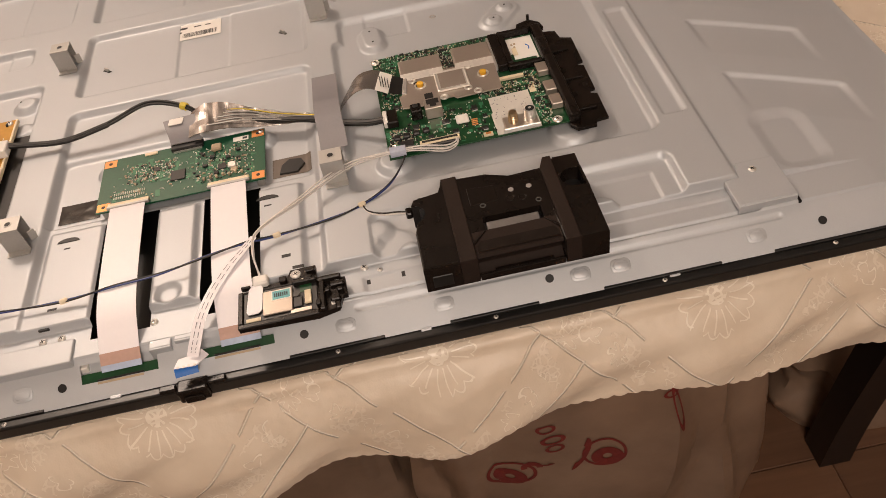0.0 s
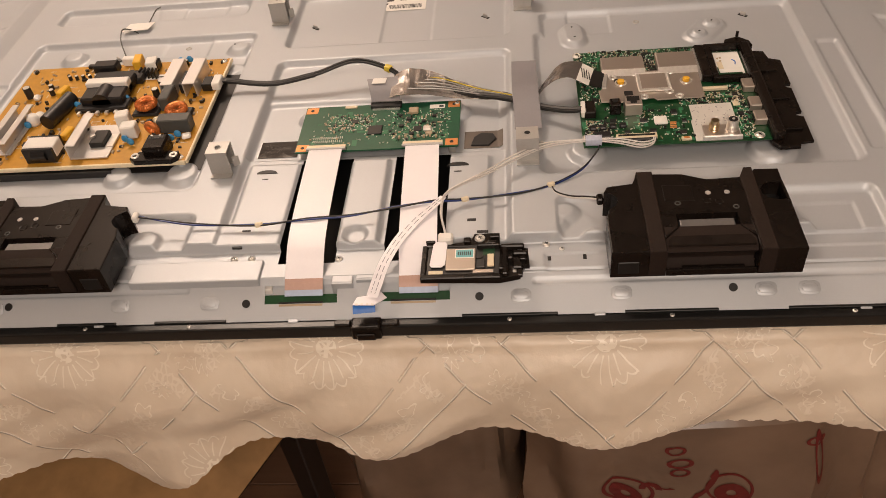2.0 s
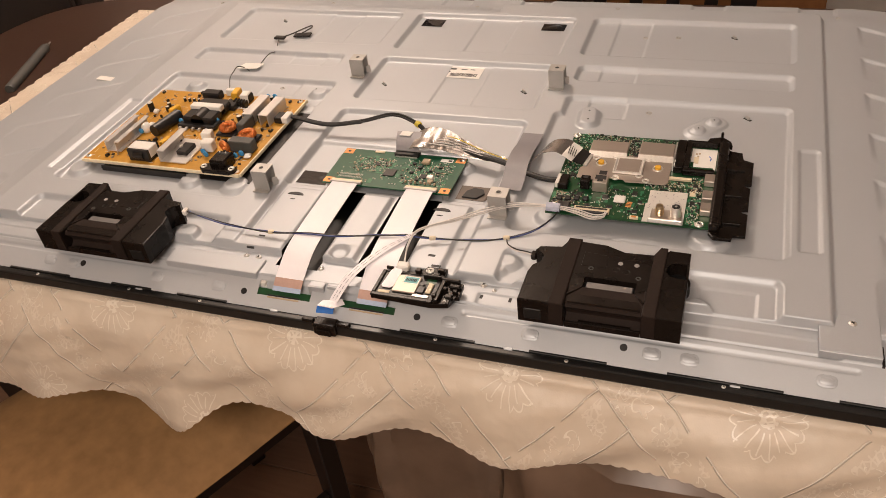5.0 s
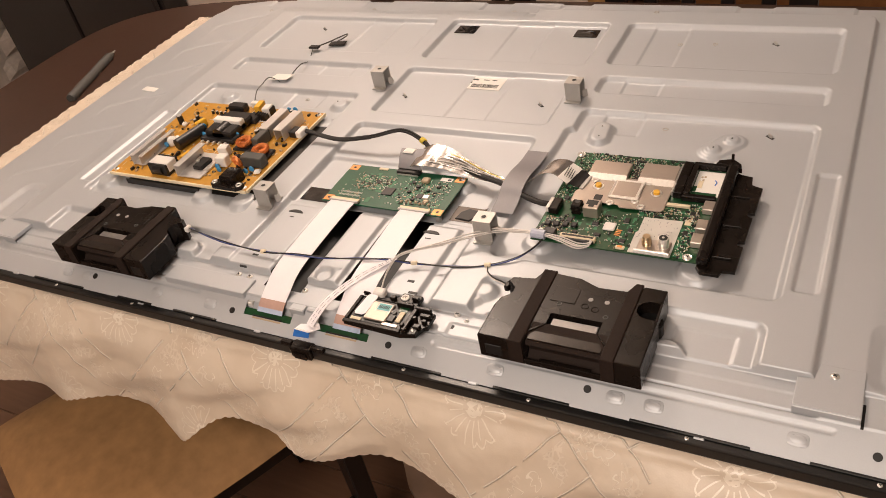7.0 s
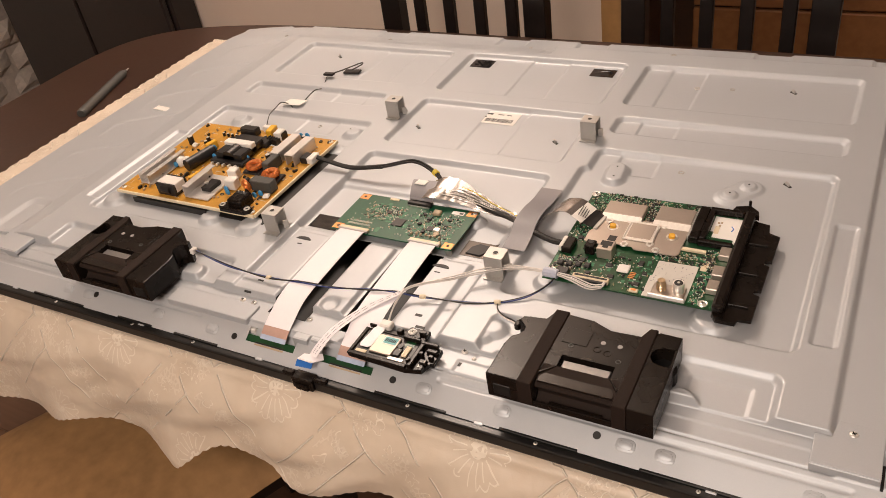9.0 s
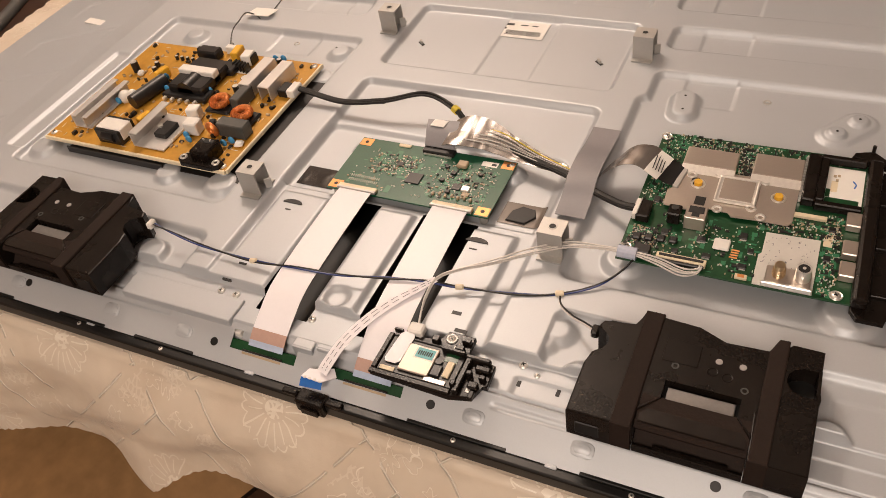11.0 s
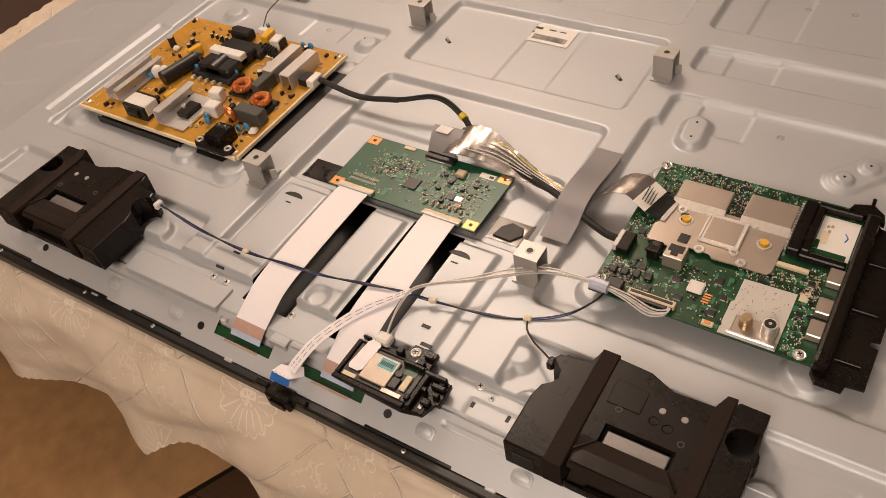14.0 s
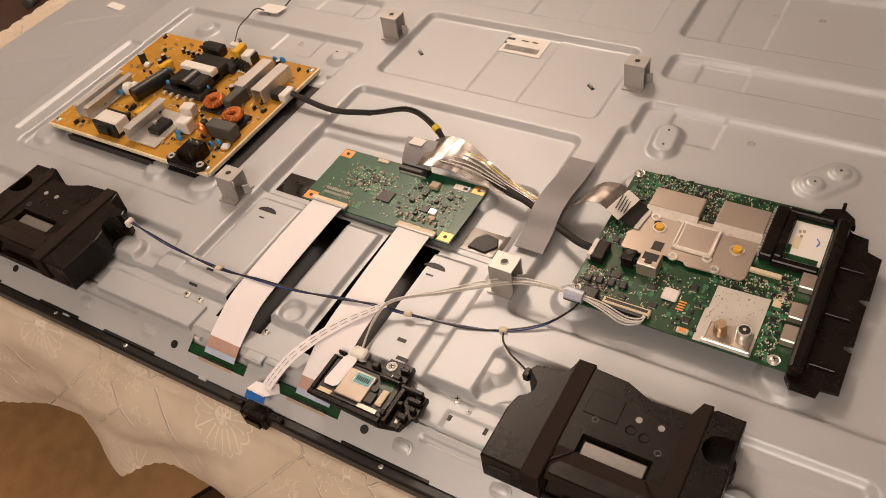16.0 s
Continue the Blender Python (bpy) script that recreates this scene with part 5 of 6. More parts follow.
def speaker(s, label):
    """One flat loudspeaker box; s mirrors it."""
    z0 = 0.7985
    sp = thing("speaker", (s * 0.288, -0.262, z0), label, "speaker", "flat speakers on the chassis")

    def pr(name, outline, za, zb, m, bevel=0.0, parent=sp, lab=""):
        pts = [(s * x, y) for x, y in outline]
        return part(name, prism(B(), pts if s > 0 else pts[::-1], za, zb, bevel), m, parent, lab)

    notch = [(0.3525 + 0.0125 * math.cos(a), -0.2425 + 0.0125 * math.sin(a)) for a in [math.radians(d) for d in (305, 270, 235, 200, 165, 130, 95, 60)]]
    notch2 = [(0.2130 + 0.0125 * math.cos(a), -0.2475 + 0.0115 * math.sin(a)) for a in [math.radians(d) for d in (90, 60, 25, -10, -45, -80)]]
    # the middle of the front is cut back to the window; a sloping field and a hollow front close it
    XA, XB, YW, YF = 0.2565, 0.3275, -0.2665, -0.2825
    pr("body", [(0.2125, -0.3110), (XA, -0.3110), (XA, YW), (XB, YW), (XB, -0.3110), (0.3630, -0.3110), (0.3630, -0.2560)] + notch + [(0.3620, -0.2300), (0.3620, -0.2135), (0.3420, -0.2130), (0.3330, -0.2245), (0.3000, -0.2260), (0.2810, -0.2160), (0.2420, -0.2135), (0.2390, -0.2280), (0.2160, -0.2295)] + notch2 + [(0.2125, -0.2700)], z0 + 0.001, 0.8270, M_BLACK, 0.0012)
    for x0, x1 in ((XA + 0.0002, 0.2685), (0.3175, XB - 0.0002)):
        pr("window_cheek", [(x0, YF), (x1, YF), (x1, YW + 0.0002), (x0, YW + 0.0002)], z0 + 0.001, 0.8269, M_BLACK)
    pr("well_floor", [(0.2685, YF), (0.3175, YF), (0.3175, YW), (0.2685, YW)], z0 + 0.001, 0.8185, M_VOID)
    pr("magnet_plate", [(0.2710, YF + 0.0010), (0.3150, YF + 0.0010), (0.3150, YW - 0.0035), (0.2710, YW - 0.0035)], 0.8185, 0.8232, M_MAGNET, 0.0008, lab="bright steel magnet plate")
    # sloping field, hollow front and bottom lip, drawn in profile
    profile = [(YF, 0.8268), (-0.2985, 0.8252), (-0.3045, 0.8228), (-0.3060, 0.8205), (-0.3035, 0.8165), (-0.2995, 0.8120), (-0.2990, 0.8080), (-0.3030, 0.8035), (-0.3065, 0.8020), (-0.3070, 0.8005), (-0.3065, z0 + 0.0010), (YF, z0 + 0.0010)]
    bm = B()
    ends = []
    for x0, pinch in ((XA + 0.0003, 1), (XB - 0.0003, -1)):
        ends.append([bm.verts.new((s * x0, y, z)) for y, z in profile])
    bm.faces.new(ends[0]), bm.faces.new(ends[1][::-1])
    for i in range(len(profile)):
        k = (i + 1) % len(profile)
        bm.faces.new((ends[0][i], ends[0][k], ends[1][k], ends[1][i]))
    part("hollow_front", bm, M_BAND, sp, "hollow black front of the speaker", smooth=True)
    pr("shiny_field", [(0.2700, YF), (0.2585, -0.2975), (0.2585, -0.3030), (0.3255, -0.3030), (0.3255, -0.2975), (0.3160, YF)], 0.8225, 0.8258, M_GLOSS, lab="shiny black film on the sloping field")
    pr("front_skirt", [(XA + 0.0004, -0.3105), (XB - 0.0004, -0.3105), (XB - 0.0004, -0.3085), (XA + 0.0004, -0.3085)], z0 + 0.0005, 0.8055, M_BLACK, 0.0006)
    pr("front_bar", [(0.2700, -0.3090), (0.3180, -0.3090), (0.3180, -0.3068), (0.2700, -0.3068)], 0.8056, 0.8066, M_BLACK)
    for q in ([(XA, -0.2960), (0.2690, YF - 0.0007), (0.2690, YF + 0.0005), (XA, -0.2930)], [(XB, -0.2960), (XB, -0.2930), (0.3170, YF + 0.0005), (0.3170, YF - 0.0007)]):
        pr("field_edge", q, 0.8240, 0.8276, M_BLACK, 0.0005)
    pr("base_lip", [(0.2150, -0.3090), (XA, -0.3090), (XA, -0.2600), (XB, -0.2600), (XB, -0.3090), (0.3600, -0.3090), (0.3600, -0.2580), (0.3380, -0.2560), (0.3380, -0.2300), (0.2300, -0.2300), (0.2300, -0.2600), (0.2150, -0.2650)], z0, z0 + 0.0035, M_BLACK)
    pr("notch_floor", [(0.3525 + 0.0124 * math.cos(radians(a)), -0.2425 + 0.0124 * math.sin(radians(a))) for a in range(0, 360, 20)], z0 + 0.001, z0 + 0.014, M_VOID)
    pr("notch_wall", [(0.3608, -0.2560), (0.3630, -0.2560), (0.3621, -0.2300), (0.3600, -0.2300)], z0 + 0.001, 0.8262, M_BLACK)
    pr("band", [(0.2425, -0.3125), (0.2560, -0.3125), (0.2560, -0.2128), (0.2425, -0.2128)], z0 + 0.004, 0.8288, M_BAND, 0.0012, lab="matt rubbery strip")
    pr("band", [(0.3280, -0.3125), (0.3400, -0.3125), (0.3400, -0.2120), (0.3330, -0.2122), (0.3280, -0.2240)], z0 + 0.004, 0.8288, M_BAND, 0.0012, lab="matt rubbery strip")
    pr("thin_field", [(0.2620, -0.2520), (0.2860, -0.2520), (0.2860, -0.2330), (0.2620, -0.2310)], 0.8266, 0.8276, M_BLACK, 0.0004)
    for x, y in ((0.2960, -0.2520), (0.3060, -0.2540)):
        part("moulded_mark", torus(B(), (s * x, y, 0.8270), 0.0032, 0.0005, n=18, k=5), M_BLACK, sp, smooth=True)
    for x in (0.2985, 0.3140):
        part("rivet", rod(B(), (s * x, -0.2425, 0.8265), (s * x, -0.2425, 0.8276), 0.0025, 0.0023, 16), M_RIVET, sp, "pale round rivet", smooth=True)
    for x, y in ((0.2720, -0.2545), (0.3180, -0.2610)):
        part("plug_mark", torus(B(), (s * x, y, 0.8271), 0.0021, 0.0006, n=16, k=6), M_GREYPEN, sp, smooth=True)
    for x0, x1 in ((0.2185, 0.2350),):
        part("port", box(B(), min(s * x0, s * x1), max(s * x0, s * x1), -0.3118, -0.3105, 0.8035, 0.8165, 0.0012), M_VOID, sp)
    for x in (0.2240, 0.3560):
        part("rubber_grommet", rod(B(), (s * x, -0.2640, z0 - 0.001), (s * x, -0.2640, z0 + 0.004), 0.006), M_BLACK, sp)
    if s > 0:
        part("cable_comb", box(B(), 0.2200, 0.2330, -0.2300, -0.2265, 0.8180, 0.8255, 0.0008), M_BLACK, sp)
    part("cable_plug", box(B(), min(s * 0.2075, s * 0.2130), max(s * 0.2075, s * 0.2130), -0.2380, -0.2290, 0.8130, 0.8200, 0.0012), M_WHITE if s < 0 else M_BLACK, sp)
    return sp


speaker(1, "matt black plastic speaker box with two raised bands")
speaker(-1, "matt black plastic speaker box with white cable plug")

# ---- receiver module ----
ir = thing("receiver_module", (0.100, -0.291, 0.797), "black clip frame holding a small tin-shielded receiver board", "module")
part("frame", prism(B(), [(0.0570, -0.3095), (0.1230, -0.3120), (0.1400, -0.3080), (0.1440, -0.2960), (0.1480, -0.2960), (0.1470, -0.2760), (0.1360, -0.2745), (0.1230, -0.2750), (0.1230, -0.2560), (0.1010, -0.2560), (0.0990, -0.2650), (0.0900, -0.2680), (0.0600, -0.2700)], 0.7975, 0.8025, 0.0008), M_BLACK, ir)
part("rim", box(B(), 0.0572, 0.1240, -0.3118, -0.3070, 0.8026, 0.8052, 0.0008), M_BLACK, ir)
part("rim", box(B(), 0.0572, 0.0615, -0.3069, -0.2720, 0.8026, 0.8052, 0.0008), M_BLACK, ir)
part("rim", box(B(), 0.0616, 0.1239, -0.2742, -0.2722, 0.8026, 0.8048, 0.0006), M_BLACK, ir)
wb = part("receiver_board", box(B(), 0.0622, 0.1230, -0.3060, -0.2745, 0.8026, 0.8038), M_CHIP, ir)
tin = part("tin_can", box(B(), 0.0780, 0.1030, -0.3030, -0.2780, 0.8039, 0.8062, 0.0006), surface("brownish_tin", (0.40, 0.34, 0.285), 0.40, 0.6, 0.05, 600, 25, 0.05), wb, "tin shield with a teal sticker")
part("sticker_edge", box(B(), 0.0857, 0.1018, -0.2898, -0.2792, 0.8061, 0.8063), M_PAPER, tin)
st = part("sticker", box(B(), 0.0865, 0.1010, -0.2890, -0.2800, 0.8062, 0.8064), surface("teal_sticker", (0.16, 0.45, 0.48), 0.5), tin)
for i in range(7):
    part("code_bar", box(B(), 0.0880 + i * 0.0017, 0.0890 + i * 0.0017, -0.2865, -0.2825, 0.8064, 0.8066), M_INK, st)
part("gold_strip", box(B(), 0.0640, 0.0760, -0.3060, -0.3025, 0.8039, 0.8046), M_CREAM, wb)
part("gold_strip", box(B(), 0.1010, 0.1180, -0.3062, -0.3026, 0.8039, 0.8050), M_SHIELD, wb)
part("green_corner", box(B(), 0.1090, 0.1190, -0.2850, -0.2770, 0.8038, 0.8042), M_GREEN2, wb)
part("dark_chip", box(B(), 0.1035, 0.1110, -0.3005, -0.2905, 0.8039, 0.8058, 0.0005), M_CHIP, wb)
part("socket", box(B(), 0.1130, 0.1185, -0.2990, -0.2850, 0.8039, 0.8060, 0.0004), M_CREAM, wb)
part("sensor", rod(B(), (0.1060, -0.2870, 0.8039), (0.1060, -0.2870, 0.8056), 0.0030), M_CHIP, wb)
part("clip_arm", box(B(), 0.1250, 0.1300, -0.3100, -0.2780, 0.8026, 0.8075, 0.001), M_BLACK, ir)
part("clip_arm", box(B(), 0.1340, 0.1460, -0.2860, -0.2810, 0.8026, 0.8060, 0.001), M_BLACK, ir)
part("clip_arm", box(B(), 0.1340, 0.1420, -0.3020, -0.2960, 0.8026, 0.8060, 0.001), M_BLACK, ir)
part("clip_bridge", box(B(), 0.1240, 0.1440, -0.2790, -0.2750, 0.8026, 0.8080, 0.001), M_BLACK, ir)
for x0, x1, y0, y1, h in ((0.1040, 0.1235, -0.2775, -0.2745, 0.0068), (0.1130, 0.1200, -0.2735, -0.2690, 0.0050), (0.1150, 0.1225, -0.2650, -0.2610, 0.0045), (0.0925, 0.0985, -0.2715, -0.2660, 0.0060), (0.1225, 0.1265, -0.3060, -0.3010, 0.0075), (0.1300, 0.1345, -0.2930, -0.2890, 0.0065), (0.1400, 0.1450, -0.2930, -0.2890, 0.0045), (0.1380, 0.1420, -0.3110, -0.3040, 0.0040), (0.0600, 0.0680, -0.2705, -0.2680, 0.0055)):
    part("moulded_clip", box(B(), x0, x1, y0, y1, 0.8020, 0.8020 + h, 0.0007), M_BLACK, ir)
for x, y, w, d in ((0.1180, -0.2620, 0.0040, 0.0030), (0.1130, -0.2700, 0.0050, 0.0025), (0.1400, -0.2785, 0.0040, 0.0024), (0.1355, -0.3020, 0.0030, 0.0060)):
    part("gap", box(B(), x - w / 2, x + w / 2, y - d / 2, y + d / 2, 0.8020, 0.8030), M_STEEL, ir)
torus(bm := B(), (0.1060, -0.2630, 0.8028), 0.0038, 0.0010, n=18, k=6)
part("washer", bm, M_STEEL, ir, smooth=True)
screw(0.1060, -0.2630, 0.8028, ir, 0.0034)
part("tape_cover", prism(B(), [(0.0660, -0.2990), (0.0745, -0.2990), (0.0775, -0.2960), (0.0785, -0.2720), (0.0770, -0.2690), (0.0690, -0.2685), (0.0665, -0.2720), (0.0645, -0.2960)], 0.8048, 0.8056), M_FFC, ir, "white tape over the cable end")
part("cable_plug", box(B(), 0.0700, 0.0830, -0.2690, -0.2590, 0.8005, 0.8085, 0.0015), M_WHITE, ir, "white cable plug", )

# button unit at the front edge
btn = thing("button_unit", (0.010, -0.334, 0.755), "small black plastic button unit clipped to the front rail", "button")
part("housing", box(B(), -0.0040, 0.0220, -0.3375, -0.3235, 0.7590, 0.7735, 0.002, 2), M_BLACK, btn)
part("lever", box(B(), 0.0010, 0.0170, -0.3392, -0.3372, 0.7600, 0.7680, 0.0008), M_BLACK, btn)
part("side_arm", box(B(), -0.0180, -0.0041, -0.3330, -0.3270, 0.7700, 0.7745, 0.001), M_BLACK, btn)
part("side_arm", box(B(), 0.0221, 0.0370, -0.3330, -0.3270, 0.7700, 0.7745, 0.001), M_BLACK, btn)

# ---- ribbons, cables and tapes ----
for x0, x1, lab in ((-0.050, -0.0465, "white flat ribbon cable from timing board to front strip"), (0.047, 0.0535, "white flat ribbon cable passing beside the receiver module")):
    rib = thing("ribbon_cable", ((x0 + x1) / 2, -0.22, 0.79), lab, "ribbon cable", "white ribbon cables")
    h = Vector((0.0168, 0, 0))
    xs = lambda t: x0 + (x1 - x0) * t
    pts = [(xs(0), -0.1290, 0.8068), (xs(0.1), -0.1420, 0.8080), (xs(0.3), -0.1750, 0.8085), (xs(0.5), -0.2100, 0.8085), (xs(0.7), -0.2450, 0.8075), (xs(0.82), -0.2650, 0.8045), (xs(0.90), -0.2790, 0.7990), (xs(0.94), -0.2880, 0.7951), (xs(0.97), -0.2945, 0.7919)]
    part("flat_cable", band(B(), pts, [h] * len(pts)), M_FFC, rib, smooth=True)
    pts = [(xs(0.97), -0.2945, 0.7920), (xs(0.985), -0.2970, 0.7906), (xs(1), -0.3000, 0.7888), (xs(1), -0.3045, 0.7852)]
    part("copper_end", band(B(), pts, [h] * len(pts)), M_FFCEND, rib, "copper-coloured ribbon end", smooth=True)
    part("blue_stiffener", band(B(), [(xs(1), -0.3030, 0.7868), (xs(1), -0.3050, 0.7850), (xs(1), -0.3070, 0.7834)], [h] * 3), surface("pale_blue_film", (0.42, 0.50, 0.66), 0.4), rib)

blackc = thing("power_cable", (0.0, -0.03, 0.80), "black sleeved power cable running from power board to main board", "cable")
route = [(-0.184, -0.007, 0.8160), (-0.130, -0.010, 0.8100), (-0.080, -0.006, 0.8160), (-0.036, 0.004, 0.8240), (0.002, -0.010, 0.8215), (0.030, -0.028, 0.8130), (0.085, -0.048, 0.8095), (0.130, -0.064, 0.8110), (0.165, -0.080, 0.8095), (0.190, -0.093, 0.8130), (0.2050, -0.098, 0.8165)]
for k, (dy, dz) in enumerate(((0.0, 0.0), (0.0026, 0.0006), (-0.0022, 0.0012), (0.0006, 0.0026))):
    part("wire", wire(B(), [(x, y + dy, z + dz) for x, y, z in route], 0.0014), M_WIREK, blackc, smooth=True)
part("sleeve", wire(B(), [(x, y + 0.0002, z + 0.0008) for x, y, z in route[:3]], 0.0031), M_WIREK, blackc, smooth=True)
part("sleeve", wire(B(), [(x, y + 0.0002, z + 0.0008) for x, y, z in route[5:]], 0.0033), M_WIREK, blackc, smooth=True)
part("yellow_tie", wire(B(), [(0.0005, -0.009, 0.8225), (0.0035, -0.0105, 0.8222), (0.0060, -0.0120, 0.8215)], 0.0042), M_WIREY, blackc, "yellow tape tie", smooth=True)

spk = thing("speaker_cable", (0.0, -0.22, 0.80), "thin blue and black speaker wires across the ribbons", "cable")
route = [(-0.209, -0.2325, 0.8165), (-0.185, -0.2345, 0.8120), (-0.150, -0.2370, 0.8075), (-0.095, -0.2390, 0.8065), (-0.050, -0.2375, 0.8100), (-0.010, -0.2330, 0.8085), (0.030, -0.2265, 0.8105), (0.065, -0.2195, 0.8100), (0.092, -0.2145, 0.8060), (0.140, -0.2055, 0.8035), (0.170, -0.1960, 0.8035), (0.196, -0.1810, 0.8060), (0.212, -0.1630, 0.8110), (0.2200, -0.1490, 0.8180)]
for k, m in ((0, M_WIREB), (1, M_WIREK)):
    pts = [(x + 0.0006 * math.sin(i * 2.3 + 3 * k), y + 0.0011 * math.cos(i * 2.1 + 3.1 * k), z + 0.0005 * k) for i, (x, y, z) in enumerate(route)]
    part("wire", wire(B(), pts, 0.00085, 6, 10), m, spk, smooth=True)
for x, y, z in ((-0.095, -0.239, 0.8065), (0.092, -0.2145, 0.8063), (0.170, -0.196, 0.8040)):
    part("tape_tie", box(B(), x - 0.0035, x + 0.0035, y - 0.0022, y + 0.0022, z - 0.0018, z + 0.0026, 0.001, turn=about(x, y, 15)), M_CREAM, spk)
route = [(0.170, -0.1965, 0.8035), (0.1740, -0.2060, 0.8025), (0.1860, -0.2170, 0.8060), (0.2000, -0.2270, 0.8130), (0.2085, -0.2330, 0.8165)]
for k, m in ((0, M_WIREW), (1, M_WIREK)):
    part("wire", wire(B(), [(x, y + 0.0014 * k, z + 0.0006 * k) for x, y, z in route], 0.0008, 6), m, spk, smooth=True)

har = thing("white_harness", (0.13, -0.18, 0.80), "bundle of white wires looping from receiver module to main board", "cable")
route = [(0.0765, -0.2600, 0.8060), (0.0735, -0.2480, 0.8075), (0.0715, -0.2330, 0.8100), (0.0745, -0.2160, 0.8135), (0.0900, -0.2030, 0.8150), (0.1120, -0.1885, 0.8150), (0.1380, -0.1690, 0.8155), (0.1640, -0.1545, 0.8165), (0.1900, -0.1510, 0.8175), (0.2150, -0.1505, 0.8175), (0.2350, -0.1530, 0.8170), (0.2550, -0.1575, 0.8150), (0.2660, -0.1540, 0.8150), (0.2680, -0.1490, 0.8160)]
for k in range(5):
    pts = [(x + 0.0008 * math.sin(i + k), y + (k - 2) * 0.0015 * (0.7 + 0.4 * math.sin(i * 1.3)), z + 0.0007 * ((k * 2) % 3)) for i, (x, y, z) in enumerate(route)]
    part("wire", wire(B(), pts, 0.0007, 6), M_WIREW if k != 2 else M_STEEL, har, smooth=True)
clear = part("clear_tape", wire(B(), [(0.2040, -0.1505, 0.8180), (0.2110, -0.1505, 0.8180), (0.2190, -0.1508, 0.8180)], 0.0052, 10), surface("pale_blue_tape", (0.50, 0.54, 0.66), 0.18, 0.1), har, "shiny clear tape", smooth=True)

wf = thing("printed_flat_cable", (0.04, -0.27, 0.79), "narrow white flat cable with dashed print and blue end", "ribbon cable")
pts = [(0.0730, -0.2170, 0.8125), (0.0640, -0.2270, 0.8110), (0.0490, -0.2450, 0.8095), (0.0350, -0.2660, 0.8060), (0.0250, -0.2900, 0.8030), (0.0190, -0.3080, 0.7960), (0.0155, -0.3160, 0.7900)]
hw = [(0.0028, -0.0028, 0.001), (0.0032, -0.0032, 0.001), (0.0036, -0.0034, 0), (0.0041, -0.0028, 0), (0.0046, -0.0020, 0), (0.0050, -0.0018, 0), (0.0050, -0.0018, 0)]
part("flat_cable", band(B(), pts, hw), M_FFC, wf, smooth=True)
bm = B()
path, side = smooth_path(pts, 8), smooth_path(hw, 8)
for i in range(2, len(path) - 3):
    if i % 3 != 2:
        for f in (-0.35, 0.35):
            a, b = path[i] + side[i] * f, path[i + 1] + side[i + 1] * f
            q = (b - a).cross(Vector((0, 0, 1))).normalized() * 0.0003
            lift = Vector((0, 0, 0.0008))
            bm.faces.new([bm.verts.new(p + lift) for p in (a - q, b - q, b + q, a + q)])
bmesh.ops.solidify(bm, geom=bm.faces[:], thickness=0.0002)
part("dashed_print", bm, surface("grey_print", (0.20, 0.20, 0.24), 0.6), wf)
part("folded_end", prism(B(), [(-0.0010, -0.3225), (0.0170, -0.3235), (0.0275, -0.3150), (0.0215, -0.3080), (0.0130, -0.3120), (0.0020, -0.3140)], 0.7868, 0.7876), M_FFC, wf)
part("blue_end", band(B(), [(0.0085, -0.3210, 0.7868), (0.0087, -0.3245, 0.7850), (0.0088, -0.3275, 0.7822)], [(0.0095, 0.0008, 0)] * 3), M_BLUETAB, wf, "bright blue stiffened end")
for i in range(4):
    part("contact", box(B(), 0.0015 + 0.0045 * i, 0.0035 + 0.0045 * i, -0.3235, -0.3215, 0.7873, 0.7882), M_PAPER, wf)

foil = thing("foil_cable", (0.06, -0.04, 0.80), "foil-wrapped flat picture cable folded beside the timing board", "cable")
part("riser", band(B(), [(0.004, -0.0560, 0.8105), (0.0030, -0.0500, 0.8160), (0.0010, -0.0400, 0.8205), (-0.0010, -0.0290, 0.8220)], [(0.0155, 0, 0), (0.0155, 0.0005, 0), (0.0160, 0.001, 0), (0.0165, 0.0015, 0)]), M_TAPE, foil, smooth=True)
part("paper_tag", prism(B(), [(-0.0115, -0.0400), (0.0030, -0.0400), (0.0040, -0.0300), (-0.0105, -0.0300)], 0.8222, 0.8228), M_PAPER, foil, "white paper tag")
bm = band(B(), [(0.0100, -0.0420, 0.8190), (0.0250, -0.0390, 0.8220), (0.0450, -0.0370, 0.8190), (0.0700, -0.0420, 0.8140), (0.1000, -0.0500, 0.8105), (0.1350, -0.0600, 0.8100)], [(0.001, 0.0185, 0.002), (0.001, 0.0200, 0.003), (0.001, 0.0170, 0.004), (0.001, 0.0120, 0.004), (0.001, 0.0080, 0.002), (0.001, 0.0065, 0.0)], 0.0006, 12)
for v in bm.verts:
    v.co.z += 0.0012 * noise.noise(Vector((v.co.x * 28, v.co.y * 150, 2))) + 0.0005 * noise.noise(v.co * 160)
part("foil_wrap", bm, M_FOIL, foil, "crumpled silver foil", smooth=False)
for k in range(6):
    pts = [(0.028, -0.0250 - 0.005 * k, 0.8200 + 0.001 * (k % 2)), (0.060, -0.0270 - 0.0040 * k, 0.8180 + 0.0015 * math.sin(k)), (0.100, -0.0420 - 0.0026 * k, 0.8130), (0.136, -0.0540 - 0.0022 * k, 0.8100)]
    part("wire", wire(B(), pts, 0.0006, 6), M_WIREY if k == 1 else M_STEEL, foil, smooth=True)
bm = band(B(), [(0.1620, -0.0580, 0.8100), (0.1720, -0.0500, 0.8190), (0.1840, -0.0440, 0.8270), (0.1960, -0.0420, 0.8285), (0.2060, -0.0440, 0.8260)], [(0.002, 0.0090, 0), (0.003, 0.0120, 0), (0.003, 0.0145, 0), (0.004, 0.0150, 0), (0.004, 0.0150, 0)], 0.0005, 12)
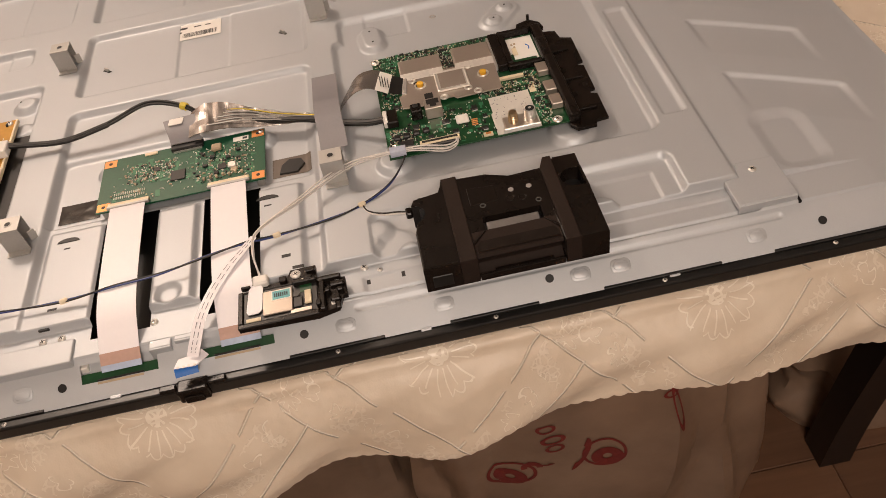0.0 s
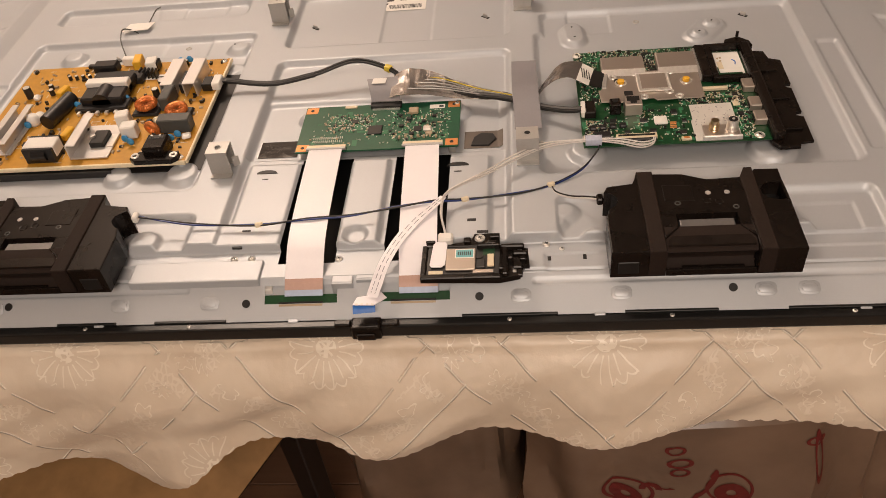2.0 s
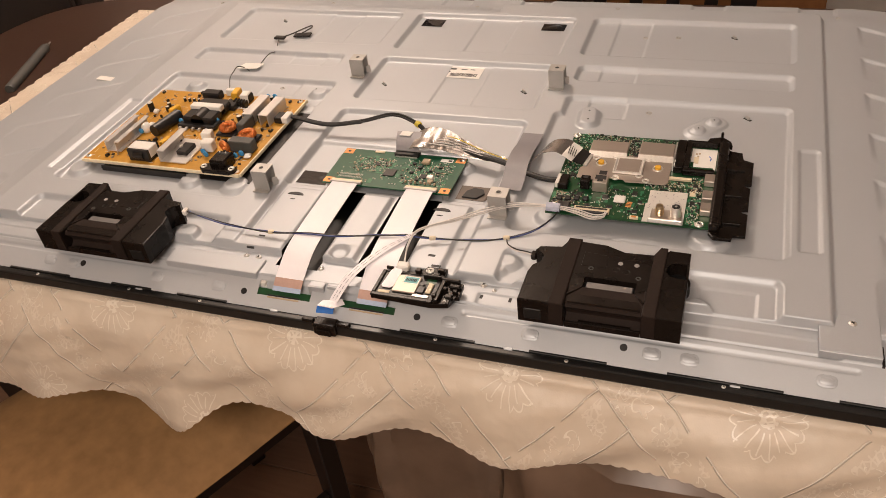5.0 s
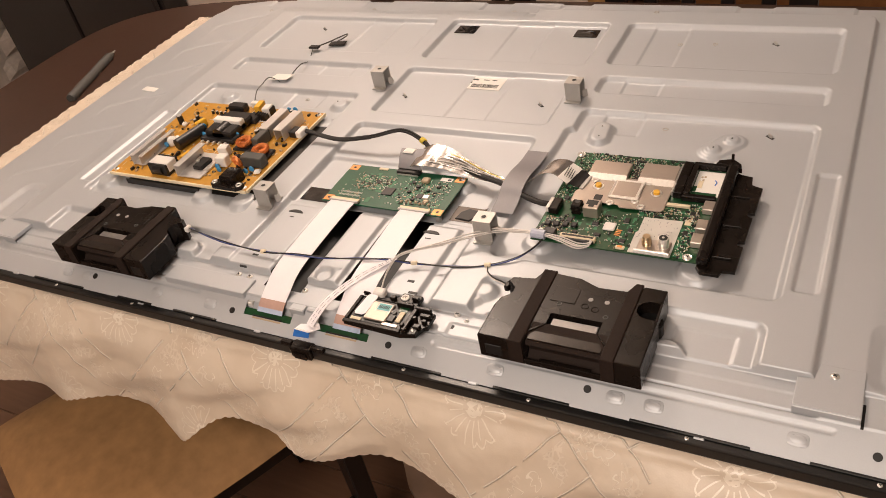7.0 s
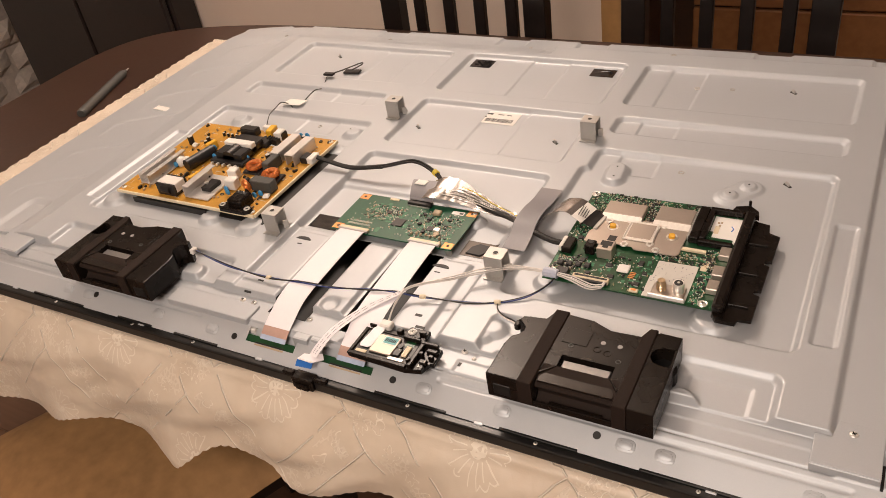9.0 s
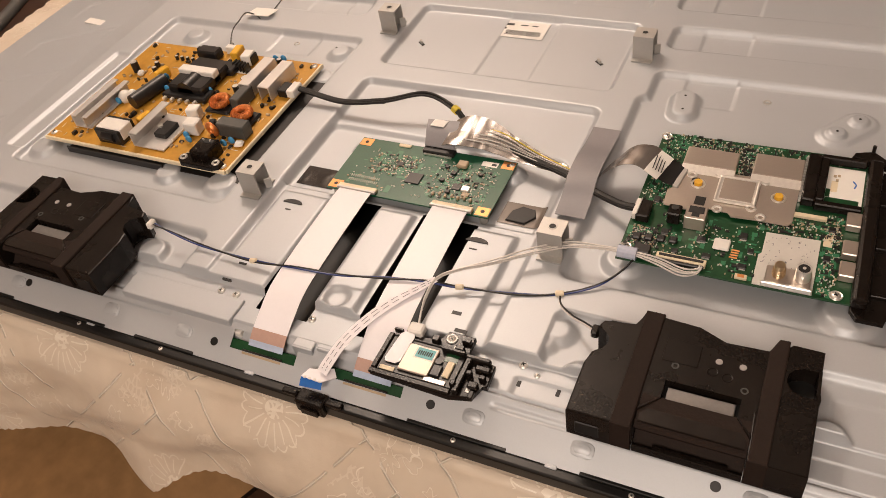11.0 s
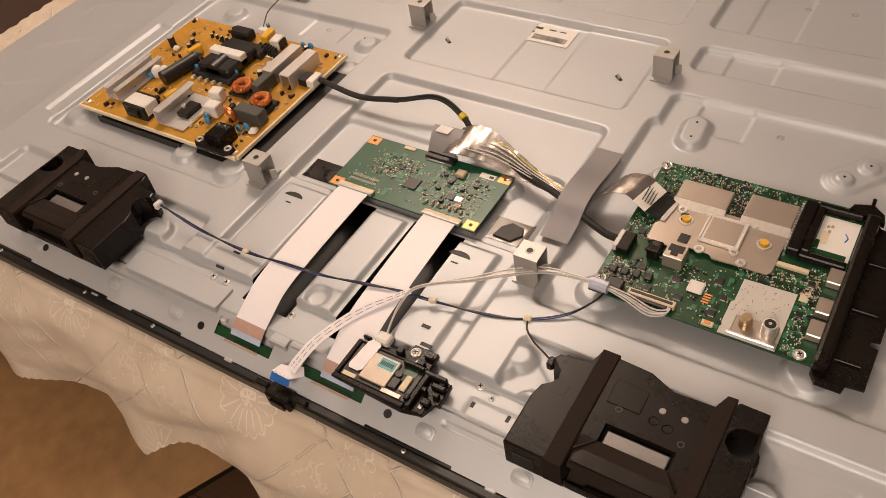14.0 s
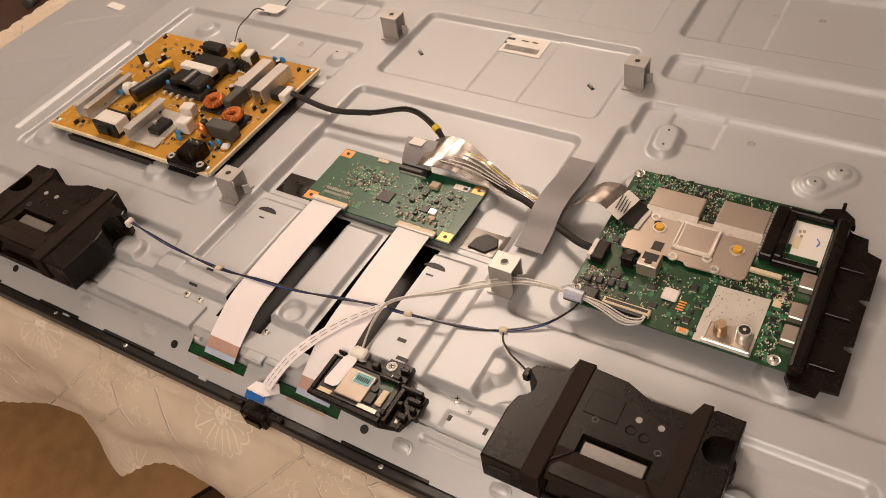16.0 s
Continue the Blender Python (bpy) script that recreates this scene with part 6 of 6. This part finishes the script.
for v in bm.verts:
    v.co.z += 0.0016 * noise.noise(Vector((v.co.x * 45, v.co.y * 160, 5)))
part("foil_wrap", bm, M_FOIL, foil, "crumpled silver foil")
part("print_tag", band(B(), [(0.2050, -0.0450, 0.8266), (0.2110, -0.0465, 0.8240), (0.2170, -0.0480, 0.8210)], [(0.004, 0.0150, 0)] * 3, 0.0006), M_PAPER, foil, "white printed tag")
bm = B()
for i in range(4):
    box(bm, 0.2075 + 0.0024 * i, 0.2084 + 0.0024 * i, -0.0560, -0.0380 + 0.002 * (i % 2), 0.8268 - 0.0012 * i, 0.8271 - 0.0012 * i)
part("tag_print", bm, M_INK, foil)
part("cable_end", band(B(), [(0.2170, -0.0480, 0.8212), (0.2230, -0.0490, 0.8190), (0.2290, -0.0495, 0.8178)], [(0.003, 0.0140, 0)] * 3, 0.0005), M_CHIP, foil, "dark ribbon end")
part("end_plug", box(B(), 0.2285, 0.2335, -0.0640, -0.0360, 0.8130, 0.8180, 0.0006, turn=about(0.231, -0.05, -8)), M_STEEL, foil)

pts = [(0.1490, 0.0130, 0.8072), (0.1490, -0.0150, 0.8090), (0.1495, -0.0450, 0.8155), (0.1500, -0.0700, 0.8160), (0.1510, -0.0900, 0.8100), (0.1515, -0.1120, 0.8068)]
solo("grey_tape", band(B(), pts, [(0.0133, 0, 0)] * 6, 0.0004), M_TAPE, "wide grey cloth tape holding the cables down", "tape", smooth=True)

# black film patches
for i, (x0, x1, y0, y1) in enumerate(((-0.121, -0.085, 0.337, 0.364), (0.082, 0.119, 0.337, 0.362), (-0.125, -0.084, -0.123, -0.096), (0.087, 0.126, -0.122, -0.094))):
    bm = B()
    bmesh.ops.create_grid(bm, x_segments=22, y_segments=16, size=0.5)
    for v in bm.verts:
        x, y = (x0 + x1) / 2 + v.co.x * (x1 - x0), (y0 + y1) / 2 + v.co.y * (y1 - y0)
        edge = max(0, 1 - (2 * max(abs(v.co.x), abs(v.co.y))) ** 4)
        v.co = Vector((x, y, panel_z(x, y) + 0.0006 + edge * 0.0012 * max(0, noise.noise(Vector((x * 90, y * 90, i * 3.1))))))
    bmesh.ops.solidify(bm, geom=bm.faces[:], thickness=0.0002)
    if i < 3:
        solo("film_patch", bm, M_FILM, "square of glossy crinkled black film stuck on steel", "film patch", "black film patches", smooth=True)
    else:
        smoky = solo("film_patch", bm, M_GREYFILM, "smoky see-through film square with a black core on steel", "film patch", "black film patches", smooth=True)
        zc = panel_z(0.105, -0.110) + 0.0016
        part("black_core", prism(B(), [(0.094 + 0.0, -0.1185), (0.112, -0.1195), (0.1195, -0.1090), (0.1160, -0.1005), (0.1040, -0.0985), (0.0965, -0.1060)], zc - 0.0008, zc + 0.0010, 0.0006), M_SHEET, smoky, "black core")

# stickers
z = panel_z(0, 0.188) + 0.0006
lb = thing("rating_label", (0, 0.188, z), "white paper rating label with barcode and small print", "label")
part("paper", box(B(), -0.031, 0.029, 0.1680, 0.2030, z, z + 0.0003), M_PAPER, lb)
r = random.Random(8)
x = -0.018
while x < 0.024:
    w = r.choice((0.0004, 0.0007, 0.0011))
    part("bar", box(B(), x, x + w, 0.1730, 0.1825, z + 0.0003, z + 0.0005), M_INK, lb)
    x += w + r.choice((0.0005, 0.0009))
for x0, x1, y0, y1 in ((-0.024, -0.013, 0.1925, 0.1965), (-0.005, 0.004, 0.1935, 0.1955), (0.009, 0.016, 0.1935, 0.1955), (-0.026, -0.020, 0.1840, 0.1875)):
    part("print", box(B(), x0, x1, y0, y1, z + 0.0003, z + 0.0005), M_INK, lb)
z = panel_z(-0.585, 0.10) + 0.0007
st = thing("white_sticker", (-0.585, 0.10, z), "small blank white sticker on the steel back", "sticker")
part("paper", box(B(), -0.603, -0.568, 0.094, 0.106, z - 0.0004, z + 0.0004, turn=about(-0.585, 0.1, -6)), M_PAPER, st)

# thin sensor wire above the power board
sw = thing("sensor_wire", (-0.335, 0.17, 0.797), "thin dark wire loop with black tag on the steel", "wire")
part("wire", wire(B(), [(-0.316, 0.052, 0.8200), (-0.330, 0.078, 0.8220), (-0.345, 0.110, 0.8150), (-0.350, 0.132, 0.8130), (-0.342, 0.140, 0.8060), (-0.332, 0.136, 0.8010)], 0.0008, 6), M_GREYPEN, sw, smooth=True)
part("wire", wire(B(), [(-0.332, 0.150, 0.7990), (-0.326, 0.185, 0.8085), (-0.331, 0.215, 0.8000), (-0.336, 0.240, 0.8085)], 0.0008, 6), M_GREYPEN, sw, smooth=True)
part("wire", wire(B(), [(-0.332, 0.252, 0.8080), (-0.325, 0.270, 0.8060), (-0.318, 0.292, 0.8040), (-0.306, 0.302, 0.8060), (-0.300, 0.290, 0.8080), (-0.312, 0.276, 0.8040)], 0.0011, 6), M_GREYPEN, sw, smooth=True)
part("tape", prism(B(), [(-0.356, 0.136), (-0.322, 0.138), (-0.318, 0.156), (-0.350, 0.155)], 0.8072, 0.8078), M_PAPER, sw, "white tape")
part("black_tag", box(B(), -0.346, -0.326, 0.240, 0.251, 0.8070, 0.8110, 0.002), M_CHIP, sw)
part("black_tag", box(B(), -0.328, -0.298, 0.272, 0.286, 0.7985, 0.8010, 0.001, turn=about(-0.313, 0.279, 8)), M_CHIP, sw)

# pencil-like tool on the bare table top
pen = thing("grey_pen", (-0.846, 0.20, 0.7475), "thick grey marker pen lying on the dark table", "pen")
a, b = Vector((-0.814, 0.107, 0.757)), Vector((-0.868, 0.262, 0.757))
part("barrel", rod(B(), a, b, 0.0092, 0.0088, 20), M_GREYPEN, pen, smooth=True)
part("tip_cone", rod(B(), b, b + (b - a).normalized() * 0.016, 0.0080, 0.0030, 16), M_GREYPEN, pen, smooth=True)
part("tip", rod(B(), b + (b - a).normalized() * 0.016, b + (b - a).normalized() * 0.028, 0.0022, 0.0012, 12), M_STEEL, pen, smooth=True)
part("end_cap", rod(B(), a - (b - a).normalized() * 0.004, a, 0.0080, 0.0094, 18), M_GREYPEN, pen, smooth=True)

# ---- chairs ----


def chair(name, x, y, turn, label, cushion, back=True):
    """A dining chair whose slatted back stands at (x, y); it faces along its own -y."""
    ch = thing(name, (0, 0, 0), label, "chair", "chairs round the table")
    W, D = 0.176, 0.42

    def leg(px, py, z0, z1, s0, s1):
        bm = B()
        rows = []
        for i in range(7):
            t = i / 6
            z = z0 + (z1 - z0) * t
            lean = 0.05 * max(0, (z - 0.46)) ** 1.3 if py > -0.1 else 0.0
            s = s0 + (s1 - s0) * t
            rows.append([bm.verts.new((px + a * s, py + lean + b * 0.016, z)) for a, b in ((-1, -1), (1, -1), (1, 1), (-1, 1))])
        for a, b in zip(rows, rows[1:]):
            for j in range(4):
                bm.faces.new((a[j], a[(j + 1) % 4], b[(j + 1) % 4], b[j]))
        bm.faces.new(rows[0]), bm.faces.new(rows[-1])
        bmesh.ops.bevel(bm, geom=bm.edges[:], offset=0.002, segments=1, affect="EDGES")
        return bm

    for s in (-1, 1):
        part("back_post", leg(s * (W - 0.022), 0.0, 0.0, 1.02 if back else 0.445, 0.020, 0.022), M_CHAIR, ch)
        part("front_leg", leg(s * (W - 0.020), -D, 0.0, 0.44, 0.015, 0.021), M_CHAIR, ch)
        part("side_rail", box(B(), s * (W - 0.02) - 0.011, s * (W - 0.02) + 0.011, -D + 0.016, -0.017, 0.385, 0.440, 0.002), M_CHAIR, ch)
        part("stretcher", box(B(), s * (W - 0.02) - 0.008, s * (W - 0.02) + 0.008, -D + 0.016, -0.017, 0.16, 0.19, 0.002), M_CHAIR, ch)
    for i in range(4 if back else 0):
        px = -0.099 + 0.066 * i
        bm = B()
        box(bm, px - 0.0115, px + 0.0115, 0.002, 0.016, 0.50, 0.97, 0.002)
        for v in bm.verts:
            v.co.y += 0.05 * max(0, v.co.z - 0.46) ** 1.3
        part("slat", bm, M_CHAIR, ch)
    if back:
        part("top_rail", box(B(), -W + 0.004, W - 0.004, 0.010, 0.040, 0.955, 1.025, 0.006, 2), M_CHAIR, ch)
    if back:
        part("low_rail", box(B(), -W + 0.03, W - 0.03, -0.002, 0.020, 0.475, 0.515, 0.003), M_CHAIR, ch)
    part("front_rail", box(B(), -W + 0.04, W - 0.04, -D - 0.010, -D + 0.010, 0.385, 0.440, 0.002), M_CHAIR, ch)
    bm = B()
    bmesh.ops.create_grid(bm, x_segments=26, y_segments=26, size=0.5)
    for v in bm.verts:
        u, w = v.co.x * 2, v.co.y * 2
        dome = (1 - abs(u) ** 5) * (1 - abs(w) ** 5)
        v.co = Vector((u * (W + 0.022), -D / 2 - 0.006 + w * (D / 2 + 0.020), 0.442 + 0.034 * dome + 0.004 * noise.noise(Vector((u * 2, w * 2, 1)))))
    bmesh.ops.recalc_face_normals(bm, faces=bm.faces)
    ext = bmesh.ops.extrude_edge_only(bm, edges=[e for e in bm.edges if e.is_boundary])
    for v in ext["geom"]:
        if isinstance(v, bmesh.types.BMVert):
            v.co.z = 0.4405
    part("seat_cushion", bm, cushion, ch, "tan upholstered seat", smooth=True)
    ch.matrix_basis = pose(x, y, 0, 0, 0, turn)
    return ch


M_SEAT = surface("tan_suede", (0.34, 0.19, 0.075), 0.75, 0.0, 0.32, 45, 9, 0.25)
chair("dining_chair", -0.2595, 0.578, 0, "near-black wooden chair with slatted back, behind the table", M_SEAT)
chair("dining_chair", 0.2250, 0.600, 0, "near-black wooden chair with slatted back, beside the opening", M_SEAT)
chair("dining_chair", -0.500, -0.475, 154.5, "near-black wooden seat with stained tan upholstery, before the tablecloth", M_SEAT, False)

# ---- carrier bag under the table ----


def bag_material():
    m, nt, p = nodes_of("shade_dark_plastic")
    co = nt.nodes.new("ShaderNodeTexCoord")
    n = add(nt, "ShaderNodeTexNoise", Scale=9.0, Detail=5.0)
    nt.links.new(co.outputs["Object"], n.inputs["Vector"])
    mix = nt.nodes.new("ShaderNodeMix")
    mix.data_type = "RGBA"
    nt.links.new(n.outputs[0], mix.inputs[0])
    # browns far darker than milky plastic: the table's shade is in the colour
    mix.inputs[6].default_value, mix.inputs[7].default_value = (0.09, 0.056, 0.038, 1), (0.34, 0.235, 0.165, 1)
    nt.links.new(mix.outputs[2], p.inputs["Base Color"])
    p.inputs["Roughness"].default_value = 0.35
    p.inputs["Subsurface Weight"].default_value = 0.0
    b = add(nt, "ShaderNodeBump", Strength=0.5, Distance=0.004)
    nt.links.new(n.outputs[0], b.inputs["Height"])
    nt.links.new(b.outputs[0], p.inputs["Normal"])
    return m


def carrier_bag(cx, cy, w, d, h, seed, label, m):
    """A standing, crumpled bag: a tapered ring of creased walls closed above."""
    bg = thing("carrier_bag", (cx, cy, 0), label, "bag", "plastic bags under the table")
    bm = B()
    n, k = 72, 26
    rows = []
    for j in range(k + 1):
        t = j / k
        row = []
        for i in range(n):
            a = 2 * math.pi * i / n
            c, s = math.cos(a), math.sin(a)
            px, py = math.copysign(abs(c) ** 0.45, c), math.copysign(abs(s) ** 0.45, s)
            crease = 0.11 * noise.noise(Vector((px * 2.2, py * 2.2, t * 2.0 + seed))) + 0.05 * abs(noise.noise(Vector((px * 5, py * 5, t * 2.5 + seed)))) + 0.03 * noise.noise(Vector((px * 7, py * 7, t * 5 + seed)))
            crease += 0.030 * math.sin(a * 11 + 3 * noise.noise(Vector((px * 2, py * 2, seed + 9)))) * (0.4 + t)
            f = (1 - 0.12 * t) * (1 - max(0, t - 0.86) ** 1 * 4.5) + crease * min(1, t * 4)
            row.append(bm.verts.new((cx + px * w / 2 * f, cy + py * d / 2 * f, h * t * (1 + 0.04 * noise.noise(Vector((px * 2, py * 2, seed)))))))
        rows.append(row)
    for a, b in zip(rows, rows[1:]):
        for i in range(n):
            bm.faces.new((a[i], a[(i + 1) % n], b[(i + 1) % n], b[i]))
    bm.faces.new(rows[0][::-1]), bm.faces.new(rows[-1])
    part("sack", bm, m, bg, smooth=True)
    return bg


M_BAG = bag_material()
bag = carrier_bag(0.385, -0.010, 0.50, 0.50, 0.58, 1.0, "milky white plastic carrier bag, coloured dark for shade, with faded red print", M_BAG)
carrier_bag(-0.02, 0.10, 0.30, 0.40, 0.46, 4.0, "crumpled milky plastic bag lying under the table, coloured dark for shade", M_BAG)
carrier_bag(1.02, 0.10, 0.56, 0.46, 0.15, 7.0, "slumped pale plastic bag beside the table leg, coloured dark for shade", M_BAG)
sack = [c for c in bag.children][0]
from mathutils.bvhtree import BVHTree
tree = BVHTree.FromPolygons([v.co for v in sack.data.vertices], [list(p.vertices) for p in sack.data.polygons])


def on_bag(bm):
    """Lays flat print, drawn in x and z, onto the bag's front."""
    for v in bm.verts:
        hit = tree.ray_cast(Vector((v.co.x, -2, max(0.01, v.co.z))), Vector((0, 1, 0)))[0]
        v.co.y = (hit.y if hit else -0.11) - 0.0012
    return bm


def flat_ring(x, z, rx, rz, width, tilt, a0=0, a1=360):
    bm, rows, n = B(), [], 40
    for i in range(n + 1):
        a = radians(a0 + (a1 - a0) * i / n)
        row = []
        for f in (1 - width, 1 + width):
            px, pz = rx * f * math.cos(a), rz * f * math.sin(a)
            c, s = math.cos(radians(tilt)), math.sin(radians(tilt))
            row.append(bm.verts.new((x + px * c - pz * s, 0, z + px * s + pz * c)))
        rows.append(row)
    for p, q in zip(rows, rows[1:]):
        bm.faces.new((p[0], p[1], q[1], q[0]))
    return on_bag(bm)


for args in ((0.380, 0.362, 0.026, 0.036, 0.07, 12), (0.384, 0.350, 0.013, 0.016, 0.55, 20), (0.348, 0.368, 0.009, 0.032, 0.30, -14, -90, 90), (0.262, 0.335, 0.030, 0.032, 0.08, 0), (0.260, 0.325, 0.012, 0.018, 0.55, 30), (0.288, 0.350, 0.010, 0.012, 0.4, 0, 0, 200), (0.300, 0.362, 0.014, 0.006, 0.25, 160, 0, 180)):
    part("print_shape", flat_ring(*args), M_RED, bag, "faded red printed shape")
for x, z, w, h in ((0.308, 0.448, 0.010, 0.008), (0.316, 0.420, 0.013, 0.009), (0.318, 0.398, 0.010, 0.008), (0.470, 0.43, 0.004, 0.04), (0.462, 0.46, 0.009, 0.005)):
    part("print_shape", flat_ring(x, z, w, h, 0.22, 10), M_RED, bag, "faded red printed shape")

# ---- floor boards, laid last ----
r = random.Random(4)
plank_mesh = {}
for length in (0.6, 0.9, 1.2):
    bm = box(B(), -length / 2, length / 2, -0.0595, 0.0595, -0.010, 0.0, 0.0015)
    me = bpy.data.meshes.new("plank")
    bm.to_mesh(me)
    bm.free()
    me.materials.append(M_PLANK)
    plank_mesh[length] = me
for row in range(17):
    y, x = -1.06 + row * 0.1205, -1.75 - r.uniform(0, 0.5)
    while x < 1.7:
        length = r.choice((0.6, 0.9, 1.2))
        o = new("plank", plank_mesh[length])
        o.location = (x + length / 2, y, r.uniform(-0.0006, 0.0))
        o.parent = floor
        x += length + 0.0015
